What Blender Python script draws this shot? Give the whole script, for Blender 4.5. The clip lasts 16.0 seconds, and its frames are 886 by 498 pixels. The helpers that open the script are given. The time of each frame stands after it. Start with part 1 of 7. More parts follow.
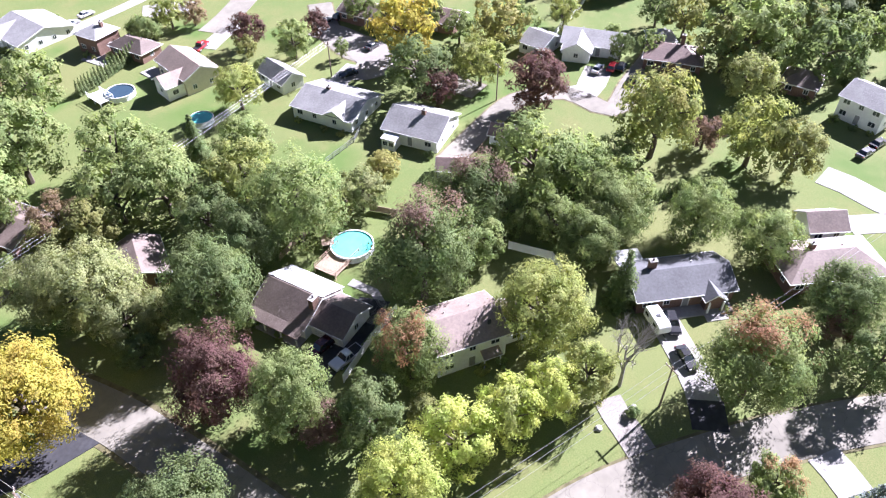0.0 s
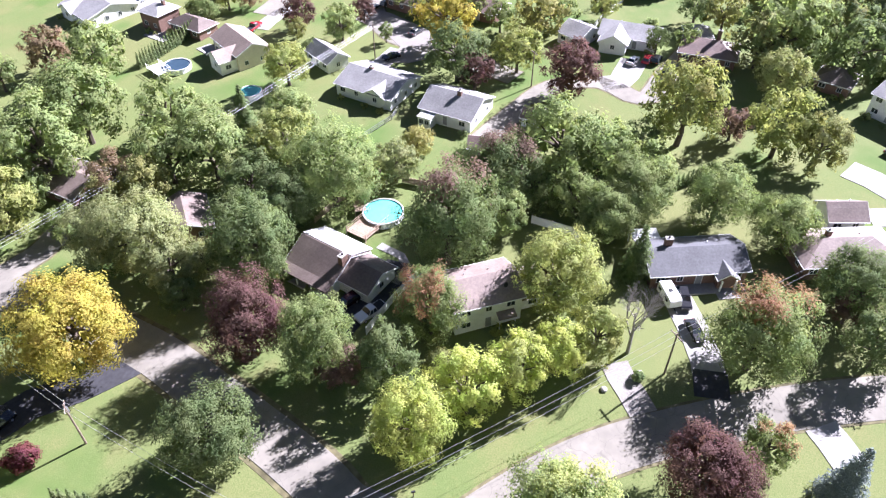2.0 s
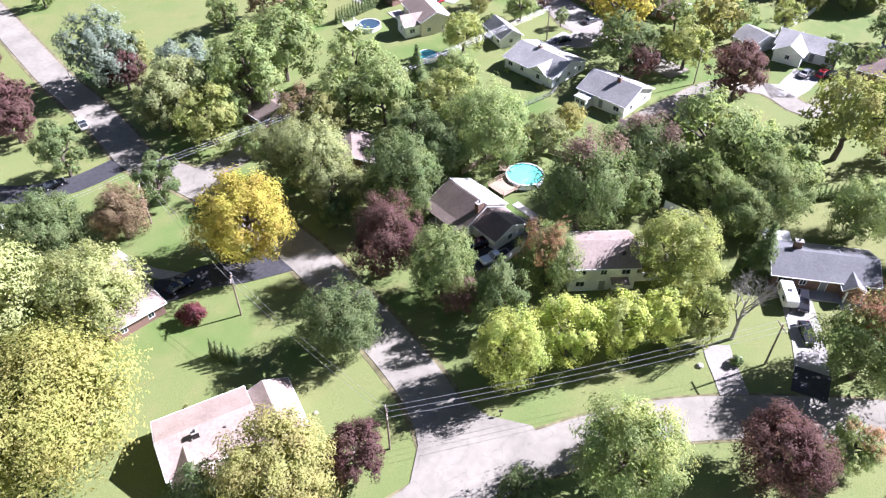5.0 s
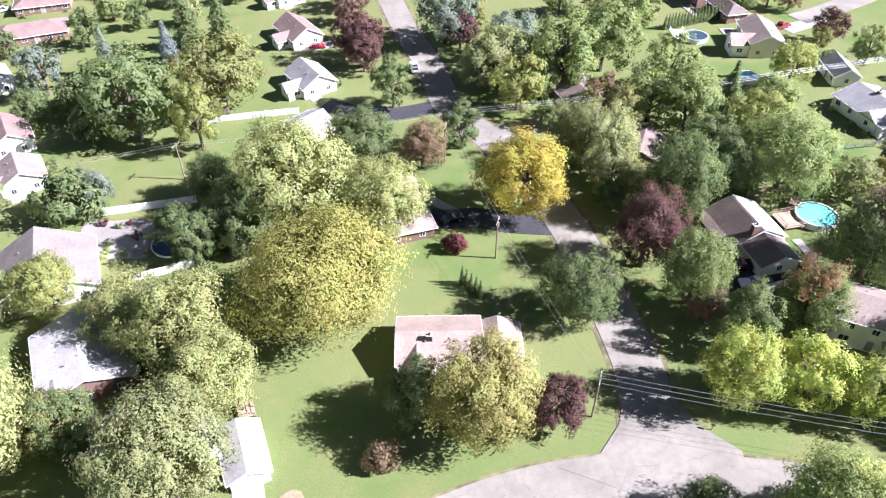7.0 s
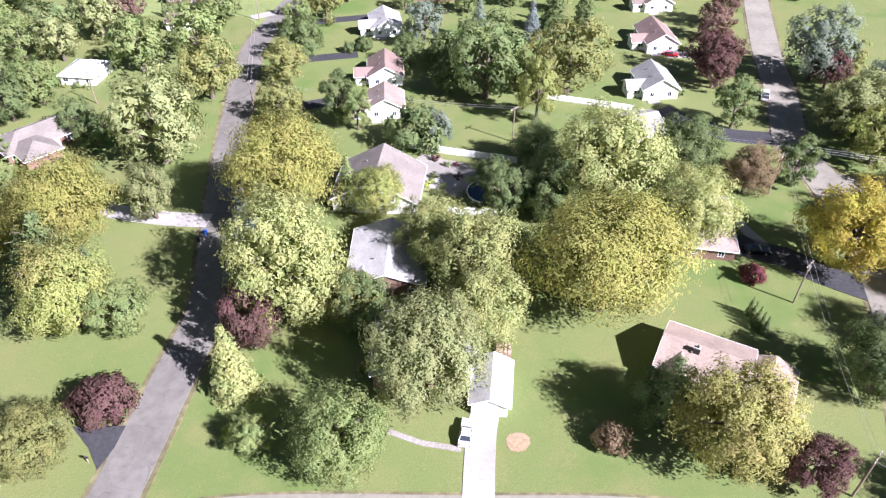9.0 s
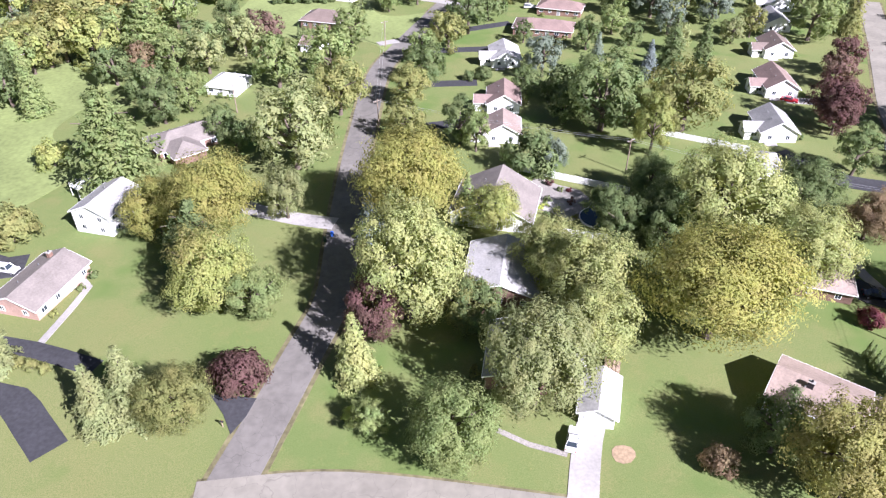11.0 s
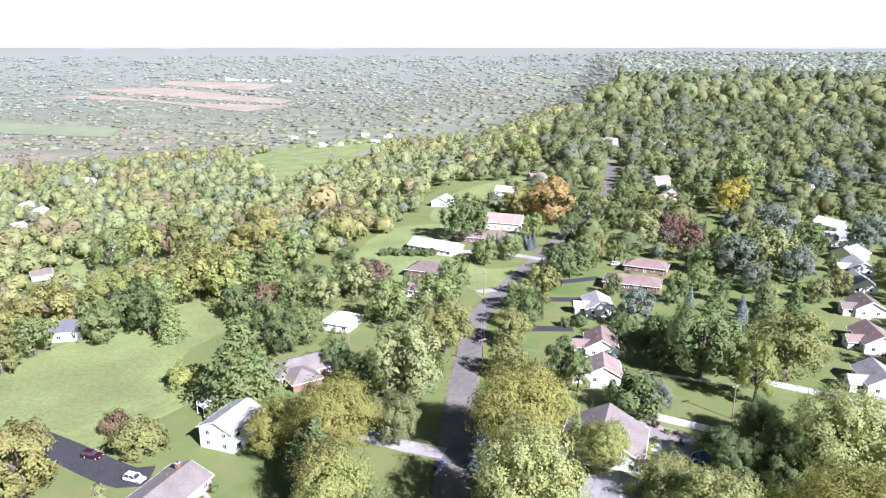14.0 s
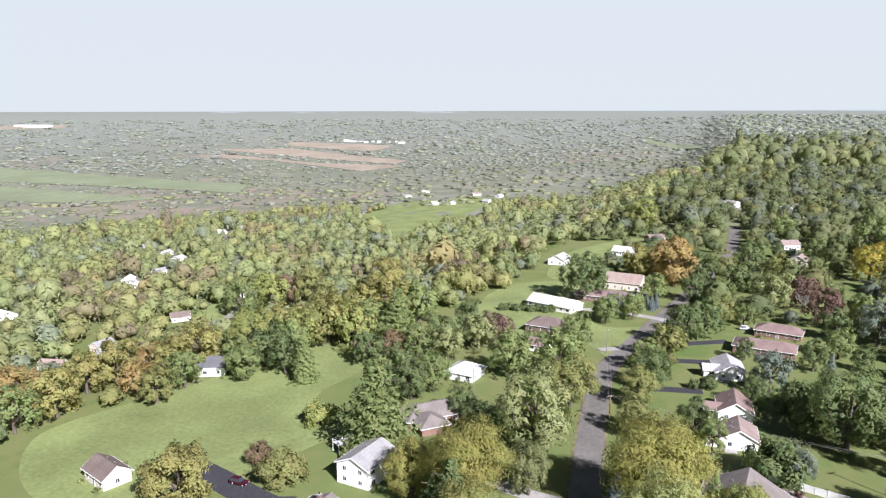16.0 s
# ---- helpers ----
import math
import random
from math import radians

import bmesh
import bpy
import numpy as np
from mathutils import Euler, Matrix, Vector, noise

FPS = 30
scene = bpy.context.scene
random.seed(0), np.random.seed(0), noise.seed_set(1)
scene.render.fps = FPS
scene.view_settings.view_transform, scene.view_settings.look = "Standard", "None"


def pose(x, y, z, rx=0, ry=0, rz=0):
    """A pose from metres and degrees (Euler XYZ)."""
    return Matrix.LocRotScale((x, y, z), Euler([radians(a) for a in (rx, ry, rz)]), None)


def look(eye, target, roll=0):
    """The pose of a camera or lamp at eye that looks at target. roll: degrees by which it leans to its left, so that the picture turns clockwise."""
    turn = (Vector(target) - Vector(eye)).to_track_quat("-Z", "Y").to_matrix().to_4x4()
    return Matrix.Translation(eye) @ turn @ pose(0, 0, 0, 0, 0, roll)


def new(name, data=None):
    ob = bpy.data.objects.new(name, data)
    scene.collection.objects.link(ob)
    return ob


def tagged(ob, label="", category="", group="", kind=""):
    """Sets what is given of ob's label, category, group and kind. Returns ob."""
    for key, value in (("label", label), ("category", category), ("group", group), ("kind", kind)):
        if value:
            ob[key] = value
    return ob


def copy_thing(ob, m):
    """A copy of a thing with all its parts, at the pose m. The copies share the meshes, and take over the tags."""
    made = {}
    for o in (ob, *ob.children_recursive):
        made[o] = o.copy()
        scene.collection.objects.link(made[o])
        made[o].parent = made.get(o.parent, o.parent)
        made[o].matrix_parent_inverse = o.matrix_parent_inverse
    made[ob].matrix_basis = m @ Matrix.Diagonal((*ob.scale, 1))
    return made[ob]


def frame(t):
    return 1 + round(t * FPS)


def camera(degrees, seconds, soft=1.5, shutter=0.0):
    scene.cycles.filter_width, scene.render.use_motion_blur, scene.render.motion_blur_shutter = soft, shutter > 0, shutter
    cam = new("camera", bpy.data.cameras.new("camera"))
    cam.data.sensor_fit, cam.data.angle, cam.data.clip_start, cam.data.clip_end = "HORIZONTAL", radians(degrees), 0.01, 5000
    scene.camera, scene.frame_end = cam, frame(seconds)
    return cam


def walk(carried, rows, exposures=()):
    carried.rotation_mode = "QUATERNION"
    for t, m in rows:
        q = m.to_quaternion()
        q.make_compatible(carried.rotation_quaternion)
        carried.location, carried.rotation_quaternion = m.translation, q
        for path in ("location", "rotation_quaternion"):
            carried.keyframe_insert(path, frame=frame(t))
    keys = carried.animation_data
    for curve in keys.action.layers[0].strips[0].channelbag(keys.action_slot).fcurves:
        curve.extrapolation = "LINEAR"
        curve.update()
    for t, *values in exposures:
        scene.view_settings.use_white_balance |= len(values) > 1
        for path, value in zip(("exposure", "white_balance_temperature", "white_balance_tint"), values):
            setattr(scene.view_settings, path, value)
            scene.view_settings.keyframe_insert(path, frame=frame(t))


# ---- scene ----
def aim(x, y, z, yaw, pitch, roll=0):
    a, b = radians(yaw), radians(pitch)
    return look((x, y, z), (x - math.sin(a) * math.cos(b), y + math.cos(a) * math.cos(b), z - math.sin(b)), roll)


# camera and its flight
cam = camera(64.32, 16.0, soft=1.25)
walk(cam, [
    (0.0, aim(29.26, 11.01, 86.22, -80.25, 42.31, -0.10)),
    (0.5, aim(27.21, 9.90, 86.08, -79.08, 42.19, -0.04)),
    (1.0, aim(25.20, 8.74, 85.95, -77.90, 42.09, 0.00)),
    (1.5, aim(23.20, 7.62, 85.86, -76.72, 42.02, -0.01)),
    (2.0, aim(21.25, 6.44, 85.85, -75.73, 41.99, -0.07)),
    (2.5, aim(19.30, 5.20, 85.82, -74.69, 41.94, -0.06)),
    (3.0, aim(17.42, 3.92, 85.77, -73.45, 41.88, -0.03)),
    (3.2, aim(16.64, 3.43, 85.75, -73.04, 41.87, -0.05)),
    (5.3, aim(8.56, -1.86, 86.60, -56.60, 41.77, -0.25)),
    (5.5, aim(7.69, -2.32, 86.33, -54.35, 41.63, -0.24)),
    (6.0, aim(5.58, -3.53, 85.67, -47.87, 41.29, -0.22)),
    (6.5, aim(3.74, -5.14, 85.01, -40.70, 40.98, -0.20)),
    (7.0, aim(2.11, -6.65, 84.50, -33.07, 40.73, -0.09)),
    (7.5, aim(0.67, -8.12, 84.12, -25.54, 40.53, 0.07)),
    (8.0, aim(-0.79, -9.49, 83.58, -18.25, 40.26, 0.08)),
    (8.5, aim(-2.17, -10.86, 82.87, -11.37, 39.94, 0.16)),
    (9.0, aim(-3.31, -12.64, 82.47, -4.48, 39.64, 0.27)),
    (9.2, aim(-3.82, -13.35, 82.32, -3.01, 39.50, 0.36)),
    (11.3, aim(-10.74, -21.11, 82.96, 4.53, 35.08, 0.01)),
    (11.5, aim(-11.37, -21.85, 83.02, 4.97, 33.69, -0.01)),
    (12.0, aim(-12.78, -23.71, 83.08, 6.05, 30.18, -0.02)),
    (12.5, aim(-14.07, -25.51, 83.00, 7.15, 26.68, -0.01)),
    (13.0, aim(-15.48, -27.42, 82.76, 8.12, 23.14, 0.00)),
    (13.5, aim(-16.97, -29.33, 82.70, 8.92, 19.63, -0.02)),
    (14.0, aim(-18.41, -31.16, 82.56, 9.77, 16.12, -0.01)),
    (14.5, aim(-19.79, -33.10, 82.40, 10.66, 12.62, -0.01)),
    (15.0, aim(-21.05, -35.13, 82.11, 11.55, 11.32, -0.03)),
    (15.5, aim(-22.45, -37.02, 81.88, 12.72, 11.27, -0.04)),
    (16.0, aim(-24.15, -38.57, 81.67, 18.44, 11.23, -0.14)),
], exposures=[(0.0, 2.09, 5600, 28.5), (5.5, 2.07, 5560, 27.5), (9.0, 1.8, 5720, 27), (12.5, 1.64, 5600, 27), (13.5, 1.7, 5500, 26.5), (14.3, 1.5, 5540, 26), (15.0, 1.3, 5630, 25), (16.0, 1.12, 5850, 22)])

# daylight
SUN_EL, SUN_AZ = radians(36), radians(-40.3)
world = bpy.data.worlds.new("sky")
scene.world = world
world.use_nodes = True
nt = world.node_tree
sky = nt.nodes.new("ShaderNodeTexSky")
sky.sky_type, sky.sun_disc = "NISHITA", False
sky.sun_elevation, sky.sun_rotation = SUN_EL, math.pi / 2 - SUN_AZ
sky.air_density, sky.dust_density, sky.ozone_density = 1.0, 0.4, 1.2
haze = nt.nodes.new("ShaderNodeMix")
haze.data_type, haze.inputs[7].default_value = "RGBA", (23.4, 25.4, 23.2, 1)  # milky haze, thick towards the horizon and thin overhead
tcw, spw, mrw = nt.nodes.new("ShaderNodeTexCoord"), nt.nodes.new("ShaderNodeSeparateXYZ"), nt.nodes.new("ShaderNodeMapRange")
nt.links.new(tcw.outputs["Generated"], spw.inputs[0])
nt.links.new(spw.outputs[2], mrw.inputs[0])
mrw.inputs[1].default_value, mrw.inputs[2].default_value, mrw.inputs[3].default_value, mrw.inputs[4].default_value = 0.17, 0.3, 0.95, 0.0
nt.links.new(mrw.outputs[0], haze.inputs[0])
nt.links.new(sky.outputs[0], haze.inputs[6])
nt.links.new(haze.outputs[2], nt.nodes["Background"].inputs[0])
nt.nodes["Background"].inputs[1].default_value = 0.0155
sun = new("sun", bpy.data.lights.new("sun", "SUN"))
sun.data.energy, sun.data.angle, sun.data.color = 5.0, radians(0.53), (1.0, 0.96, 0.9)
sd = Vector((math.cos(SUN_AZ) * math.cos(SUN_EL), math.sin(SUN_AZ) * math.cos(SUN_EL), math.sin(SUN_EL)))
sun.matrix_world = look(sd * 300, (0, 0, 0))


# ---------- materials ----------
def mat(name, col, rough=0.8, metal=0.0, var=0.15, scale=3.0, bump=0.0, bscale=20.0, spec=0.3, big=0.12, bigscale=0.15, coord="Object"):
    """Surface with a colour that varies at two scales, and fine relief."""
    m = bpy.data.materials.new(name)
    m.use_nodes = True
    n, l = m.node_tree.nodes, m.node_tree.links
    b = n["Principled BSDF"]
    b.inputs["Roughness"].default_value, b.inputs["Metallic"].default_value = rough, metal
    b.inputs["Specular IOR Level"].default_value = spec
    tc = n.new("ShaderNodeTexCoord")
    src = n.new("ShaderNodeNewGeometry").outputs["Position"] if coord == "World" else tc.outputs[coord]
    last = None
    for sc, amp in ((scale, var), (bigscale, big)):
        t = n.new("ShaderNodeTexNoise")
        t.inputs["Scale"].default_value, t.inputs["Detail"].default_value = sc, 4
        l.new(src, t.inputs["Vector"])
        r = n.new("ShaderNodeMapRange")
        r.inputs[1].default_value, r.inputs[2].default_value = 0.3, 0.7
        r.inputs[3].default_value, r.inputs[4].default_value = 1 - amp, 1 + amp
        l.new(t.outputs[0], r.inputs[0])
        mul = n.new("ShaderNodeVectorMath")
        mul.operation = "SCALE"
        if last is None:
            mul.inputs[0].default_value = col[:3]
        else:
            l.new(last, mul.inputs[0])
        l.new(r.outputs[0], mul.inputs["Scale"])
        last = mul.outputs[0]
    l.new(last, b.inputs["Base Color"])
    if bump:
        t = n.new("ShaderNodeTexNoise")
        t.inputs["Scale"].default_value, t.inputs["Detail"].default_value = bscale, 3
        l.new(src, t.inputs["Vector"])
        bp = n.new("ShaderNodeBump")
        bp.inputs["Strength"].default_value, bp.inputs["Distance"].default_value = bump, 0.03
        l.new(t.outputs[0], bp.inputs["Height"])
        l.new(bp.outputs[0], b.inputs["Normal"])
    return m


def lined(m, axis, pitch, depth=0.5, dark=0.82):
    """Adds courses (shingle rows, siding boards) to a material: relief and thin joints."""
    n, l = m.node_tree.nodes, m.node_tree.links
    b = n["Principled BSDF"]
    tc = n.new("ShaderNodeTexCoord")
    sep = n.new("ShaderNodeSeparateXYZ")
    l.new(tc.outputs["Object"], sep.inputs[0])
    k = n.new("ShaderNodeMath")
    k.operation = "MULTIPLY"
    k.inputs[1].default_value = 1 / pitch
    l.new(sep.outputs[axis], k.inputs[0])
    fr = n.new("ShaderNodeMath")
    fr.operation = "FRACT"
    l.new(k.outputs[0], fr.inputs[0])
    bp = n.new("ShaderNodeBump")
    bp.inputs["Strength"].default_value, bp.inputs["Distance"].default_value = depth, 0.03
    l.new(fr.outputs[0], bp.inputs["Height"])
    for q in list(b.inputs["Normal"].links):
        l.new(q.from_socket, bp.inputs["Normal"])
    l.new(bp.outputs[0], b.inputs["Normal"])
    r = n.new("ShaderNodeMapRange")
    r.inputs[1].default_value, r.inputs[2].default_value = 0.0, 0.2
    r.inputs[3].default_value, r.inputs[4].default_value = dark, 1.0
    l.new(fr.outputs[0], r.inputs[0])
    mul = n.new("ShaderNodeVectorMath")
    mul.operation = "SCALE"
    l.new(b.inputs["Base Color"].links[0].from_socket, mul.inputs[0])
    l.new(r.outputs[0], mul.inputs["Scale"])
    l.new(mul.outputs[0], b.inputs["Base Color"])
    return m


def leaf_material(name, attr=None, spread=0.09, hue=0.018):
    """Foliage: tint of the tree, each leaf spray a little different; light passes through."""
    m = bpy.data.materials.new(name)
    m.use_nodes = True
    n, l = m.node_tree.nodes, m.node_tree.links
    b = n["Principled BSDF"]
    b.inputs["Roughness"].default_value, b.inputs["Specular IOR Level"].default_value = 0.7, 0.1
    if attr:
        a = n.new("ShaderNodeAttribute")
        a.attribute_name = attr
        col = a.outputs["Color"]
    else:
        col = n.new("ShaderNodeObjectInfo").outputs["Color"]
    geo = n.new("ShaderNodeNewGeometry")
    hs = n.new("ShaderNodeHueSaturation")
    r = n.new("ShaderNodeMapRange")
    r.inputs[3].default_value, r.inputs[4].default_value = 1 - spread, 1 + spread
    l.new(geo.outputs["Random Per Island"], r.inputs[0])
    t = n.new("ShaderNodeTexNoise")
    t.inputs["Scale"].default_value = 0.35
    l.new(geo.outputs["Position"], t.inputs["Vector"])
    r2 = n.new("ShaderNodeMapRange")
    r2.inputs[1].default_value, r2.inputs[2].default_value = 0.3, 0.7
    r2.inputs[3].default_value, r2.inputs[4].default_value = 0.5 - hue, 0.5 + hue
    l.new(t.outputs[0], r2.inputs[0])
    l.new(r2.outputs[0], hs.inputs["Hue"])
    tw = n.new("ShaderNodeTexNoise")
    tw.inputs["Scale"].default_value, tw.inputs["Detail"].default_value = 1.3, 3
    l.new(geo.outputs["Position"], tw.inputs["Vector"])
    rw = n.new("ShaderNodeMapRange")
    rw.inputs[1].default_value, rw.inputs[2].default_value, rw.inputs[3].default_value, rw.inputs[4].default_value = 0.3, 0.7, 0.82, 1.18
    l.new(tw.outputs[0], rw.inputs[0])
    mw = n.new("ShaderNodeMath")
    mw.operation = "MULTIPLY"
    l.new(r.outputs[0], mw.inputs[0])
    l.new(rw.outputs[0], mw.inputs[1])
    l.new(mw.outputs[0], hs.inputs["Value"])
    l.new(col, hs.inputs["Color"])
    l.new(hs.outputs[0], b.inputs["Base Color"])
    fine = n.new("ShaderNodeTexNoise")
    fine.inputs["Scale"].default_value, fine.inputs["Detail"].default_value = (4.5, 2) if not attr else (2.2, 2)
    l.new(geo.outputs["Position"], fine.inputs["Vector"])
    bp = n.new("ShaderNodeBump")
    bp.inputs["Strength"].default_value, bp.inputs["Distance"].default_value = (0.8, 0.3) if not attr else (0.5, 0.5)
    l.new(fine.outputs[0], bp.inputs["Height"])
    l.new(bp.outputs[0], b.inputs["Normal"])
    tr = n.new("ShaderNodeBsdfTranslucent")
    l.new(bp.outputs[0], tr.inputs["Normal"])
    glow = n.new("ShaderNodeVectorMath")  # leaves let through a yellower light than they reflect
    glow.operation = "MULTIPLY"
    glow.inputs[1].default_value = (1.3, 1.32, 1.0)
    l.new(hs.outputs[0], glow.inputs[0])
    l.new(glow.outputs[0], tr.inputs["Color"])
    mix = n.new("ShaderNodeMixShader")
    mix.inputs[0].default_value = 0.45
    l.new(b.outputs[0], mix.inputs[1])
    l.new(tr.outputs[0], mix.inputs[2])
    l.new(mix.outputs[0], n["Material Output"].inputs[0])
    return m


M = {}
M["leaf"] = leaf_material("leaves", None, 0.13, 0.02)
M["leaf_far"] = leaf_material("woodland_leaves", "tint", 0.11, 0.014)
M["bark"] = mat("bark", (0.12, 0.095, 0.075), 0.9, var=0.3, scale=6, bump=0.5)
M["bark_pale"] = mat("pale_bark", (0.3, 0.28, 0.25), 0.9, var=0.3, scale=6, bump=0.5)
M["asphalt"] = mat("worn_asphalt", (0.236, 0.219, 0.182), 0.9, var=0.09, scale=0.8, bump=0.3, bscale=30, big=0.14, bigscale=0.12, coord="World")


def cracked(m, scale=0.22, dark=0.7):
    """Adds sealed cracks and mended patches to a paving."""
    n, l = m.node_tree.nodes, m.node_tree.links
    b = n["Principled BSDF"]
    pos = n.new("ShaderNodeNewGeometry").outputs["Position"]
    wob = n.new("ShaderNodeTexNoise")
    wob.inputs["Scale"].default_value = 0.6
    l.new(pos, wob.inputs["Vector"])
    add = n.new("ShaderNodeVectorMath")
    add.operation = "MULTIPLY_ADD"
    l.new(wob.outputs["Color"], add.inputs[0])
    add.inputs[1].default_value = (2.0, 2.0, 0)
    l.new(pos, add.inputs[2])
    vo = n.new("ShaderNodeTexVoronoi")
    vo.feature = "DISTANCE_TO_EDGE"
    vo.inputs["Scale"].default_value = scale
    l.new(add.outputs[0], vo.inputs["Vector"])
    big = n.new("ShaderNodeTexNoise")
    big.inputs["Scale"].default_value, big.inputs["Detail"].default_value = 0.09, 5
    l.new(pos, big.inputs["Vector"])
    r1, r2 = n.new("ShaderNodeMapRange"), n.new("ShaderNodeMapRange")
    for r, lo, hi, a, c, src in ((r1, 0.004, 0.012, dark, 1.0, vo.outputs["Distance"]), (r2, 0.5, 0.6, 1.0, 0.93, big.outputs[0])):
        r.inputs[1].default_value, r.inputs[2].default_value, r.inputs[3].default_value, r.inputs[4].default_value = lo, hi, a, c
        l.new(src, r.inputs[0])
    mu = n.new("ShaderNodeMath")
    mu.operation = "MULTIPLY"
    l.new(r1.outputs[0], mu.inputs[0])
    l.new(r2.outputs[0], mu.inputs[1])
    sc = n.new("ShaderNodeVectorMath")
    sc.operation = "SCALE"
    l.new(b.inputs["Base Color"].links[0].from_socket, sc.inputs[0])
    l.new(mu.outputs[0], sc.inputs["Scale"])
    l.new(sc.outputs[0], b.inputs["Base Color"])
    return m


cracked(M["asphalt"], 0.3, 0.82)
# darker second asphalt: tree shade over the straight street put into its colour
M["asphalt_dark"] = cracked(mat("shaded_asphalt", (0.168, 0.157, 0.141), 0.9, var=0.12, scale=0.8, bump=0.3, bscale=30, big=0.16, bigscale=0.12, coord="World"), 0.3, 0.8)
M["verge"] = mat("worn_verge", (0.15, 0.135, 0.07), 0.95, var=0.3, scale=0.8, bump=0.5, big=0.25, bigscale=0.2, coord="World")
M["blacktop"] = mat("blacktop", (0.045, 0.045, 0.05), 0.85, var=0.2, scale=1.5, bump=0.3, coord="World")
M["concrete"] = mat("concrete", (0.33, 0.315, 0.295), 0.85, var=0.1, scale=2, bump=0.2, coord="World")
M["gravel"] = mat("gravel", (0.27, 0.25, 0.225), 0.95, var=0.25, scale=4, bump=0.6, coord="World")
M["soil"] = mat("bare_soil", (0.3, 0.22, 0.14), 0.95, var=0.25, scale=1.5, bump=0.5, coord="World")
M["white"] = lined(mat("white_siding", (0.86, 0.86, 0.85), 0.6, var=0.05, scale=1.5, big=0.05), 2, 0.2, 0.6, 0.88)
M["cream"] = lined(mat("cream_siding", (0.7, 0.62, 0.53), 0.65, var=0.06, scale=1.5), 2, 0.2, 0.6, 0.88)
M["paint"] = mat("white_paint", (0.85, 0.85, 0.84), 0.5, var=0.05, scale=2, big=0.04)
M["grey_paint"] = mat("grey_paint", (0.3, 0.3, 0.31), 0.6, var=0.08)
M["brick"] = lined(mat("brown_brick", (0.21, 0.13, 0.1), 0.85, var=0.25, scale=5, bump=0.4), 2, 0.09, 0.4, 0.75)
M["pinkbrick"] = lined(mat("pink_brick", (0.45, 0.3, 0.25), 0.85, var=0.2, scale=5, bump=0.4), 2, 0.09, 0.4, 0.75)
M["timber"] = mat("weathered_timber", (0.36, 0.27, 0.2), 0.85, var=0.25, scale=4, bump=0.4)
M["pole"] = mat("pole_timber", (0.22, 0.17, 0.13), 0.9, var=0.25, scale=5, bump=0.4)
M["metal"] = mat("galvanised_metal", (0.5, 0.51, 0.52), 0.4, 0.8, var=0.08)
M["dark"] = mat("dark_plastic", (0.03, 0.03, 0.033), 0.5, var=0.1)
M["cable"] = mat("cable", (0.55, 0.55, 0.56), 0.45, 0.6, var=0.05)
M["rubber"] = mat("tyre_rubber", (0.02, 0.02, 0.02), 0.9, var=0.1)
M["poolwall"] = mat("pool_wall", (0.75, 0.78, 0.78), 0.5, var=0.06)
for key, col in (("roof_brown", (0.175, 0.137, 0.118)), ("roof_tan", (0.265, 0.208, 0.182)), ("roof_beige", (0.25, 0.215, 0.19)), ("roof_grey", (0.29, 0.285, 0.28)), ("roof_dark", (0.12, 0.122, 0.13)),
                 ("roof_red", (0.225, 0.162, 0.142)), ("roof_pale", (0.42, 0.41, 0.4)), ("roof_white", (0.62, 0.62, 0.61)), ("roof_taupe", (0.195, 0.172, 0.155)), ("roof_salmon", (0.315, 0.245, 0.205))):
    M[key] = lined(mat(key + "_shingles", col, 0.62, var=0.14, scale=2.5, bump=0.35, bscale=12, big=0.14, bigscale=0.3, spec=0.4), 1, 0.16, 0.5, 0.85)


def plain(name, col, rough, metal=0.0, spec=0.5, alpha=None):
    m = bpy.data.materials.new(name)
    m.use_nodes = True
    b = m.node_tree.nodes["Principled BSDF"]
    b.inputs["Base Color"].default_value = (*col, 1)
    b.inputs["Roughness"].default_value, b.inputs["Metallic"].default_value = rough, metal
    b.inputs["Specular IOR Level"].default_value = spec
    return m


M["glass"] = plain("window_glass", (0.035, 0.045, 0.055), 0.06, 0.0, 0.8)
M["light"] = plain("lamp_glass", (0.7, 0.7, 0.7), 0.15)
M["red_light"] = plain("tail_lamp", (0.4, 0.02, 0.02), 0.2)
M["solar"] = plain("dark_panel", (0.02, 0.025, 0.05), 0.12, 0.3)
m = plain("car_paint", (0.5, 0.5, 0.5), 0.25, 0.2)
oi = m.node_tree.nodes.new("ShaderNodeObjectInfo")
m.node_tree.links.new(oi.outputs["Color"], m.node_tree.nodes["Principled BSDF"].inputs["Base Color"])
m.node_tree.nodes["Principled BSDF"].inputs["Coat Weight"].default_value = 0.6
M["car"] = m


def water_material(name, col):
    m = mat(name, col, 0.05, var=0.06, scale=1.0, bump=0.15, bscale=3.0, spec=0.5, coord="World")
    return m


M["pool_water"] = water_material("pool_water", (0.13, 0.54, 0.52))
M["dark_water"] = water_material("dark_pool_water", (0.04, 0.07, 0.1))


# ---------- ground ----------
SY = (-400, 60, 98, 129, 160, 182, 210, 248, 292, 389, 521, 900, 2000, 5000)
SX = (-215, -200, -194, -187, -175, -166, -150, -130, -113, -105, -76, -10, 120, 300)


def smooth(v):
    v = np.clip(v, 0, 1)
    return v * v * (3 - 2 * v)


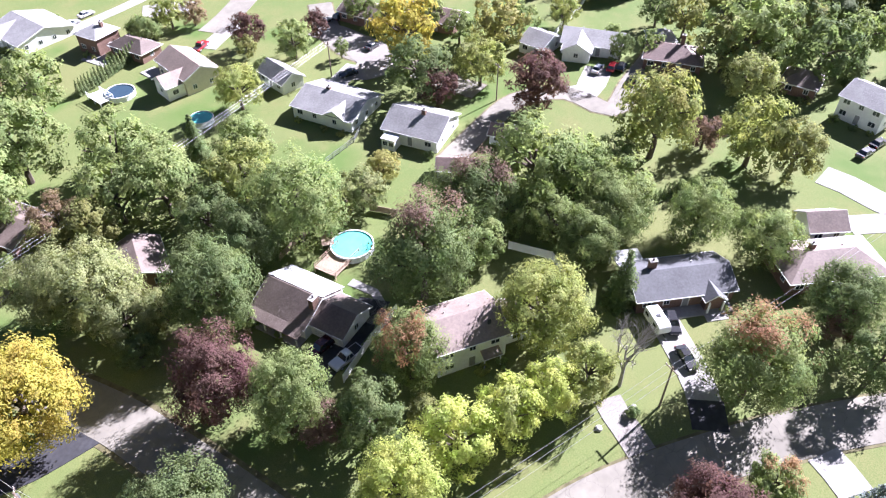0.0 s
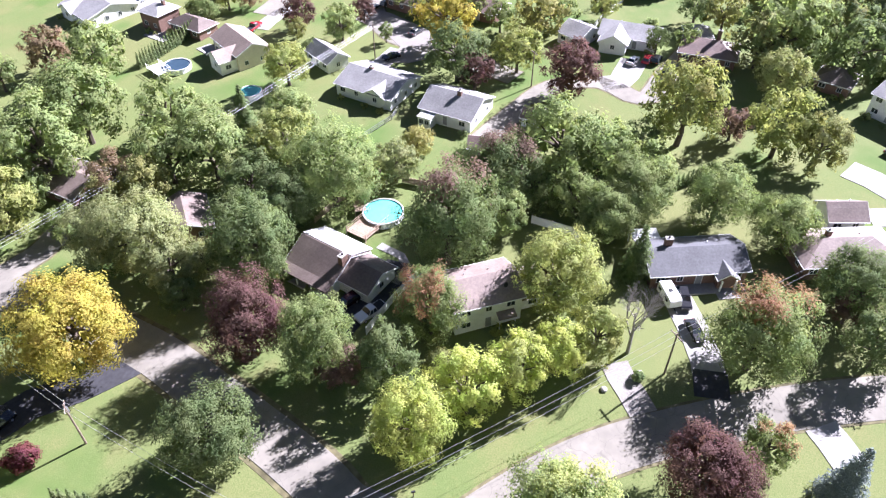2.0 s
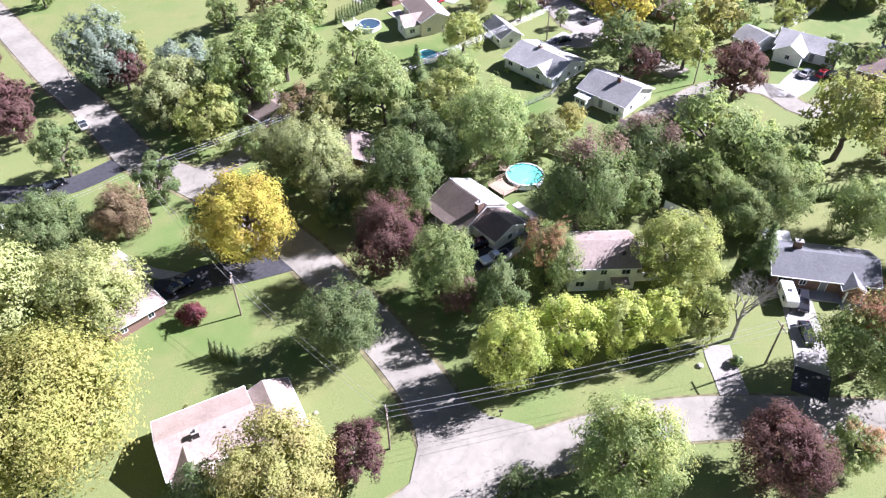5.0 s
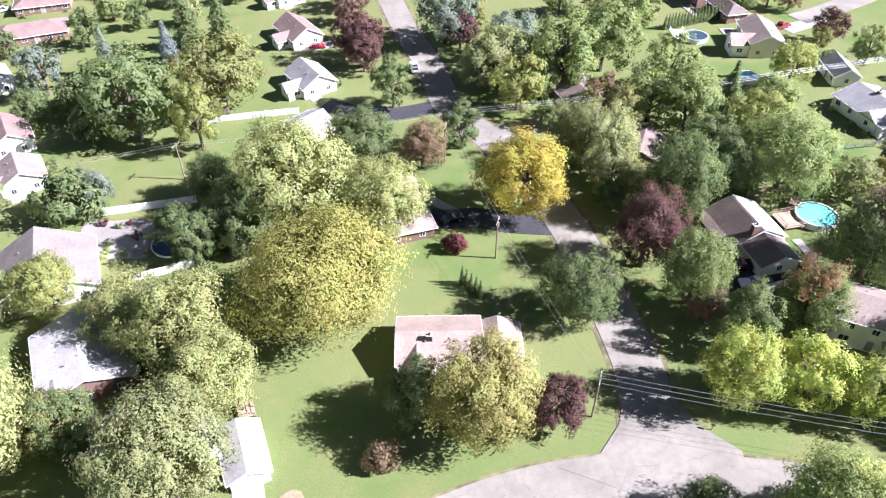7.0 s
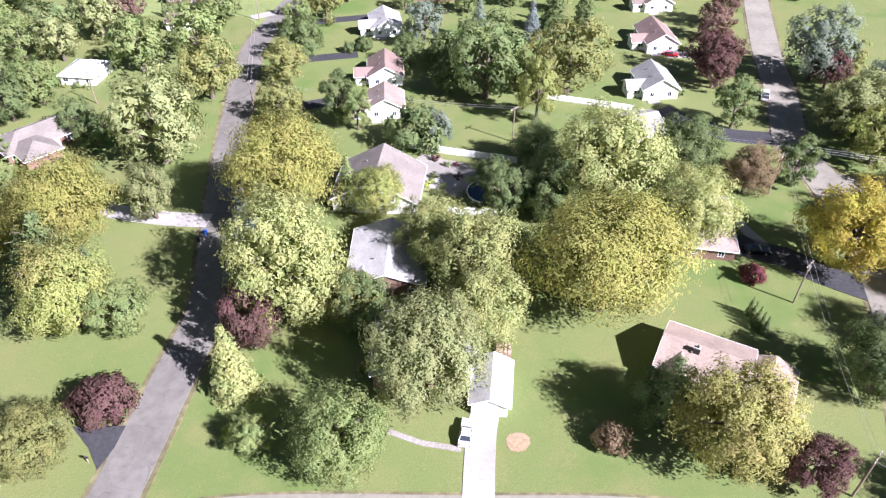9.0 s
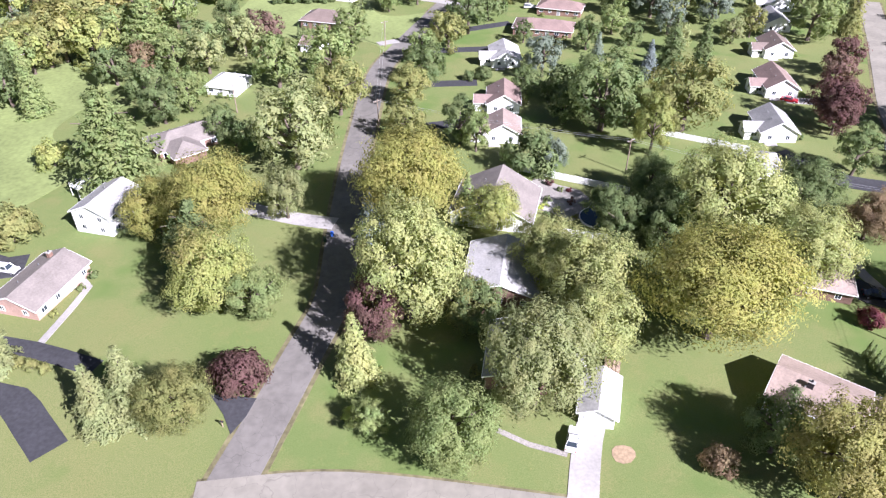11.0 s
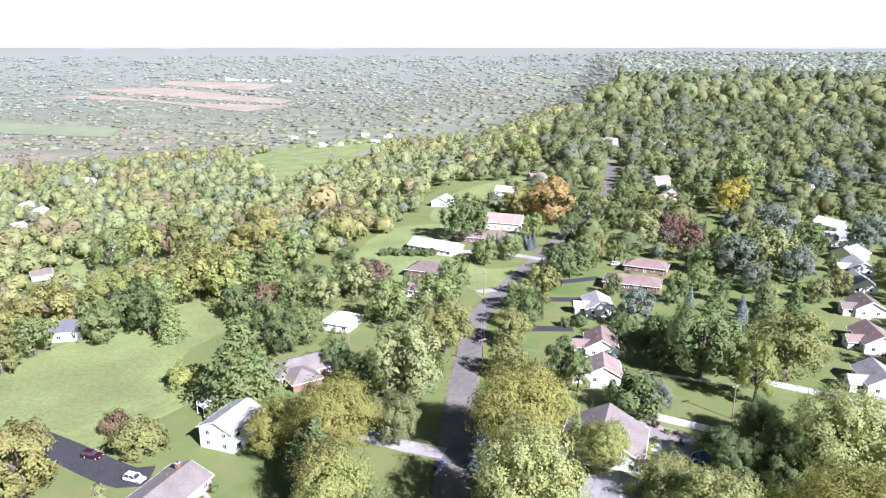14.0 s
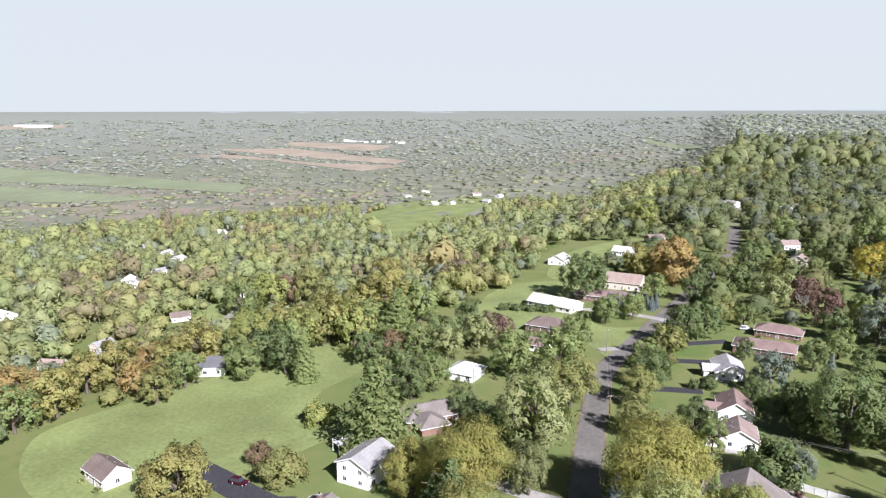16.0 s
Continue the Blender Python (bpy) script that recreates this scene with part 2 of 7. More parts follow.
def ground_z(x, y):
    """Height of the land: a gentle slope, a wooded scarp to the west, a plain below, far hills."""
    x, y = np.asarray(x, float), np.asarray(y, float)
    z = 0.0236 * np.clip(x, -220, 240) - 0.0205 * np.clip(y, -150, 500)
    s = np.interp(y, SY, SX) - x
    z = z - 45 * smooth(s / 170) - 22 * smooth((s - 170) / 700)
    r = np.hypot(x, y)
    w = np.clip((r - 2600) / 2300, 0, 1) ** 2
    return z + (68 - z) * w


def gz(x, y):
    return float(ground_z(x, y))


def axis_steps(lo, hi, step, grow, limit):
    a = list(np.arange(lo, hi, step))
    d, v = step, a[-1]
    while v < limit:
        d *= grow
        v += d
        a.append(min(v, limit))
    d, v = step, a[0]
    while v > -limit:
        d *= grow
        v -= d
        a.insert(0, max(v, -limit))
    return np.array(a)


def mesh_from(name, verts, faces, material, smooth_shade=False):
    me = bpy.data.meshes.new(name)
    me.from_pydata([tuple(v) for v in verts], [], faces)
    me.materials.append(material)
    if smooth_shade:
        me.polygons.foreach_set("use_smooth", [True] * len(me.polygons))
    me.update()
    return me


def grass_material():
    m = bpy.data.materials.new("lawn_grass")
    m.use_nodes = True
    n, l = m.node_tree.nodes, m.node_tree.links
    b = n["Principled BSDF"]
    b.inputs["Roughness"].default_value, b.inputs["Specular IOR Level"].default_value = 0.9, 0.15
    pos = n.new("ShaderNodeNewGeometry").outputs["Position"]

    def noise_at(scale, detail=5):
        t = n.new("ShaderNodeTexNoise")
        t.inputs["Scale"].default_value, t.inputs["Detail"].default_value = scale, detail
        l.new(pos, t.inputs["Vector"])
        return t.outputs[0]

    def mixc(fac, a, c):
        x = n.new("ShaderNodeMix")
        x.data_type = "RGBA"
        l.new(fac, x.inputs[0])
        for s, v in ((6, a), (7, c)):
            if isinstance(v, tuple):
                x.inputs[s].default_value = (*v, 1)
            else:
                l.new(v, x.inputs[s])
        return x.outputs[2]

    def ramp(sock, a, c):
        r = n.new("ShaderNodeMapRange")
        r.inputs[1].default_value, r.inputs[2].default_value = a, c
        l.new(sock, r.inputs[0])
        return r.outputs[0]
    c1 = mixc(ramp(noise_at(0.035), 0.38, 0.62), (0.145, 0.188, 0.064), (0.195, 0.21, 0.084))
    c2 = mixc(ramp(noise_at(0.012), 0.5, 0.68), c1, (0.22, 0.212, 0.092))
    c3 = mixc(ramp(noise_at(0.9), 0.55, 0.75), c2, (0.19, 0.205, 0.075))
    c3 = mixc(ramp(noise_at(0.13, 6), 0.48, 0.68), c3, (0.215, 0.208, 0.088))
    c3 = mixc(ramp(noise_at(0.06, 3), 0.56, 0.7), c3, (0.1, 0.165, 0.042))
    c4 = mixc(ramp(noise_at(6.0), 0.3, 0.8), c3, (0.1, 0.14, 0.04))
    # beyond the gardens: patchwork of brown and green farmland, greyed a little for haze
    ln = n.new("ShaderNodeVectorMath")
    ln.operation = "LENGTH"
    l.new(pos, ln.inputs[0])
    vo = n.new("ShaderNodeTexVoronoi")
    vo.inputs["Scale"].default_value = 0.0035
    l.new(pos, vo.inputs["Vector"])
    sp = n.new("ShaderNodeSeparateColor")
    l.new(vo.outputs["Color"], sp.inputs[0])
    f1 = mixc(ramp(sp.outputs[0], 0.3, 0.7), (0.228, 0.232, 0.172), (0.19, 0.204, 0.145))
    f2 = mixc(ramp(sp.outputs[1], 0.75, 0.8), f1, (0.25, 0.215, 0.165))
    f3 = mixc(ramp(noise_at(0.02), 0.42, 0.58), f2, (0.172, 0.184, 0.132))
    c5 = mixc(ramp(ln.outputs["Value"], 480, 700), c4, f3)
    # past 2200 m the colour pales to grey-green: haze painted into the ground
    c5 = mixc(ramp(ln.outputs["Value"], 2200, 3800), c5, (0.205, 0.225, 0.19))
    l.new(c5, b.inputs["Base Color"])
    bp = n.new("ShaderNodeBump")
    bp.inputs["Strength"].default_value, bp.inputs["Distance"].default_value = 0.5, 0.08
    l.new(noise_at(9.0, 2), bp.inputs["Height"])
    l.new(bp.outputs[0], b.inputs["Normal"])
    return m


M["grass"] = grass_material()
gx, gy = axis_steps(-260, 280, 5, 1.09, 4900), axis_steps(-120, 420, 5, 1.09, 4900)
X, Y = np.meshgrid(gx, gy)
Z = ground_z(X, Y)
nx, ny = len(gx), len(gy)
faces = [(j * nx + i, j * nx + i + 1, (j + 1) * nx + i + 1, (j + 1) * nx + i) for j in range(ny - 1) for i in range(nx - 1)]
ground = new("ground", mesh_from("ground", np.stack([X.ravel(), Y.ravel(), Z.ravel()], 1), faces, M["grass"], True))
tagged(ground, "mown green lawns and land reaching the horizon", "ground", kind="structure")


def dense(pts, step=3.0, closed=False):
    """Points along a polyline, smoothed by Catmull-Rom, at a close spacing."""
    p = [Vector((*q, 0)) if len(q) == 2 else Vector(q) for q in pts]
    out = []
    n = len(p)
    for i in range(n if closed else n - 1):
        if closed:
            a, b, c, d = p[i - 1], p[i], p[(i + 1) % n], p[(i + 2) % n]
        else:
            a, b, c, d = p[max(i - 1, 0)], p[i], p[i + 1], p[min(i + 2, n - 1)]
        k = max(1, int((c - b).length / step))
        for j in range(k):
            t = j / k
            out.append(0.5 * ((2 * b) + (c - a) * t + (2 * a - 5 * b + 4 * c - d) * t * t + (3 * b - a - 3 * c + d) * t ** 3))
    if not closed:
        out.append(p[-1])
    return out


def strip(name, pts, width, material, label, category="road", lift=0.06, step=3.0, kind="structure"):
    """A paved strip along a line, draped on the ground; width may be one number or one a point."""
    w = width if isinstance(width, (tuple, list)) else [width] * len(pts)
    line = dense([(*p, ww) for p, ww in zip(pts, w)], step)
    verts, fc = [], []
    across = (-0.52, -0.5, -0.25, 0.0, 0.25, 0.5, 0.52)
    for i, q in enumerate(line):
        d = line[min(i + 1, len(line) - 1)] - line[max(i - 1, 0)]
        nrm = Vector((-d.y, d.x)).normalized()
        for a in across:
            x, y = q.x + nrm.x * a * q.z, q.y + nrm.y * a * q.z
            verts.append((x, y, gz(x, y) + (lift if abs(a) <= 0.5 else -0.25)))
    k = len(across)
    for i in range(len(line) - 1):
        for j in range(k - 1):
            fc.append((i * k + j, i * k + j + 1, (i + 1) * k + j + 1, (i + 1) * k + j))
    return tagged(new(name, mesh_from(name, verts, fc, material, False)), label, category, kind=kind)


def patch(name, pts, material, label, category, lift=0.05, kind="structure", cells=1, round_it=False):
    """A flat patch of ground cover with an outline, draped on the land."""
    line = [(p.x, p.y) for p in dense(pts, 2.5, True)] if round_it else [tuple(p) for p in pts]
    bm = bmesh.new()
    vs = [bm.verts.new((x, y, 0)) for x, y in line]
    f = bm.faces.new(vs)
    if f.normal.z < 0 or f.calc_area() < 0:
        f.normal_flip()
    bm.normal_update()
    if f.normal.z < 0:
        f.normal_flip()
    bmesh.ops.triangulate(bm, faces=bm.faces[:])
    for _ in range(cells):
        bmesh.ops.subdivide_edges(bm, edges=bm.edges[:], cuts=1, use_grid_fill=True)
    for v in bm.verts:
        v.co.z = gz(v.co.x, v.co.y) + lift
    edge = [e for e in bm.edges if e.is_boundary]
    ex = bmesh.ops.extrude_edge_only(bm, edges=edge)
    for v in ex["geom"]:
        if isinstance(v, bmesh.types.BMVert):
            v.co.z -= 0.3
    me = bpy.data.meshes.new(name)
    bm.to_mesh(me)
    bm.free()
    me.materials.append(material)
    return tagged(new(name, me), label, category, kind=kind)


# ---------- building blocks ----------
def part(name, bm, material, parent=None, label="", at=None):
    """Links a bmesh as one mesh object under a thing or a part."""
    me = bpy.data.meshes.new(name)
    bm.normal_update()
    bm.to_mesh(me)
    bm.free()
    me.materials.append(material)
    ob = new(name, me)
    ob.parent = parent
    if at is not None:
        ob.matrix_local = at
    if label:
        ob["label"] = label
    return ob


def root(name, x, y, z=None, yaw=0.0, label="", category="", group="", kind=""):
    ob = new(name)
    ob.empty_display_size = 0.3
    ob.matrix_world = pose(x, y, gz(x, y) if z is None else z, 0, 0, yaw)
    return tagged(ob, label, category, group, kind)


def box(bm, x0, y0, z0, x1, y1, z1):
    v = [bm.verts.new(c) for c in ((x0, y0, z0), (x1, y0, z0), (x1, y1, z0), (x0, y1, z0), (x0, y0, z1), (x1, y0, z1), (x1, y1, z1), (x0, y1, z1))]
    for f in ((0, 3, 2, 1), (4, 5, 6, 7), (0, 1, 5, 4), (1, 2, 6, 5), (2, 3, 7, 6), (3, 0, 4, 7)):
        bm.faces.new([v[i] for i in f])
    return bm


def boxes(*b):
    bm = bmesh.new()
    for q in b:
        box(bm, *q)
    return bm


def prism(bm, pts, d):
    """A closed solid from an outline pushed along the vector d."""
    a = [bm.verts.new(p) for p in pts]
    b = [bm.verts.new(Vector(p) + Vector(d)) for p in pts]
    n = len(pts)
    bm.faces.new(a[::-1])
    bm.faces.new(b)
    for i in range(n):
        bm.faces.new((a[i], a[(i + 1) % n], b[(i + 1) % n], b[i]))
    return bm


def tube(bm, a, b, r0, r1, seg=6):
    a, b = Vector(a), Vector(b)
    q = (b - a).to_track_quat("Z", "Y")
    ra, rb = [], []
    for i in range(seg):
        c = Vector((math.cos(i * math.tau / seg), math.sin(i * math.tau / seg), 0))
        ra.append(bm.verts.new(a + q @ (c * r0)))
        rb.append(bm.verts.new(b + q @ (c * r1)))
    for i in range(seg):
        bm.faces.new((ra[i], ra[(i + 1) % seg], rb[(i + 1) % seg], rb[i]))
    bm.faces.new(ra[::-1])
    bm.faces.new(rb)
    return bm


def disc(bm, x, y, z0, z1, r, seg=32, r1=None):
    return tube(bm, (x, y, z0), (x, y, z1), r, r if r1 is None else r1, seg)


# ---------- trees ----------
def leaf_quads(centres, normals, size, rng, stretch=1.0):
    """Small pointed leaf sprays at the centres, roughly facing the normals."""
    n = len(centres)
    nr = normals + rng.normal(0, 0.48, (n, 3))
    nr /= np.linalg.norm(nr, axis=1)[:, None] + 1e-9
    a = np.cross(nr, rng.normal(0, 1, (n, 3)))
    a /= np.linalg.norm(a, axis=1)[:, None] + 1e-9
    b = np.cross(nr, a)
    s = size * rng.uniform(0.6, 1.4, (n, 1))
    bend = nr * s * rng.uniform(-0.3, 0.3, (n, 1))
    v = np.stack([centres - a * s * 0.55 - b * s * 0.7, centres + a * s * 0.55 - b * s * 0.7 + bend, centres + b * s * 1.35 * stretch], 1)
    g = np.cross(v[:, 1] - v[:, 0], v[:, 2] - v[:, 0])
    soft = normals / (np.linalg.norm(normals, axis=1)[:, None] + 1e-9) * 1.4 + nr * 0.5
    back = (g * soft).sum(1) < 0
    v[back] = v[back][:, ::-1]
    soft /= np.linalg.norm(soft, axis=1)[:, None] + 1e-9
    return v.reshape(-1, 3), np.repeat(soft, 3, 0)


def leaf_mesh(name, verts, normals, material, tint=None):
    """Leaf sprays as one mesh; neighbouring sprays share the facing of their bough, so that boughs shade softly."""
    n = len(verts) // 3
    me = bpy.data.meshes.new(name)
    me.vertices.add(len(verts))
    me.vertices.foreach_set("co", np.asarray(verts, np.float32).ravel())
    me.loops.add(len(verts))
    me.loops.foreach_set("vertex_index", np.arange(len(verts), dtype=np.int32))
    me.polygons.add(n)
    me.polygons.foreach_set("loop_start", np.arange(0, 3 * n, 3, dtype=np.int32))
    me.materials.append(material)
    if tint is not None:
        at = me.attributes.new("tint", "FLOAT_COLOR", "FACE")
        at.data.foreach_set("color", np.asarray(tint, np.float32).ravel())
    me.polygons.foreach_set("use_smooth", np.ones(n, bool))
    me.update()
    me.validate()
    me.normals_split_custom_set_from_vertices(np.asarray(normals, np.float32))
    return me


def with_cores(v, n, rng, k=22):
    """Adds the shaded inner foliage of the boughs as coarse lumps of large sprays."""
    vs, ns = [v], [n]
    for c, r in CORES:
        q = sphere_dirs(k, rng)
        w, m = leaf_quads(c + q * r * rng.uniform(0.35, 0.85, (k, 1)), q, (0.3 if k > 20 else 0.4) * r, rng)
        vs.append(w)
        ns.append(m)
    return np.concatenate(vs), np.concatenate(ns)


def sphere_dirs(n, rng):
    d = rng.normal(0, 1, (n, 3))
    return d / np.linalg.norm(d, axis=1)[:, None]


CORES = []


def crown_points(kind, lobes, per, rng):
    """Leaf places and facings for a crown of radius 1; the foot of the trunk is the origin. The dense inside of each bough goes into CORES."""
    P, N = [], []
    CORES.clear()
    if kind in ("round", "tall", "locust", "shrub", "weep", "bush"):
        rz = {"round": 1.02, "tall": 1.4, "locust": 0.66, "shrub": 0.8, "bush": 0.8, "weep": 1.0}[kind]
        zc = {"round": 1.04, "tall": 1.45, "locust": 1.1, "shrub": 0.7, "bush": 0.65, "weep": 1.1}[kind]
        # boughs at uneven reach, each with smaller tufts on its outer side
        boughs = max(14 if lobes > 20 else 6, lobes // 6)
        i = np.arange(boughs) + 0.5
        up = 1 - 1.78 * i / boughs
        turn = i * 2.39996 + rng.uniform(0, 6.28)
        d = np.stack([np.sqrt(1 - up ** 2) * np.cos(turn), np.sqrt(1 - up ** 2) * np.sin(turn), up], 1) + rng.normal(0, 0.12, (boughs, 3))
        d /= np.linalg.norm(d, axis=1)[:, None]
        reach = rng.uniform(0.5, 0.76, (boughs, 1))
        c = d * np.array([1, 1, rz]) * reach
        br = rng.uniform(0.27, 0.42, boughs)
        for k in range(boughs):
            CORES.append((c[k] * 0.82 + np.array([0, 0, zc]), br[k] * 0.78))
            tufts = max(3, int(round(lobes / boughs * rng.uniform(0.75, 1.25))))
            td = sphere_dirs(tufts, rng) + d[k] * 0.75 + np.array([0, 0, 0.25])
            td /= np.linalg.norm(td, axis=1)[:, None]
            for j in range(tufts):
                tc = c[k] + td[j] * br[k] * rng.uniform(0.5, 1.0)
                tr = rng.uniform(0.1, 0.19) if lobes > 30 else rng.uniform(0.2, 0.3)
                q = sphere_dirs(per, rng) + td[j] * 0.45
                q /= np.linalg.norm(q, axis=1)[:, None]
                sc = {"locust": np.array([1.45, 1.45, 0.5]), "weep": np.array([0.8, 0.8, 1.5])}.get(kind, np.array([1.0, 1.0, 0.95]))
                along = rng.uniform(0.0, 0.5, (per, 1)) ** 2 * td[j] * 0.9
                P.append(tc + (q * rng.uniform(0.35, 1.45, (per, 1)) * sc + along) * tr + np.array([0, 0, zc]))
                N.append(q * 0.8 + td[j] * 0.7 + d[k] * 0.5 + np.array([0, 0, 0.3]))
    elif kind == "spruce":
        # whorls of drooping boughs, each a flat fan of sprays, with gaps between them
        h = 3.6
        for k in range(lobes):
            f = k / lobes
            r = ((1 - f) ** 0.8 * rng.uniform(0.82, 1.1)) + 0.03
            boughs = max(5, int(round(11 * (1 - 0.5 * f))))
            a0 = rng.uniform(0, math.tau)
            for j in range(boughs):
                a = a0 + (j + rng.uniform(-0.25, 0.25)) * math.tau / boughs
                rb = r * rng.uniform(0.72, 1.15)
                m = max(7, int(per * (1 - f) ** 0.9))
                t = rng.uniform(0.12, 1, m) ** 0.75
                w = rng.normal(0, 0.13, m) * (1.15 - 0.6 * t) * (0.35 + 0.65 * r)
                x, y = t * rb, w
                z = h * (0.06 + 0.94 * f) - (0.16 * t + 0.2 * t ** 2) * rb + rng.uniform(-0.05, 0.02, m)
                P.append(np.stack([np.cos(a) * x - np.sin(a) * y, np.sin(a) * x + np.cos(a) * y, z], 1))
                N.append(np.stack([np.cos(a) * (0.35 + 0.4 * t), np.sin(a) * (0.35 + 0.4 * t), np.full(m, 0.75)], 1))
    elif kind == "arbor":
        h = 5.0
        for k in range(lobes):
            f = k / lobes
            r = (1 - f) ** 0.85 * 0.9 * rng.uniform(0.88, 1.08)
            m = max(8, int(per * (1 - f) ** 1.1))
            a = rng.uniform(0, math.tau, m)
            rr = r * np.sqrt(rng.uniform(0.25, 1, m)) * (1 + 0.13 * np.sin(a * rng.integers(4, 8) + k))
            z = h * (0.05 + 0.95 * f) - 0.044 * rr + rng.uniform(-0.06, 0.06, m)
            P.append(np.stack([np.cos(a) * rr, np.sin(a) * rr, z], 1))
            N.append(np.stack([np.cos(a) * 0.6, np.sin(a) * 0.6, np.full(m, 0.7)], 1))
    elif kind == "pine":
        # broad shelves of boughs turned up at the ends, uneven in reach
        h = 2.3
        for k in range(lobes):
            f = (k + 0.5) / lobes
            r = (0.72 + 0.36 * math.sin(min(1, f * 1.5) * math.pi)) * (1 - f) ** 0.5
            a0 = rng.uniform(0, math.tau)
            boughs = 7 if f < 0.7 else 5
            for j in range(boughs):
                a = a0 + (j + rng.uniform(-0.3, 0.3)) * math.tau / boughs
                rb = r * rng.uniform(0.6, 1.12)
                m = max(8, int(per * (1 - 0.5 * f)))
                t = rng.uniform(0.08, 1, m) ** 0.7
                x, y = t * rb, rng.normal(0, 0.12, m) * (0.5 + 0.8 * t) * (0.4 + r)
                z = h * (0.07 + 0.9 * f) + 0.1 * t ** 2 - 0.06 * t + rng.normal(0, 0.035, m)
                P.append(np.stack([np.cos(a) * x - np.sin(a) * y, np.sin(a) * x + np.cos(a) * y, z], 1))
                N.append(np.stack([np.cos(a) * 0.5 * t, np.sin(a) * 0.5 * t, np.full(m, 0.8)], 1))
    return np.concatenate(P), np.concatenate(N)


def trunk_bmesh(kind, rng):
    bm = bmesh.new()
    top = {"round": 1.35, "tall": 1.9, "locust": 1.2, "weep": 1.2, "spruce": 3.3, "pine": 2.1, "shrub": 0.6, "bush": 0.5, "arbor": 4.0}[kind]
    w = 0.085 if kind not in ("shrub", "arbor", "bush") else 0.05
    p, r = Vector((0, 0, -0.08)), w
    for i in range(4):
        q = Vector((rng.normal(0, 0.03), rng.normal(0, 0.03), top * (i + 1) / 4))
        tube(bm, p, q, r, r * 0.75, 7)
        p, r = q, r * 0.75
    if kind in ("round", "tall", "locust", "weep"):
        for i in range(7):
            a = i * math.tau / 7 + rng.uniform(-0.3, 0.3)
            z0 = top * rng.uniform(0.32, 0.7)
            m1 = Vector((math.cos(a) * 0.32, math.sin(a) * 0.32, z0 + 0.25))
            m2 = Vector((math.cos(a) * 0.7, math.sin(a) * 0.7, z0 + rng.uniform(0.35, 0.7)))
            tube(bm, (0, 0, z0), m1, w * 0.5, w * 0.33, 5)
            tube(bm, m1, m2, w * 0.33, w * 0.1, 5)
    if kind == "pine":
        for i in range(14):
            a, z0 = rng.uniform(0, math.tau), 2.1 * (0.1 + 0.055 * i)
            tube(bm, (0, 0, z0), (math.cos(a) * 0.6, math.sin(a) * 0.6, z0 + 0.1), 0.022, 0.008, 4)
    return bm


TREE = {}
SPECS = {  # kind: lobes, leaves a lobe, leaf size for crown radius 1, variants
    "round": (108, 84, 0.035, 5), "tall": (100, 70, 0.044, 2), "locust": (270, 100, 0.0205, 3), "weep": (210, 100, 0.0245, 2), "shrub": (30, 64, 0.082, 3), "bush": (14, 26, 0.15, 2),
    "spruce": (24, 40, 0.062, 3), "pine": (15, 70, 0.05, 2), "arbor": (22, 60, 0.15, 1)}
EXTRA = {"big": (200, 84, 0.025), "mid": (100, 44, 0.045), "low": (72, 26, 0.064)}  # finer leaves for wide crowns, coarser ones far off
builds = [(k, i, v[:3]) for k, v in SPECS.items() for i in range(v[3])] + [("round", "%s%d" % (e, i), v) for e, v in EXTRA.items() for i in range(3)]
for kind, i, (lobes, per, size) in builds:
    rng = np.random.default_rng(100 + 17 * (i if isinstance(i, int) else ord(i[0]) + int(i[-1])) + len(kind) * 7)
    p, nrm = crown_points(kind, lobes, per, rng)
    crown = leaf_mesh("crown", *with_cores(*leaf_quads(p, nrm, size, rng, 1.2 if kind in ("spruce", "pine") else 1.0), rng, 16 if str(i)[:3] in ("mid", "low") else 22), M["leaf"])
    tm = bpy.data.meshes.new("trunk")
    bm = trunk_bmesh(kind, rng)
    bm.to_mesh(tm)
    bm.free()
    tm.materials.append(M["bark"])
    TREE[kind, i] = (crown, tm)
    if kind == "round" and i in (0, "big0", "mid0"):
        v, sn = with_cores(*leaf_quads(p, nrm, size, rng), rng)
        mid = v.reshape(-1, 3, 3).mean(1)
        high = np.repeat(mid[:, 2] + 0.5 * mid[:, 0] + 0.25 * np.sin(mid[:, 1] * 7) + rng.normal(0, 0.16, len(mid)) > 1.78, 3)
        TREE["turning", i] = (leaf_mesh("crown", v[~high], sn[~high], M["leaf"]), leaf_mesh("crown_top", v[high], sn[high], M["leaf"]), tm)

TINT = {"green": (0.255, 0.31, 0.125), "dark": (0.178, 0.228, 0.098), "light": (0.335, 0.365, 0.13), "lime": (0.46, 0.51, 0.15), "olive": (0.275, 0.285, 0.11),
        "silver": (0.305, 0.332, 0.155), "yellow": (0.345, 0.33, 0.125), "gold": (0.46, 0.40, 0.09), "maroon": (0.155, 0.090, 0.081), "brown": (0.220, 0.150, 0.120),
        "rust": (0.260, 0.195, 0.120), "red": (0.170, 0.060, 0.068), "sage": (0.224, 0.268, 0.209), "blue": (0.235, 0.275, 0.273), "pale": (0.35, 0.375, 0.158),
        # last tone here: bare brush, greyed and lightened with haze in the colour
        "orange": (0.390, 0.300, 0.130), "ochre": (0.335, 0.33, 0.105), "coral": (0.330, 0.200, 0.114), "hazy_brush": (0.285, 0.285, 0.235)}
NAMES = {"round": "broadleaf_tree", "tall": "tall_tree", "locust": "locust_tree", "weep": "willow_tree", "shrub": "shrub", "bush": "bush", "spruce": "spruce_tree", "pine": "pine_tree", "arbor": "arborvitae"}
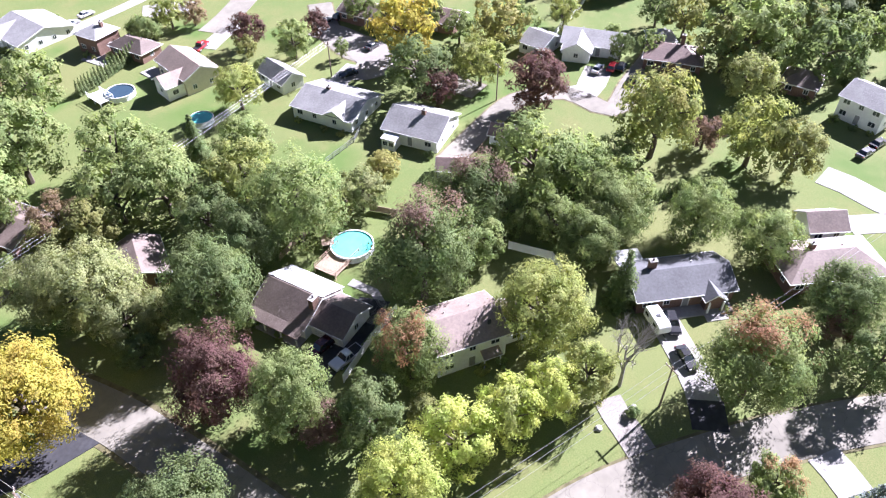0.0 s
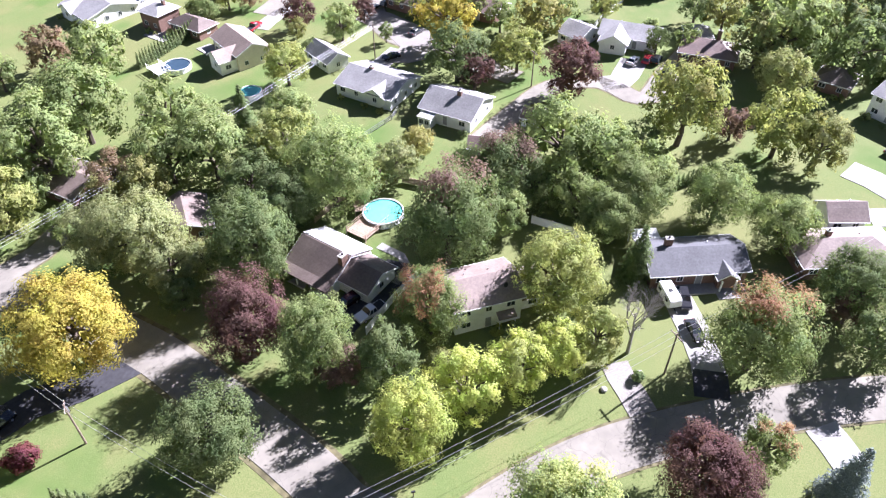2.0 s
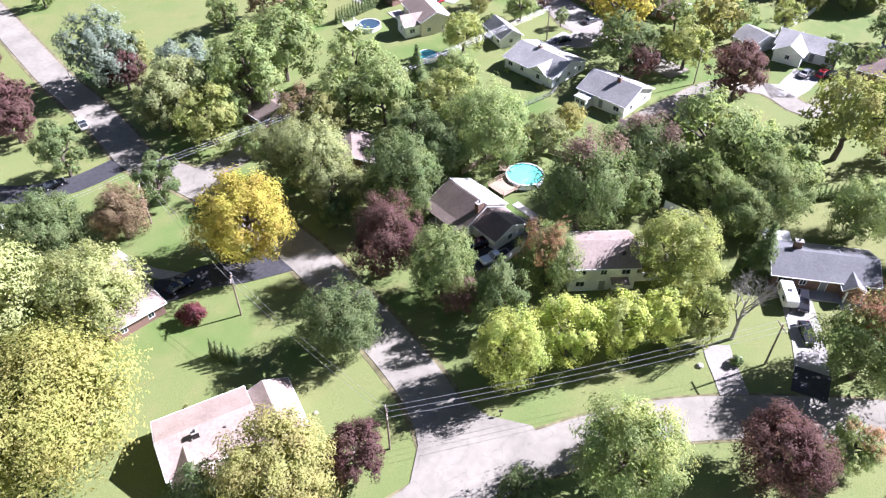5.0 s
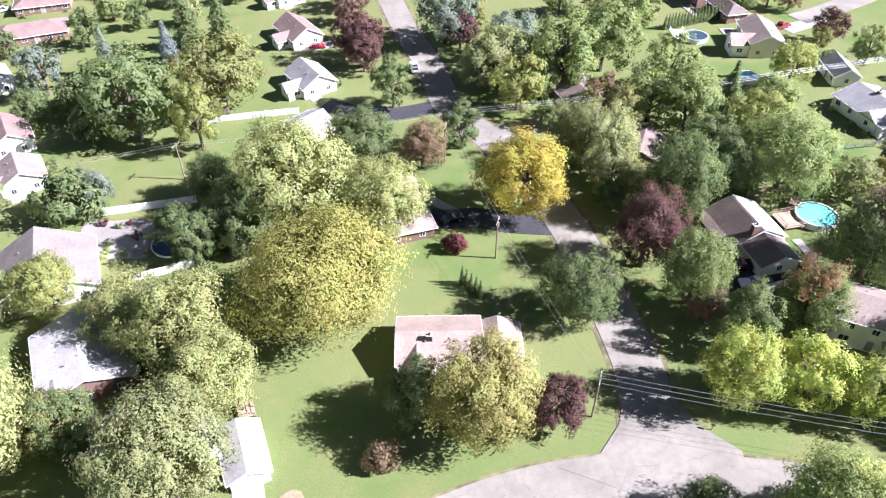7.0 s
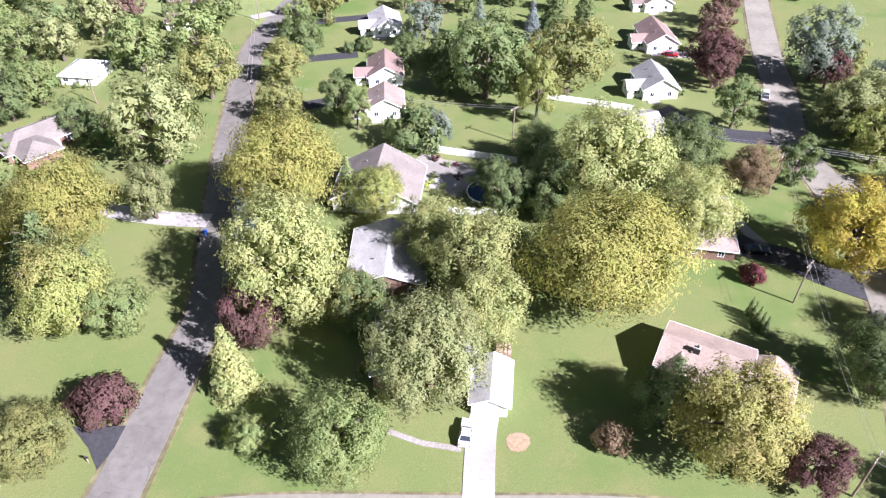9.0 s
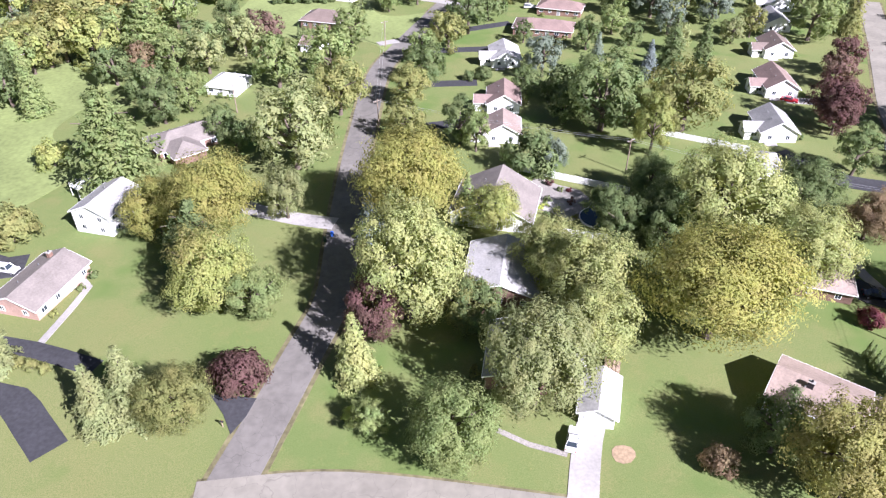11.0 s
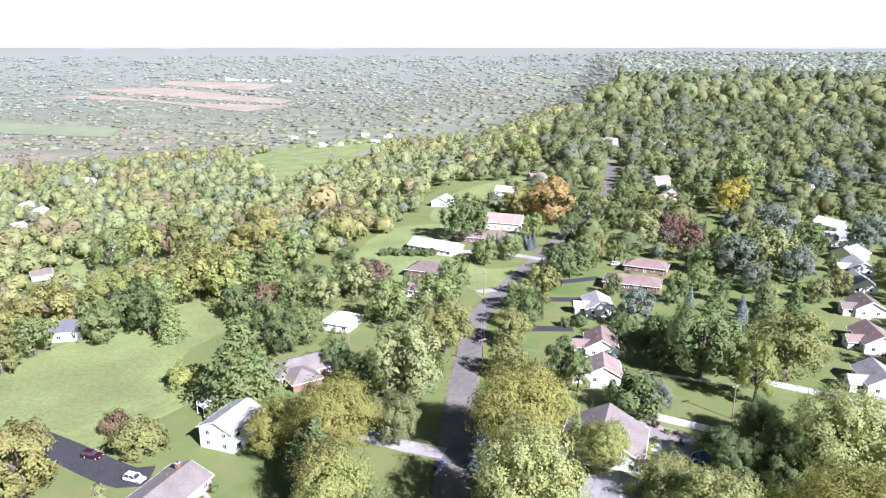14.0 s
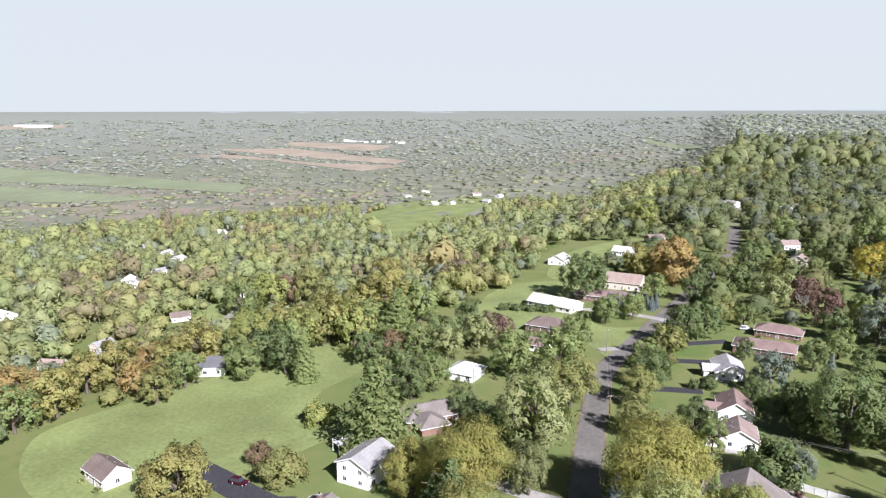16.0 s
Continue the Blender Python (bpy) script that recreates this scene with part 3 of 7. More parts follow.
WORDS = {"green": "mid-green", "dark": "dark green", "light": "light green", "lime": "bright yellow-green", "olive": "olive green", "silver": "grey-green", "yellow": "yellowing",
         "gold": "golden yellow", "maroon": "dark maroon", "brown": "purple-brown", "rust": "rust-tinged", "red": "deep red", "sage": "sage green", "blue": "blue-grey", "pale": "pale green", "orange": "orange", "ochre": "yellow-olive", "coral": "orange-red"}
SORT = {"round": "rounded broadleaf tree", "tall": "tall broadleaf tree", "locust": "wide spreading locust tree", "weep": "drooping broadleaf tree", "shrub": "rounded garden shrub", "bush": "low clipped bush",
        "spruce": "conical spruce tree", "pine": "layered pine tree", "arbor": "narrow columnar evergreen"}
tree_no = 0


def tree(kind, tint, x, y, r, tall=1.0, group="", where="standing on the lawn", low=False, top=""):
    """A tree of that kind: r is the radius of its crown in metres, tall stretches it."""
    global tree_no
    tree_no += 1
    rng = random.Random(tree_no)
    k = tree_no % SPECS[kind][3]
    d = math.hypot(x, y)
    if kind == "round" and (low or d > 130 or r > 5.2):
        k = "%s%d" % ("low" if low or d > 185 else "mid" if d > 130 else "big", tree_no % 3)
    crown, tm = TREE[kind, k]
    cap = None
    if top:
        crown, cap, tm = TREE["turning", "mid0" if d > 130 else "big0" if r > 5.2 else 0]
    name = "maple_tree" if kind == "round" and tint in ("maroon", "brown", "rust", "red", "orange", "gold", "lime") else NAMES[kind]
    t = root(name, x, y, None, rng.uniform(0, 360), f"{WORDS[tint]} {SORT[kind]} " + (f"turning {WORDS[top]} at the top" if top else where), "shrub" if kind in ("shrub", "bush") else "tree", group)
    t.scale = (r * rng.uniform(0.95, 1.05), r * rng.uniform(0.95, 1.05), r * tall)
    a, b = new("trunk", tm), new("crown", crown)
    for o in (a, b):
        o.parent = t
    k = rng.uniform(0.9, 1.1)
    b.color = (*(c * k for c in TINT[tint]), 1)
    if cap:
        c = new("crown_top", cap)
        c.parent, c.color, c["label"] = t, (*(v * k for v in TINT[top]), 1), f"{WORDS[top]} upper leaves"
    return t


# ---------- houses ----------
SHARED = {}


def window(parent, side_pose, w, h, shutters=False, frame_mat="paint", small=False):
    """A window: frame with sill and glazing bar, and its pane of glass."""
    key = ("win", round(w, 1), round(h, 1), frame_mat)
    if key not in SHARED:
        t = 0.08
        fr = bmesh.new()
        rings = [[fr.verts.new(q) for q in ((-w / 2 + e, yy, e), (w / 2 - e, yy, e), (w / 2 - e, yy, h - e), (-w / 2 + e, yy, h - e))] for e, yy in ((0, 0.03), (0, -0.06), (t, -0.06), (t, 0.03))]
        for ra, rb in zip(rings, rings[1:]):
            for i in range(4):
                fr.faces.new((ra[i], ra[(i + 1) % 4], rb[(i + 1) % 4], rb[i]))
        bmesh.ops.recalc_face_normals(fr, faces=fr.faces[:])
        me = bpy.data.meshes.new("window")
        fr.to_mesh(me)
        fr.free()
        me.materials.append(M[frame_mat])
        pa = boxes((-w / 2 + t, -0.02, t, w / 2 - t, 0.02, h - t))
        pm = bpy.data.meshes.new("pane")
        pa.to_mesh(pm)
        pa.free()
        pm.materials.append(M["glass"])
        gb = boxes((-0.03, -0.045, t, 0.03, -0.021, h - t))
        gm = bpy.data.meshes.new("glazing_bar")
        gb.to_mesh(gm)
        gb.free()
        gm.materials.append(M[frame_mat])
        sh = boxes((-0.17, -0.05, 0, 0.17, 0.02, h))
        sm = bpy.data.meshes.new("shutter")
        sh.to_mesh(sm)
        sh.free()
        sm.materials.append(M["dark"])
        SHARED[key] = (me, pm, sm, gm)
    me, pm, sm, gm = SHARED[key]
    o = new("window", me)
    o.parent, o.matrix_local = parent, side_pose
    g = new("pane", pm)
    g.parent = o
    if small:
        return o
    g = new("glazing_bar", gm)
    g.parent = o
    if shutters:
        for q in (-1, 1):
            s = new("shutter", sm)
            s.parent, s.location.x = o, q * (w / 2 + 0.22)
    return o


def wall_pose(L, W, side, u, z):
    """Where a wall's fitting goes: side f or b (long walls), l or r (ends), u metres along it."""
    return {"f": pose(u, -W / 2, z), "b": pose(-u, W / 2, z, 0, 0, 180), "l": pose(-L / 2, -u, z, 0, 0, -90), "r": pose(L / 2, u, z, 0, 0, 90)}[side]


def block(parent, L, W, eave, rise, roof, wall, at=None, hip=False, oh=0.45, fit=True, shutters=False, storeys=1, skip="", gutter=True, wallbase=-0.7, trim="paint"):
    """One body of a house under its root: walls, roof with eaves, fascia boards and windows. x runs along the ridge."""
    at = at or pose(0, 0, 0)
    slope = rise / (W / 2)
    bm = bmesh.new()
    if hip:
        box(bm, -L / 2, -W / 2, wallbase, L / 2, W / 2, eave)
    else:
        prism(bm, [(-L / 2, -W / 2, wallbase), (-L / 2, W / 2, wallbase), (-L / 2, W / 2, eave), (-L / 2, 0, eave + rise), (-L / 2, -W / 2, eave)], (L, 0, 0))
    part("wall", bm, M[wall], parent, "", at)
    bm = bmesh.new()
    th = 0.2
    e0, zr = eave - oh * slope, eave + rise
    X, Yy = L / 2 + oh, W / 2 + oh
    if hip:
        rx = max(L / 2 - W / 2 * 0.95, 0.3)
        lo = [bm.verts.new((x, y, e0 + 0.02)) for x, y in ((-X, -Yy), (X, -Yy), (X, Yy), (-X, Yy))]
        up = [bm.verts.new((x, y, e0 + th)) for x, y in ((-X, -Yy), (X, -Yy), (X, Yy), (-X, Yy))]
        r0, r1 = bm.verts.new((-rx, 0, zr + th)), bm.verts.new((rx, 0, zr + th))
        bm.faces.new(lo[::-1])
        for i in range(4):
            bm.faces.new((lo[i], lo[(i + 1) % 4], up[(i + 1) % 4], up[i]))
        bm.faces.new((up[0], up[1], r1, r0))
        bm.faces.new((up[1], up[2], r1))
        bm.faces.new((up[2], up[3], r0, r1))
        bm.faces.new((up[3], up[0], r0))
    else:
        prism(bm, [(-X, -Yy, e0 + 0.01), (-X, 0, zr + 0.01), (-X, Yy, e0 + 0.01), (-X, Yy, e0 + th), (-X, 0.1, zr + th + 0.0), (-X, 0, zr + th + 0.04), (-X, -0.1, zr + th), (-X, -Yy, e0 + th)], (2 * X, 0, 0))
        bmesh.ops.recalc_face_normals(bm, faces=bm.faces[:])
    part("roof", bm, M[roof], parent, "", at)
    if gutter:
        for s in (-1, 1):
            y0, y1 = sorted((s * (Yy + 0.003), s * (Yy + 0.1)))
            part("gutter", boxes((-X, y0, e0 + 0.02, X, y1, e0 + 0.17)), M[trim], parent, "", at)
        if hip:
            for s in (-1, 1):
                x0, x1 = sorted((s * (X + 0.003), s * (X + 0.1)))
                part("gutter", boxes((x0, -Yy, e0 + 0.02, x1, Yy, e0 + 0.17)), M[trim], parent, "", at)
        if not hip:
            for s in (-1, 1):
                bm = bmesh.new()
                xs = s * (X + 0.004)
                prism(bm, [(xs, -Yy, e0 - 0.04), (xs, 0, zr - 0.06), (xs, Yy, e0 - 0.04), (xs, Yy, e0 + th + 0.01), (xs, 0, zr + th + 0.01), (xs, -Yy, e0 + th + 0.01)], (s * 0.05, 0, 0))
                bmesh.ops.recalc_face_normals(bm, faces=bm.faces[:])
                part("fascia", bm, M[trim], parent, "", at)
    if fit:
        for k in range(storeys):
            z = 0.95 + k * 2.6
            for side, ln in (("f", L), ("b", L), ("l", W), ("r", W)):
                if side in skip:
                    continue
                n = max(1, int(ln / (3.1 if side in "fb" else 3.8)))
                for i in range(n):
                    u = (i + 0.5) / n * ln - ln / 2
                    if side == "f" and k == 0 and i == n // 2 and n > 2:
                        door(parent, at @ wall_pose(L, W, side, u, 0.15))
                        continue
                    window(parent, at @ wall_pose(L, W, side, u, z), 1.5 if (i % 2 == 0 and side in "fb") else 1.1, 1.2, shutters)
    return parent


def door(parent, at, w=1.0, h=2.05, material="grey_paint", name="door"):
    d = part(name, boxes((-w / 2, -0.05, 0, w / 2, 0.03, h)), M[material], parent, "", at)
    part("door_frame", boxes((-w / 2 - 0.1, -0.07, 0, -w / 2, 0.03, h + 0.1), (w / 2, -0.07, 0, w / 2 + 0.1, 0.03, h + 0.1), (-w / 2, -0.07, h, w / 2, 0.03, h + 0.1)), M["paint"], d)
    if name == "door":
        part("handle", boxes((w / 2 - 0.16, -0.12, 0.98, w / 2 - 0.08, -0.05, 1.06)), M["metal"], d)
    else:
        for i in range(1, 4):
            part("panel_joint", boxes((-w / 2 + 0.05, -0.066, h * i / 4 - 0.02, w / 2 - 0.05, -0.05, h * i / 4 + 0.02)), M["grey_paint"], d)
    return d


def chimney(parent, x, y, z0, z1, sx=0.9, sy=0.7, material="brick"):
    c = part("chimney", boxes((x - sx / 2, y - sy / 2, z0, x + sx / 2, y + sy / 2, z1)), M[material], parent)
    part("cap", boxes((x - sx / 2 - 0.07, y - sy / 2 - 0.07, z1, x + sx / 2 + 0.07, y + sy / 2 + 0.07, z1 + 0.1)), M["concrete"], c)
    part("flue", disc(bmesh.new(), x, y, z1 + 0.1, z1 + 0.45, 0.16, 10), M["dark"], c)


def vent(parent, x, y, z):
    part("roof_vent", disc(bmesh.new(), x, y, z - 0.3, z + 0.35, 0.1, 8, 0.12), M["metal"], parent)


def house(label, x, y, yaw, L, W, eave, rise, roof, wall, hip=False, storeys=1, stack=None, shutters=False, skip="", name="house", category="house", vents=True):
    h = root(name, x, y, None, yaw, label, category)
    block(h, L, W, eave, rise, roof, wall, None, hip, shutters=shutters, storeys=storeys, skip=skip)
    zr = eave + rise
    if stack:
        chimney(h, stack[0], stack[1], eave - 1, zr + 0.9)
    if vents:
        for u in (-0.2, 0.17):
            vent(h, L * u, W * 0.17, zr - rise * 0.34 + 0.2)
        rng = random.Random(int(x * 7 + y))
        for u, v in ((-0.38, -1), (0.4, -1), (0.12, -1), (-0.3, 1)):
            if rng.random() < 0.75:
                q = h.matrix_world @ Vector((L * u + rng.uniform(-0.6, 0.6), v * (W / 2 + rng.uniform(1.2, 2.0)), 0))
                tree("bush", rng.choice(["green", "dark", "olive", "green", "light"]), round(q.x, 1), round(q.y, 1), rng.uniform(0.6, 1.15), where="beside a house wall")
    return h


# ---------- vehicles ----------
def build_car(kind):
    """Car body, glass, wheels with rims, lamps; x points forward, origin on the ground."""
    c = new({"sedan": "car", "suv": "suv", "pickup": "pickup_truck"}[kind])
    ln, wd = {"sedan": (4.7, 1.82), "suv": (4.6, 1.88), "pickup": (5.6, 1.98)}[kind]
    h = ln / 2
    base, belt, top = {"sedan": (0.3, 0.92, 1.45), "suv": (0.36, 1.05, 1.72), "pickup": (0.42, 1.08, 1.82)}[kind]
    prof = {"sedan": [(-h, 0.45), (-h + 0.05, base), (h - 0.1, base), (h, 0.45), (h - 0.02, 0.68), (h - 0.35, 0.8), (0.75, belt), (-1.55, belt), (-h + 0.15, 0.95), (-h, 0.75)],
            "suv": [(-h, 0.5), (-h + 0.05, base), (h - 0.1, base), (h, 0.5), (h - 0.02, 0.8), (h - 0.3, 0.95), (0.8, belt), (-h + 0.1, belt), (-h, 0.85)],
            "pickup": [(-h, 0.55), (-h + 0.05, base), (h - 0.1, base), (h, 0.55), (h - 0.02, 0.9), (h - 0.25, 1.02), (0.95, belt), (-0.75, belt), (-0.76, 1.02), (-h, 1.02)]}[kind]
    bm = bmesh.new()
    prism(bm, [(x, -wd / 2, z) for x, z in prof], (0, wd, 0))
    bmesh.ops.recalc_face_normals(bm, faces=bm.faces[:])
    bmesh.ops.bevel(bm, geom=[e for e in bm.edges if abs(e.verts[0].co.y - e.verts[1].co.y) < 1e-4], offset=0.07, segments=2, affect="EDGES")
    body = part("body", bm, M["car"], c)
    x0, x1, t0, t1 = {"sedan": (-1.75, 0.85, -1.1, 0.15), "suv": (-h + 0.15, 0.9, -h + 0.45, 0.25), "pickup": (-0.78, 1.0, -0.62, 0.4)}[kind]
    iw, tw = wd / 2 - 0.06, wd / 2 - 0.26

    def frustum(bm, xa, xb, ta, tb, za, zb, wa, wb):
        a = [bm.verts.new(p) for p in ((xa, -wa, za), (xb, -wa, za), (xb, wa, za), (xa, wa, za))]
        b = [bm.verts.new(p) for p in ((ta, -wb, zb), (tb, -wb, zb), (tb, wb, zb), (ta, wb, zb))]
        bm.faces.new(a[::-1])
        bm.faces.new(b)
        for i in range(4):
            bm.faces.new((a[i], a[(i + 1) % 4], b[(i + 1) % 4], b[i]))
        return bm
    part("cabin_glass", frustum(bmesh.new(), x0, x1, t0, t1, belt - 0.03, top - 0.06, iw, tw), M["glass"], c)
    rf = frustum(bmesh.new(), t0 - 0.06, t1 + 0.06, t0 + 0.05, t1 - 0.05, top - 0.07, top, tw + 0.03, tw - 0.05)
    part("roof_panel", rf, M["car"], c)
    for s in (-1, 1):
        for (xa, ta) in ((x0, t0), (x1, t1), ((x0 + x1) / 2, (t0 + t1) / 2)):
            part("pillar", tube(bmesh.new(), (xa, s * (iw + 0.01), belt - 0.03), (ta, s * (tw + 0.01), top - 0.05), 0.05, 0.045, 4), M["car"], c)
    if kind == "pickup":
        part("bed", boxes((-h + 0.12, -wd / 2 + 0.14, 1.0, -0.9, wd / 2 - 0.14, 1.03)), M["dark"], c)
    for s in (-1, 1):
        for wx in (-h * 0.6, h * 0.62):
            wl = part("wheel", tube(bmesh.new(), (wx, s * (wd / 2 - 0.18), 0.33), (wx, s * (wd / 2 + 0.01), 0.33), 0.33, 0.33, 16), M["rubber"], c)
            part("rim", tube(bmesh.new(), (wx, s * (wd / 2 + 0.01), 0.33), (wx, s * (wd / 2 + 0.03), 0.33), 0.21, 0.19, 12), M["metal"], wl)
        part("headlight", boxes((h - 0.14, s * 0.62 - 0.17, 0.62, h - 0.005, s * 0.62 + 0.17, 0.76)), M["light"], c)
        part("tail_light", boxes((-h - 0.012, s * 0.7 - 0.12, 0.7, -h + 0.1, s * 0.7 + 0.12, 0.86)), M["red_light"], c)
    part("windscreen_trim", boxes((h - 0.02, -0.45, 0.4, h + 0.02, 0.45, 0.55)), M["dark"], c)
    return c


CARS = {}
PAINT = {"black": (0.015, 0.015, 0.018), "white": (0.75, 0.75, 0.75), "red": (0.35, 0.02, 0.03), "silver": (0.45, 0.47, 0.48), "grey": (0.1, 0.1, 0.11), "maroon": (0.06, 0.012, 0.02), "blue": (0.03, 0.07, 0.25)}


def car(kind, colour, x, y, yaw, where):
    if kind not in CARS:
        CARS[kind] = build_car(kind)
        c = CARS[kind]
        c.matrix_basis = pose(x, y, gz(x, y) + 0.06, 0, 0, yaw)
    else:
        c = copy_thing(CARS[kind], pose(x, y, gz(x, y) + 0.06, 0, 0, yaw))
    for o in c.children_recursive:
        o.color = (*PAINT[colour], 1)
    return tagged(c, f"{colour} {'pickup truck' if kind == 'pickup' else 'SUV' if kind == 'suv' else 'sedan car'} parked on {where}", "car")


# ---------- poles and fences ----------
def utility_pole(x, y, h=9.2, yaw=0, arm=True, transformer=False, label="weathered timber utility pole with a crossarm"):
    p = root("utility_pole", x, y, None, yaw, label, "pole", "utility poles")
    part("post", tube(bmesh.new(), (0, 0, -0.5), (0, 0, h), 0.17, 0.11, 9), M["pole"], p)
    if arm:
        a = part("crossarm", boxes((-1.2, -0.06, h - 0.6, 1.2, 0.06, h - 0.46)), M["pole"], p)
        for u in (-1.1, -0.5, 0.5, 1.1):
            part("insulator", tube(bmesh.new(), (u, 0, h - 0.46), (u, 0, h - 0.26), 0.05, 0.04, 6), M["paint"], a)
    if transformer:
        part("transformer", disc(bmesh.new(), 0.35, 0, h - 1.9, h - 1.0, 0.24, 12), M["metal"], p)
    return p


def wire(a, b, sag=0.8, r=0.019, n=12):
    a, b = Vector(a), Vector(b)
    side = Vector((b.y - a.y, a.x - b.x, 0)).normalized()
    bm = bmesh.new()
    rings = []
    for i in range(n + 1):
        t = i / n
        q = a.lerp(b, t) - Vector((0, 0, sag * 4 * t * (1 - t)))
        rings.append([bm.verts.new(q + side * (r * c) + Vector((0, 0, r * d))) for c, d in ((1, 0), (0, 1), (-1, 0), (0, -1))])
    for u, v in zip(rings, rings[1:]):
        for k in range(4):
            bm.faces.new((u[k], u[(k + 1) % 4], v[(k + 1) % 4], v[k]))
    o = part("power_cable", bm, M["cable"])
    return tagged(o, "thin overhead power cable strung between utility poles", "cable", "overhead cables")


def fence(pts, h=1.8, material="paint", label="white vinyl privacy fence round the yard", gap=2.4, boards=True):
    """Posts and panels along a line on the ground."""
    x0, y0 = pts[0]
    f = root("fence", x0, y0, None, 0, label, "fence")
    inv = f.matrix_world.inverted()
    for (ax, ay), (bx, by) in zip(pts, pts[1:]):
        ln = math.hypot(bx - ax, by - ay)
        n = max(1, round(ln / gap))
        yaw = math.degrees(math.atan2(by - ay, bx - ax))
        for i in range(n + 1):
            t = i / n
            x, y = ax + (bx - ax) * t, ay + (by - ay) * t
            at = inv @ pose(x, y, gz(x, y), 0, 0, yaw)
            part("post", boxes((-0.07, -0.07, -0.3, 0.07, 0.07, h + 0.1)), M[material], f, "", at)
            if i < n:
                w = ln / n
                if boards:
                    part("panel", boxes((0.07, -0.025, 0.08, w - 0.07, 0.025, h)), M[material], f, "", at)
                    part("rail", boxes((0.07, -0.045, h - 0.12, w - 0.07, 0.045, h + 0.02)), M[material], f, "", at)
                else:
                    for z in (0.4, 0.85, 1.25):
                        part("rail", boxes((0.07, -0.03, z - 0.06, w - 0.07, 0.03, z + 0.06)), M[material], f, "", at)
    return f


# ---------- garden things ----------
def round_pool(x, y, r, water, label, h=1.25):
    p = root("swimming_pool", x, y, None, 0, label, "pool")
    bm = bmesh.new()
    seg = 40
    ring = []
    for rr, z in ((r, -0.3), (r, h), (r - 0.03, h), (r - 0.03, 0.1)):
        ring.append([bm.verts.new((math.cos(i * math.tau / seg) * rr, math.sin(i * math.tau / seg) * rr, z)) for i in range(seg)])
    for a, b in zip(ring, ring[1:]):
        for i in range(seg):
            bm.faces.new((a[i], a[(i + 1) % seg], b[(i + 1) % seg], b[i]))
    part("wall", bm, M["poolwall"], p)
    part("water", disc(bmesh.new(), 0, 0, 0.05, h - 0.15, r - 0.04, seg), M[water], p)
    bm = bmesh.new()
    ring = [[bm.verts.new((math.cos(i * math.tau / seg) * rr, math.sin(i * math.tau / seg) * rr, z)) for i in range(seg)] for rr, z in ((r - 0.08, h + 0.01), (r + 0.12, h + 0.01), (r + 0.12, h + 0.06), (r - 0.08, h + 0.06))]
    for k in range(4):
        a, b = ring[k], ring[(k + 1) % 4]
        for i in range(seg):
            bm.faces.new((a[i], b[i], b[(i + 1) % seg], a[(i + 1) % seg]))
    bmesh.ops.recalc_face_normals(bm, faces=bm.faces[:])
    part("rim", bm, M["paint"], p)
    for k in range(14):
        a = k * math.tau / 14
        part("upright", tube(bmesh.new(), (math.cos(a) * (r + 0.05), math.sin(a) * (r + 0.05), -0.3), (math.cos(a) * (r + 0.05), math.sin(a) * (r + 0.05), h), 0.05, 0.05, 6), M["paint"], p)
    for s in (-0.25, 0.25):
        part("ladder_rail", tube(bmesh.new(), (s, -r - 0.25, -0.1), (s, -r + 0.05, h + 0.75), 0.03, 0.03, 6), M["metal"], p)
    for k in range(4):
        part("ladder_step", boxes((-0.25, -r - 0.24 + 0.05 * k, 0.25 + 0.3 * k, 0.25, -r - 0.1 + 0.05 * k, 0.29 + 0.3 * k)), M["metal"], p)
    return p


def deck(x, y, yaw, L, W, h, label, rail=True, material="timber", category="deck"):
    d = root("deck", x, y, None, yaw, label, category)
    n = int(L / 0.3)
    for i in range(n):
        part("plank", boxes((-L / 2 + i * L / n + 0.008, -W / 2, h - 0.05, -L / 2 + (i + 1) * L / n - 0.008, W / 2, h)), M[material], d)
    part("beam", boxes((-L / 2, -W / 2 + 0.1, h - 0.25, L / 2, -W / 2 + 0.18, h - 0.055)), M[material], d)
    part("beam", boxes((-L / 2, W / 2 - 0.18, h - 0.25, L / 2, W / 2 - 0.1, h - 0.055)), M[material], d)
    for sx in (-1, 0, 1):
        for sy in (-1, 1):
            a, b = sx * (L / 2 - 0.07), sy * (W / 2 - 0.07)
            part("post", boxes((a - 0.06, b - 0.06, -0.3, a + 0.06, b + 0.06, h + (1.0 if rail else 0))), M[material], d)
    if rail:
        for z in (0.45, 0.95):
            for sy in (-1, 1):
                part("rail", boxes((-L / 2 + 0.02, sy * (W / 2 - 0.07) - 0.03, h + z - 0.04, L / 2 - 0.02, sy * (W / 2 - 0.07) + 0.03, h + z + 0.04)), M[material], d)
            part("rail", boxes((-L / 2 + 0.04, -W / 2 + 0.13, h + z - 0.04, -L / 2 + 0.1, W / 2 - 0.13, h + z + 0.04)), M[material], d)
    return d


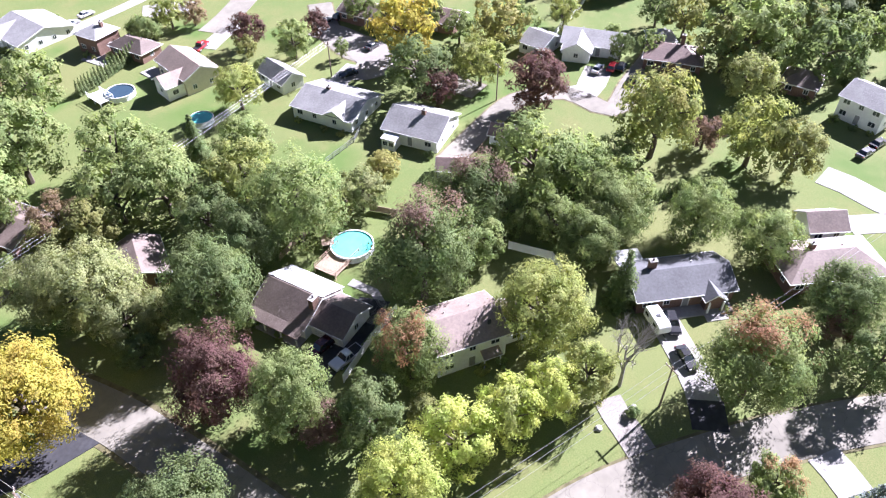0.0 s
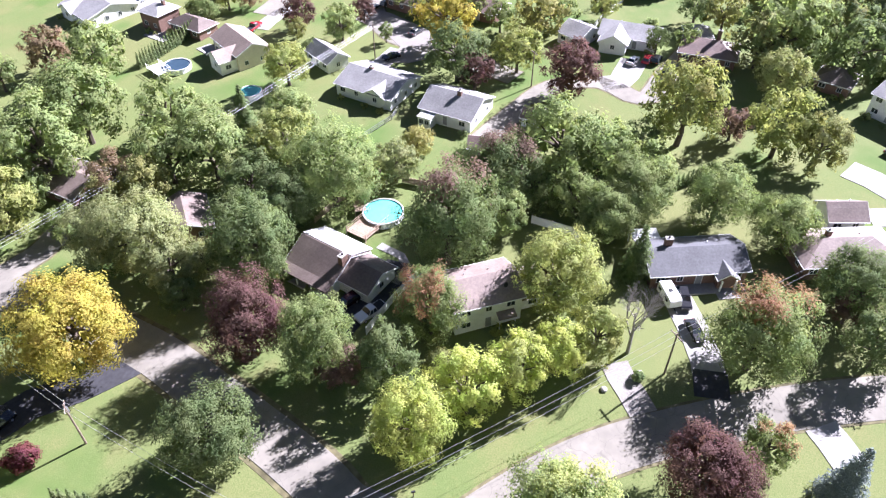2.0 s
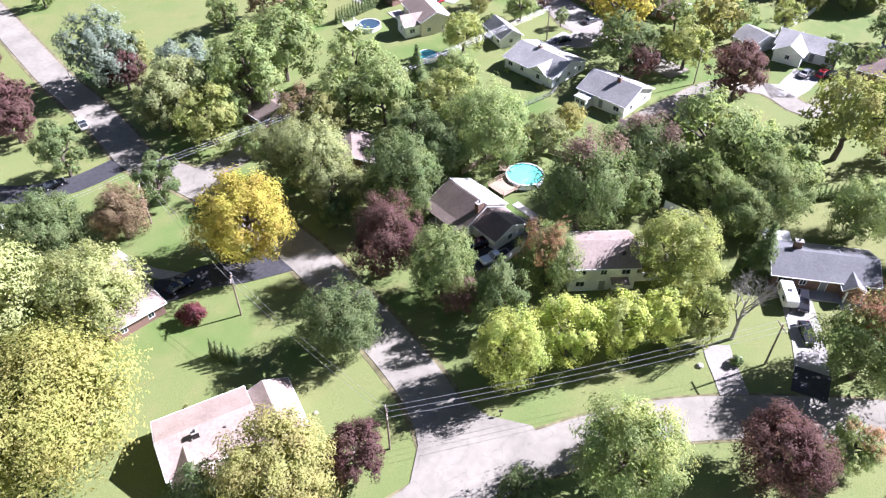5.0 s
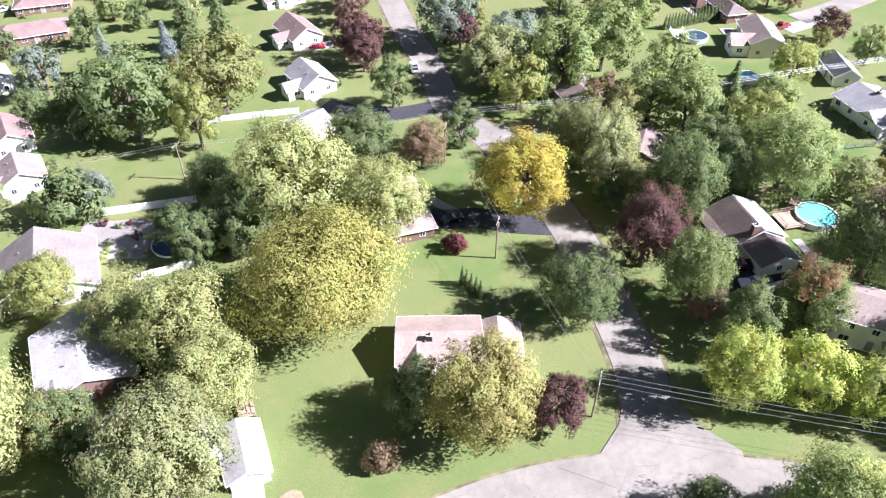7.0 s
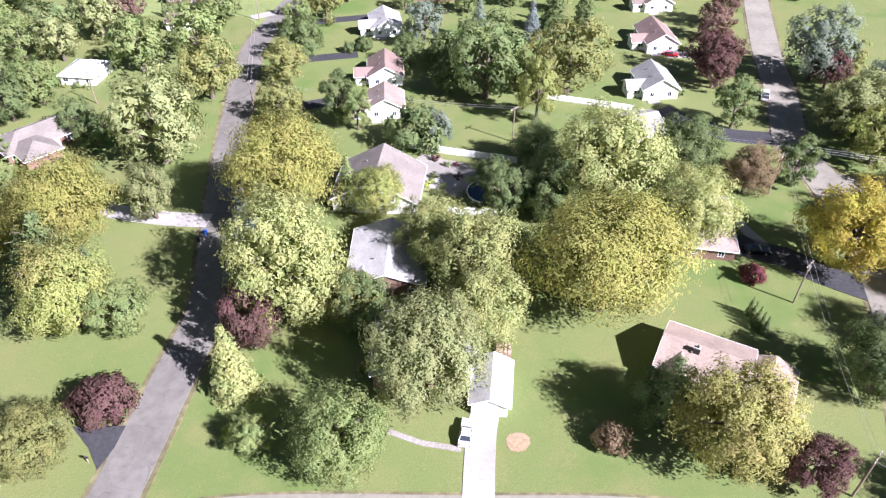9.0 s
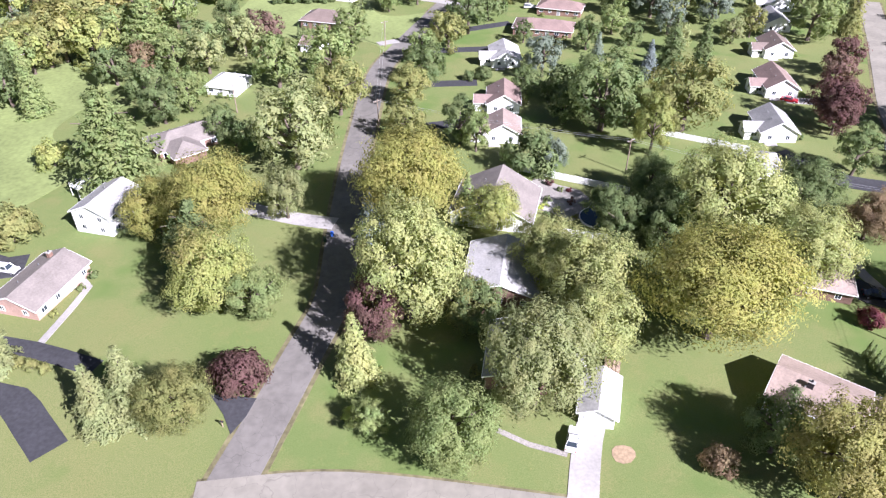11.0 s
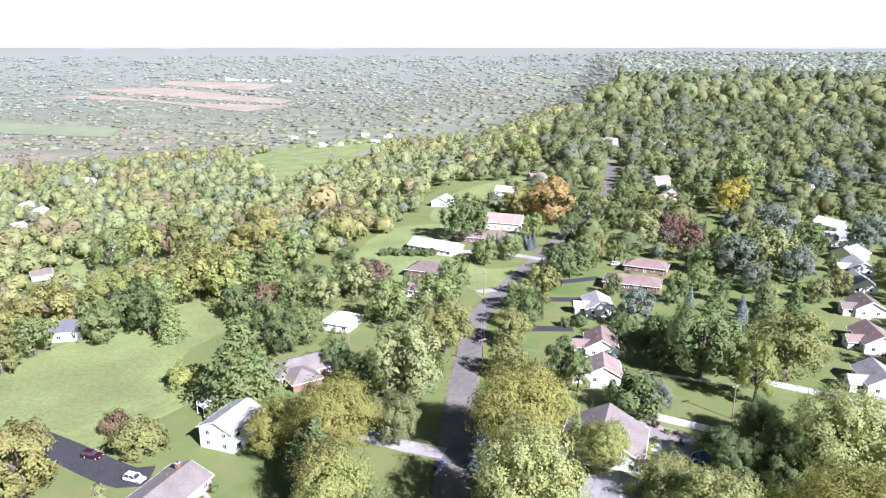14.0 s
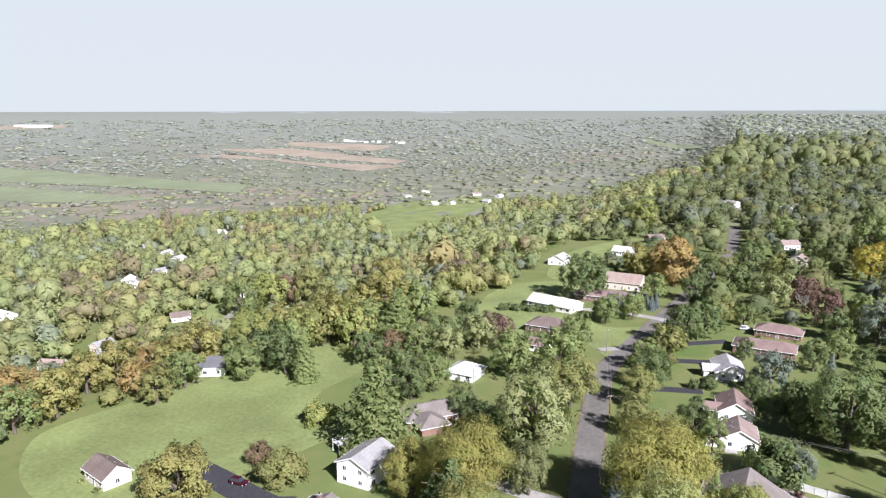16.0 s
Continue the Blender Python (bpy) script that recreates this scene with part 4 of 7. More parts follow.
def swing_set(x, y, yaw):
    p = root("play_frame", x, y, None, yaw, "timber play frame with arched monkey bars on the lawn", "play frame")
    for u in (-1.2, 1.2):
        for s in (-1, 1):
            part("leg", tube(bmesh.new(), (u, s * 1.1, -0.1), (u, s * 0.15, 2.3), 0.07, 0.06, 6), M["timber"], p)
        part("brace", tube(bmesh.new(), (u, -0.62, 1.1), (u, 0.62, 1.1), 0.05, 0.05, 6), M["timber"], p)
    part("beam", tube(bmesh.new(), (-1.6, 0, 2.35), (1.6, 0, 2.35), 0.08, 0.08, 6), M["timber"], p)
    for u in (-0.5, 0.5):
        s = part("swing_seat", boxes((u - 0.25, -0.1, 0.5, u + 0.25, 0.1, 0.54)), M["dark"], p)
        for q in (-0.22, 0.22):
            part("chain", tube(bmesh.new(), (u + q, 0, 0.54), (u + q, 0, 2.3), 0.012, 0.012, 4), M["metal"], s)
    return p


def trailer(x, y, yaw):
    t = root("camper_trailer", x, y, None, yaw, "white camper trailer parked on the concrete driveway", "trailer")
    bm = bmesh.new()
    prism(bm, [(-2.5, -1.05, 0.55), (2.0, -1.05, 0.55), (2.5, -1.05, 1.2), (2.3, -1.05, 2.2), (1.8, -1.05, 2.5), (-2.4, -1.05, 2.5), (-2.5, -1.05, 2.2)], (0, 2.1, 0))
    bmesh.ops.recalc_face_normals(bm, faces=bm.faces[:])
    bmesh.ops.bevel(bm, geom=bm.edges[:], offset=0.08, segments=2, affect="EDGES")
    part("body", bm, M["paint"], t)
    for s in (-1, 1):
        part("wheel", tube(bmesh.new(), (-0.4, s * 0.9, 0.35), (-0.4, s * 1.08, 0.35), 0.35, 0.35, 14), M["rubber"], t)
        for u in (-1.5, 1.0):
            part("window", boxes((u - 0.5, s * 1.055 - 0.02, 1.4, u + 0.5, s * 1.055 + 0.02, 1.95)), M["glass"], t)
    part("roof_vent", boxes((-0.3, -0.3, 2.5, 0.3, 0.3, 2.62)), M["dark"], t)
    part("hitch", boxes((2.0, -0.06, 0.5, 3.3, 0.06, 0.62)), M["dark"], t)
    return t


def mailbox(x, y, yaw=0):
    p = root("mailbox", x, y, None, yaw, "small mailbox on a timber post by the street", "mailbox")
    part("post", boxes((-0.06, -0.06, -0.3, 0.06, 0.06, 1.05)), M["timber"], p)
    bm = bmesh.new()
    sec = [(-0.12, -0.28, 1.05), (0.12, -0.28, 1.05), (0.12, -0.28, 1.2), (0.08, -0.28, 1.29), (-0.08, -0.28, 1.29), (-0.12, -0.28, 1.2)]
    prism(bm, sec, (0, 0.56, 0))
    bmesh.ops.recalc_face_normals(bm, faces=bm.faces[:])
    part("box", bm, M["dark"], p)
    part("flag", boxes((0.122, -0.05, 1.15, 0.14, 0.0, 1.38)), M["red_light"], p)
    return p


def bin_(x, y, material, label, name="wheeled_bin"):
    p = root(name, x, y, None, 20, label, "bin")
    bm = bmesh.new()
    a = [bm.verts.new(v) for v in ((-0.24, -0.26, 0.05), (0.24, -0.26, 0.05), (0.24, 0.26, 0.05), (-0.24, 0.26, 0.05))]
    b = [bm.verts.new(v) for v in ((-0.3, -0.34, 1.0), (0.3, -0.34, 1.0), (0.3, 0.34, 1.0), (-0.3, 0.34, 1.0))]
    bm.faces.new(a[::-1])
    bm.faces.new(b)
    for i in range(4):
        bm.faces.new((a[i], a[(i + 1) % 4], b[(i + 1) % 4], b[i]))
    part("body", bm, material, p)
    part("lid", boxes((-0.33, -0.38, 1.0, 0.33, 0.36, 1.07)), material, p)
    for s in (-1, 1):
        part("wheel", tube(bmesh.new(), (s * 0.2, 0.3, 0.13), (s * 0.27, 0.3, 0.13), 0.13, 0.13, 10), M["rubber"], p)
    return p


def rock(x, y, r, seed):
    rng = random.Random(seed)
    bm = bmesh.new()
    bmesh.ops.create_icosphere(bm, subdivisions=2, radius=r)
    for v in bm.verts:
        v.co *= 1 + 0.3 * noise.noise(v.co * 1.4 / r + Vector((seed, 0, 0)))
        v.co.z = v.co.z * 0.6 + r * 0.25
    o = part("boulder", bm, M["concrete"])
    o.matrix_world = pose(x, y, gz(x, y), 0, 0, rng.uniform(0, 360))
    return tagged(o, "pale boulder lying on the lawn", "rock")


def bare_tree(x, y, h, seed, label="bare grey tree with fine leafless branches"):
    rng = random.Random(seed)
    t = root("bare_tree", x, y, None, 0, label, "tree")
    trunk, twigs = bmesh.new(), bmesh.new()

    def grow(a, d, ln, r, depth):
        b = a + d * ln
        tube(trunk if depth < 2 else twigs, a, b, r, r * 0.7, 6 if depth < 2 else 3)
        if depth >= 6:
            return
        for k in range(3 if depth else 4):
            axis = Vector((rng.uniform(-1, 1), rng.uniform(-1, 1), rng.uniform(-0.1, 0.7)))
            nd = (d * 0.85 + axis * 0.62).normalized()
            grow(a + d * ln * rng.uniform(0.6, 1), nd, ln * rng.uniform(0.6, 0.8), r * 0.55, depth + 1)
    grow(Vector((0, 0, -0.2)), Vector((0.05, 0, 1)).normalized(), h * 0.33, h * 0.022, 0)
    part("trunk", trunk, M["bark_pale"], t)
    part("bough", twigs, M["bark_pale"], t)
    return t


def slab(name, x, y, yaw, L, W, material, label, category, h=0.08):
    o = part(name, boxes((-L / 2, -W / 2, -0.4, L / 2, W / 2, h)), M[material])
    o.matrix_world = pose(x, y, gz(x, y), 0, 0, yaw)
    return tagged(o, label, category)


# ---------- the place ----------
strip("road", ((-64.4, -64.4), (-52.6, 0.0), (-44.6, 30.1), (-42.7, 39.2), (-38.9, 62.3), (-36.7, 77.9), (-38.5, 96.7), (-40.3, 114.9), (-42.4, 145.0), (-44.0, 185.8), (-40.3, 209.6), (-32.7, 242.1), (-22.1, 285.6), (-8.1, 346.8), (7.9, 421.2), (14.0, 470.0), (21.0, 558.5)), 7.0, M["asphalt_dark"], "straight worn asphalt street crossed by tree shadows", "road", 0.06)
strip("verge", ((-64.4, -64.4), (-52.6, 0.0), (-44.6, 30.1), (-42.7, 39.2), (-38.9, 62.3), (-36.7, 77.9), (-38.5, 96.7), (-40.3, 114.9), (-42.4, 145.0), (-44.0, 185.8), (-40.3, 209.6), (-32.7, 242.1), (-22.1, 285.6), (-8.1, 346.8), (7.9, 421.2), (14.0, 470.0), (21.0, 558.5)), 8.6, M["verge"], "worn dry grass verge along the street", "verge", 0.03)
strip("road", ((-47.3, 33.3), (-26.9, 36.0), (5.4, 33.3), (23.6, 31.5), (37.6, 28.5), (49.4, 23.1), (62.3, 14.0), (75.2, 1.1), (84.9, -15.0), (93.4, -34.4), (101.0, -59.1), (111.7, -107.4)), 7.2, M["asphalt"], "curved pale asphalt street in full sun", "road", 0.08)
strip("verge", ((-47.3, 33.3), (-26.9, 36.0), (5.4, 33.3), (23.6, 31.5), (37.6, 28.5), (49.4, 23.1), (62.3, 14.0), (75.2, 1.1), (84.9, -15.0), (93.4, -34.4), (101.0, -59.1), (111.7, -107.4)), 8.1, M["verge"], "worn dry grass verge along the street", "verge", 0.03)
strip("road", ((52.6, 20.4), (61.8, 30.6), (67.1, 39.7), (75.7, 59.6), (79.5, 69.8), (83.2, 85.9), (85.4, 104.2), (85.7, 118.1), (90.2, 131.0), (95.1, 145.0), (101.0, 165.4), (108.5, 186.9), (120.3, 220.2), (134.3, 263.1)), 7.6, M["asphalt"], "asphalt side street leading north between gardens", "road", 0.1)
strip("verge", ((52.6, 20.4), (61.8, 30.6), (67.1, 39.7), (75.7, 59.6), (79.5, 69.8), (83.2, 85.9), (85.4, 104.2), (85.7, 118.1), (90.2, 131.0), (95.1, 145.0), (101.0, 165.4), (108.5, 186.9), (120.3, 220.2), (134.3, 263.1)), 9.2, M["verge"], "worn dry grass verge along the street", "verge", 0.03)
strip("road", ((83.8, 105.3), (94.5, 100.4), (104.2, 101.0), (120.3, 104.2)), 5.5, M["asphalt"], "short asphalt street end under trees", "road", 0.07)
strip("verge", ((83.8, 105.3), (94.5, 100.4), (104.2, 101.0), (120.3, 104.2)), 6.4, M["verge"], "worn dry grass verge along the street", "verge", 0.03)
tree("round", "gold", 74.5, 76.0, 8.43, 1)
tree("round", "dark", 64.4, 49.0, 6.30, 1)
tree("round", "maroon", 81.8, 51.9, 6.31, 1.25)
tree("round", "green", 81.4, 40.8, 5.90, 1.25)
tree("round", "brown", 80.2, 37.2, 3.51, 1)
tree("round", "dark", 80.7, 29.8, 4.76, 1.25)
tree("round", "lime", 71.4, 23.8, 5.6, 1.2)
tree("round", "lime", 79.0, 17.8, 5.15, 1.2)
tree("round", "lime", 84.4, 11.6, 4.76, 1.2, top="light")
tree("round", "lime", 88.7, 6.6, 4.28, 1.2)
tree("round", "light", 93.1, 1.3, 4.08, 1.2)
tree("round", "green", 92.0, 26.5, 5.30, 1.25, top="coral")
tree("round", "light", 102.4, 8.5, 7.11, 1)
tree("round", "dark", 108.4, 27.6, 7.89, 1.25, top="brown")
tree("round", "dark", 125.8, 22.7, 7.81, 1, top="brown")
tree("round", "green", 135.1, 12.3, 8.89, 1)
tree("round", "green", 131.0, -2.5, 6.61, 1)
tree("round", "green", 120.1, 2.3, 5.44, 1)
tree("round", "dark", 96.7, 58.3, 7.01, 1.25)
tree("round", "green", 118.9, 52.3, 8.60, 1)
tree("round", "dark", 111.0, 58.5, 6.30, 1)
tree("round", "silver", 95.4, 77.0, 7.63, 1)
tree("round", "silver", 92.7, 71.5, 5.00, 1)
tree("round", "maroon", 167.0, 13.7, 6.74, 1)
tree("round", "dark", 168.9, 40.4, 7.10, 1)
tree("round", "maroon", 166.9, 35.8, 5.01, 1)
tree("round", "gold", 185.4, 46.8, 8.32, 1)
tree("round", "light", 175.8, 27.4, 5.92, 1)
tree("round", "yellow", 194.0, 25.0, 7.08, 1)
tree("round", "maroon", 78.3, 148.1, 5.28, 1)
tree("round", "brown", 89.6, 178.7, 5.20, 1)
tree("round", "brown", 86.5, 164.9, 4.42, 1)
tree("round", "maroon", 106.3, 144.5, 5.05, 1)
tree("tall", "dark", 74.9, 127.1, 4.76, 1)
tree("round", "pale", 37.4, 98.4, 10.72, 1)
tree("locust", "ochre", 29.3, 70.1, 11.44, 1)
tree("round", "pale", 48.9, 85.7, 7.96, 1)
tree("round", "dark", 56.5, 108.2, 6.90, 1)
tree("round", "rust", 67.0, 100.7, 5.46, 1)
tree("tall", "dark", 77.5, 102.1, 4.29, 1)
tree("round", "dark", 32.4, 46.2, 5.12, 1)
tree("shrub", "rust", 24.4, 43.0, 2.47, 1)
tree("round", "yellow", 39.2, 39.4, 8.11, 1)
tree("round", "maroon", 48.4, 35.0, 4.38, 1)
tree("round", "dark", 54.0, 12.7, 3.60, 1)
tree("round", "green", 62.2, 3.1, 7.14, 1.2, top="light")
tree("round", "maroon", 73.1, -13.8, 5.96, 1)
tree("round", "green", 127.6, 112.0, 9.12, 1)
tree("round", "green", 113.7, 111.1, 9.33, 1)
tree("round", "light", 98.1, 108.6, 6.94, 1)
tree("round", "silver", 103.1, 122.2, 7.33, 1)
tree("round", "sage", 104.9, 150.0, 9.31, 1)
tree("round", "green", 131.1, 93.7, 7.49, 1)
tree("round", "green", 121.5, 78.6, 7.57, 1)
tree("round", "rust", 110.7, 93.3, 5.42, 1)
tree("spruce", "dark", 137.4, 79.7, 3.52, 1)
tree("round", "green", 136.9, 68.9, 6.21, 1)
tree("round", "light", 159.2, 79.3, 5.46, 1)
tree("round", "silver", 128.5, 43.3, 4.73, 1)
tree("round", "yellow", 136.7, 41.2, 3.66, 1)
tree("tall", "green", 184.7, 63.1, 1.99, 1)
tree("round", "brown", 156.9, -20.7, 4.01, 1)
tree("round", "pale", 175.0, -31.3, 5.84, 1)
tree("round", "green", 128.7, -16.6, 5.96, 1)
tree("round", "green", 124.3, -27.2, 5.28, 1)
tree("round", "green", 96.2, -20.8, 7.56, 1, top="coral")
tree("round", "dark", 111.6, -36.4, 5.99, 1)
tree("round", "green", 191.2, -31.8, 9.43, 1)
tree("round", "dark", 186.9, -48.5, 7.92, 1)
tree("spruce", "dark", 111.4, -3.8, 3.37, 1)
tree("round", "light", 144.3, 10.8, 4.97, 1)
tree("round", "green", 126.5, -1.9, 6.36, 1)
tree("round", "green", 151.2, 124.1, 7.64, 1)
tree("round", "rust", 153.2, 140.0, 6.17, 1)
tree("round", "green", 106.8, 109.6, 4.02, 1)
tree("round", "maroon", 186.7, 87.8, 4.85, 1)
tree("round", "green", 183.5, 74.9, 5.09, 1)
tree("round", "green", 80.8, -21.9, 3.64, 1, top="coral")
tree("spruce", "blue", 76.8, -30.4, 3.43, 1)
tree("round", "light", 68.5, 4.0, 3.49, 1)
tree("round", "green", 197.4, -39.3, 7.42, 1)
# past x 0, y 125 some trees take darker tints, shade painted into leaves
tree("round", "dark", 20.0, 149.2, 10.43, 1)
tree("round", "olive", 40.8, 149.4, 10.33, 1)
tree("tall", "light", 30.5, 135.8, 5.2, 1.15)
tree("round", "dark", 26.7, 115.5, 5.40, 1)
tree("round", "dark", 17.9, 99.4, 4.73, 1)
tree("round", "dark", 26.5, 95.6, 5.17, 1)
tree("round", "pale", 9.8, 76.0, 8.17, 1)
tree("round", "pale", 3.0, 85.5, 6.72, 1)
tree("round", "pale", 8.8, 64.8, 7.03, 1)
tree("weep", "silver", -0.7, 53.9, 8.80, 1)
tree("round", "light", -7.4, 100.7, 5.46, 1)
tree("round", "olive", -12.4, 71.7, 5.09, 1)
tree("shrub", "dark", 1.1, 126.9, 6.17, 1)
tree("locust", "ochre", -24.2, 99.8, 9.78, 1.3)
tree("locust", "ochre", -63.1, 93.8, 8.7, 1.3)
tree("round", "silver", -55.0, 126.4, 10.57, 1)
tree("round", "silver", -51.8, 104.3, 4.9, 1.3)
tree("spruce", "green", -13.1, 104.3, 3.52, 1)
tree("round", "light", -8.2, 105.7, 3.74, 1)
tree("round", "pale", -21.9, 72.9, 9.58, 1.25)
tree("round", "maroon", -27.3, 66.7, 5.08, 1.25)
tree("spruce", "pale", -28.8, 57.7, 4.2, 0.95)
tree("round", "green", -12.6, 43.4, 6.38, 1)
tree("round", "green", -25.0, 46.9, 2.92, 1)
tree("round", "dark", -10.0, 70.1, 5.05, 1)
tree("round", "pale", 5.5, 80.5, 6.39, 1)
tree("shrub", "maroon", -47.2, 55.4, 4.12, 1)
tree("pine", "green", -93.5, 115.2, 11.19, 1)
tree("round", "ochre", -76.8, 97.1, 6.68, 1)
tree("pine", "dark", -63.4, 84.1, 6.0, 1.25)
tree("round", "light", -57.4, 73.8, 7.72, 1.1, top="yellow")
tree("round", "green", -49.3, 72.2, 5.11, 1)
tree("spruce", "silver", -61.2, 48.1, 5.0, 0.85)
tree("spruce", "silver", -65.4, 45.9, 4.4, 0.85)
tree("round", "olive", -54.0, 47.1, 5.30, 1)
tree("spruce", "silver", -90.7, 57.1, 5.9, 0.85)
tree("shrub", "rust", -119.3, 101.3, 3.25, 1)
tree("shrub", "olive", -107.5, 93.3, 5.21, 1)
tree("spruce", "green", -136.8, 155.3, 5.43, 1)
tree("shrub", "light", -116.0, 125.7, 4.03, 1)
tree("round", "green", -57.5, 181.6, 8.48, 1)
tree("round", "green", -56.6, 212.3, 7.03, 1)
tree("round", "olive", -50.2, 157.2, 8.05, 1)
tree("round", "dark", 10.9, 153.1, 4.63, 1)
tree("round", "sage", 6.1, 127.2, 4.11, 1)
tree("round", "green", 96.5, 219.2, 8.65, 1)
tree("round", "maroon", 80.0, 154.2, 7.41, 1)
tree("round", "maroon", 95.6, 188.4, 6.01, 1)
tree("round", "dark", -78.6, 142.2, 4.63, 1)
tree("round", "dark", -97.5, 150.4, 6.43, 1)
tree("round", "dark", -101.1, 193.2, 7.63, 1)
tree("round", "rust", -117.4, 184.4, 5.60, 1)
tree("round", "dark", -105.7, 161.9, 6.78, 1)
tree("round", "dark", -123.3, 176.7, 6.35, 1)
tree("pine", "green", -122.5, 202.2, 9.81, 1)
tree("round", "dark", -63.9, 292.1, 11.51, 1)
tree("round", "yellow", -40.8, 336.8, 10.01, 1)
tree("round", "orange", -23.7, 330.4, 12.55, 1)
tree("shrub", "lime", 125.9, 46.6, 1.80, 1)
tree("round", "green", 142.5, 145.9, 4.91, 1)
tree("round", "green", 117.8, 117.5, 6.02, 1)
tree("round", "green", 118.8, 86.7, 6.89, 1)
tree("round", "olive", 111.0, 87.4, 5.29, 1)
tree("round", "light", 127.9, 66.1, 6.41, 1)
tree("round", "dark", 116.7, 68.2, 5.82, 1)
tree("round", "silver", 95.2, 83.1, 7.05, 1)
tree("round", "olive", 107.1, 92.8, 4.43, 1)
tree("round", "green", 99.5, 97.7, 3.77, 1)
tree("round", "dark", 114.7, 128.5, 4.85, 1)
tree("round", "green", 135.9, 89.2, 4.42, 1)
tree("round", "green", 136.9, 4.7, 7.14, 1)
tree("round", "green", 125.1, 8.1, 4.73, 1)
tree("round", "green", 117.7, 20.8, 5.16, 1)
tree("round", "green", 145.3, -2.6, 4.59, 1)
tree("round", "green", 126.3, 16.7, 4.83, 1)
tree("round", "green", -93.3, 158.8, 6.49, 1)
tree("round", "green", -108.9, 188.5, 6.50, 1)
tree("round", "silver", -90.8, 202.2, 6.86, 1)
tree("round", "green", -59.6, 151.0, 4.95, 1)
tree("round", "dark", -72.7, 134.9, 4.58, 1)
tree("round", "green", 19.7, 167.8, 6.17, 1)
tree("round", "green", -72.3, 176.3, 8.32, 1)
tree("spruce", "dark", -67.6, 539.9, 5.15, 1)
tree("round", "gold", 71.9, 363.0, 10.00, 1)
tree("round", "green", 86.9, 418.7, 13.93, 1)
tree("round", "green", 46.1, 488.8, 9.23, 1)
tree("round", "light", -48.0, 514.3, 13.33, 1)
tree("round", "pale", 49.5, 93.6, 5.98, 1)
tree("round", "dark", 16.3, 103.8, 4.76, 1)
tree("round", "dark", 20.9, 100.4, 4.37, 1)
tree("round", "dark", 28.1, 101.9, 6.38, 1)
tree("round", "silver", 97.0, 67.8, 3.35, 1)
tree("round", "dark", 87.9, 67.4, 3.39, 1)
tree("round", "green", 98.0, 54.2, 1.90, 1)
tree("shrub", "olive", 86.0, 23.6, 2.10, 1)
tree("shrub", "red", 57.6, 74.6, 2.09, 1)
tree("shrub", "lime", -28.4, 49.3, 1.21, 1)
tree("tall", "light", -163.5, 164.4, 7.84, 1)
tree("round", "dark", -157.4, 164.5, 7.45, 1)
tree("round", "dark", -147.3, 160.4, 6.87, 1)
tree("round", "yellow", -162.6, 185.8, 8.90, 1)
tree("round", "olive", -152.0, 191.5, 9.05, 1)
tree("round", "yellow", -149.2, 196.4, 9.80, 1)
tree("round", "olive", -145.8, 206.5, 9.52, 1)
tree("round", "light", -136.7, 192.5, 8.68, 1)
tree("round", "light", -154.6, 185.5, 8.06, 1)
tree("tall", "yellow", -140.8, 236.8, 10.00, 1)
tree("round", "light", -167.8, 180.7, 7.86, 1)
tree("round", "green", -158.2, 151.6, 6.26, 1)
tree("round", "green", -133.8, 204.3, 8.54, 1)
tree("round", "green", -157.4, 179.9, 7.45, 1)
tree("round", "green", -124.2, 230.4, 9.27, 1)
tree("round", "olive", -267.7, 395.8, 15.38, 1)
tree("round", "rust", -281.4, 391.9, 12.65, 1)
tree("round", "light", -291.8, 378.6, 14.09, 1)
tree("round", "green", -302.4, 360.6, 13.62, 1)
tree("round", "olive", -156.9, 250.6, 9.35, 1)
tree("round", "yellow", -177.7, 155.8, 8.69, 1)
tree("round", "yellow", -181.4, 145.2, 7.47, 1)
tree("round", "orange", -190.2, 144.3, 6.21, 1)
tree("round", "green", -171.8, 139.6, 6.41, 1)
tree("round", "olive", -171.8, 126.2, 6.03, 1)
tree("round", "green", -164.9, 159.2, 6.94, 1)
tree("round", "dark", -158.7, 171.6, 7.27, 1)
tree("round", "yellow", -147.5, 221.1, 9.22, 1)
tree("round", "yellow", -133.7, 228.6, 9.95, 1)
tree("round", "olive", -161.3, 218.9, 9.24, 1)
tree("tall", "dark", -97.0, 211.2, 6.46, 1)
tree("round", "brown", -85.8, 210.4, 6.40, 1)
tree("round", "silver", -97.6, 186.9, 6.89, 1)
tree("round", "green", 202.7, 20.3, 4.37, 1)
tree("round", "light", 207.2, 9.8, 4.41, 1)
tree("shrub", "green", 201.8, -2.7, 2.59, 1)
tree("round", "green", 194.7, -11.8, 3.44, 1)
tree("round", "green", 187.8, -38.8, 4.87, 1)
tree("round", "green", 195.9, 35.3, 4.30, 1)
tree("shrub", "olive", 198.2, 26.2, 2.61, 1)
tree("round", "light", 199.7, 54.3, 4.43, 1)
tree("round", "maroon", 195.2, 72.8, 3.69, 1)
tree("shrub", "green", 174.3, 79.3, 2.74, 1)
tree("round", "green", 203.5, 44.6, 4.46, 1)
tree("round", "green", 204.4, 63.1, 4.54, 1)
tree("round", "dark", 204.8, -49.5, 6.20, 1)
tree("round", "green", 200.7, -61.4, 6.04, 1)
tree("round", "light", 194.9, 113.2, 4.54, 1)
tree("round", "yellow", -122.1, 74.9, 8.56, 1)
tree("round", "yellow", -192.4, 132.7, 8.74, 1)
tree("round", "orange", -180.4, 127.8, 6.22, 1)
tree("round", "orange", -209.2, 110.5, 7.70, 1)
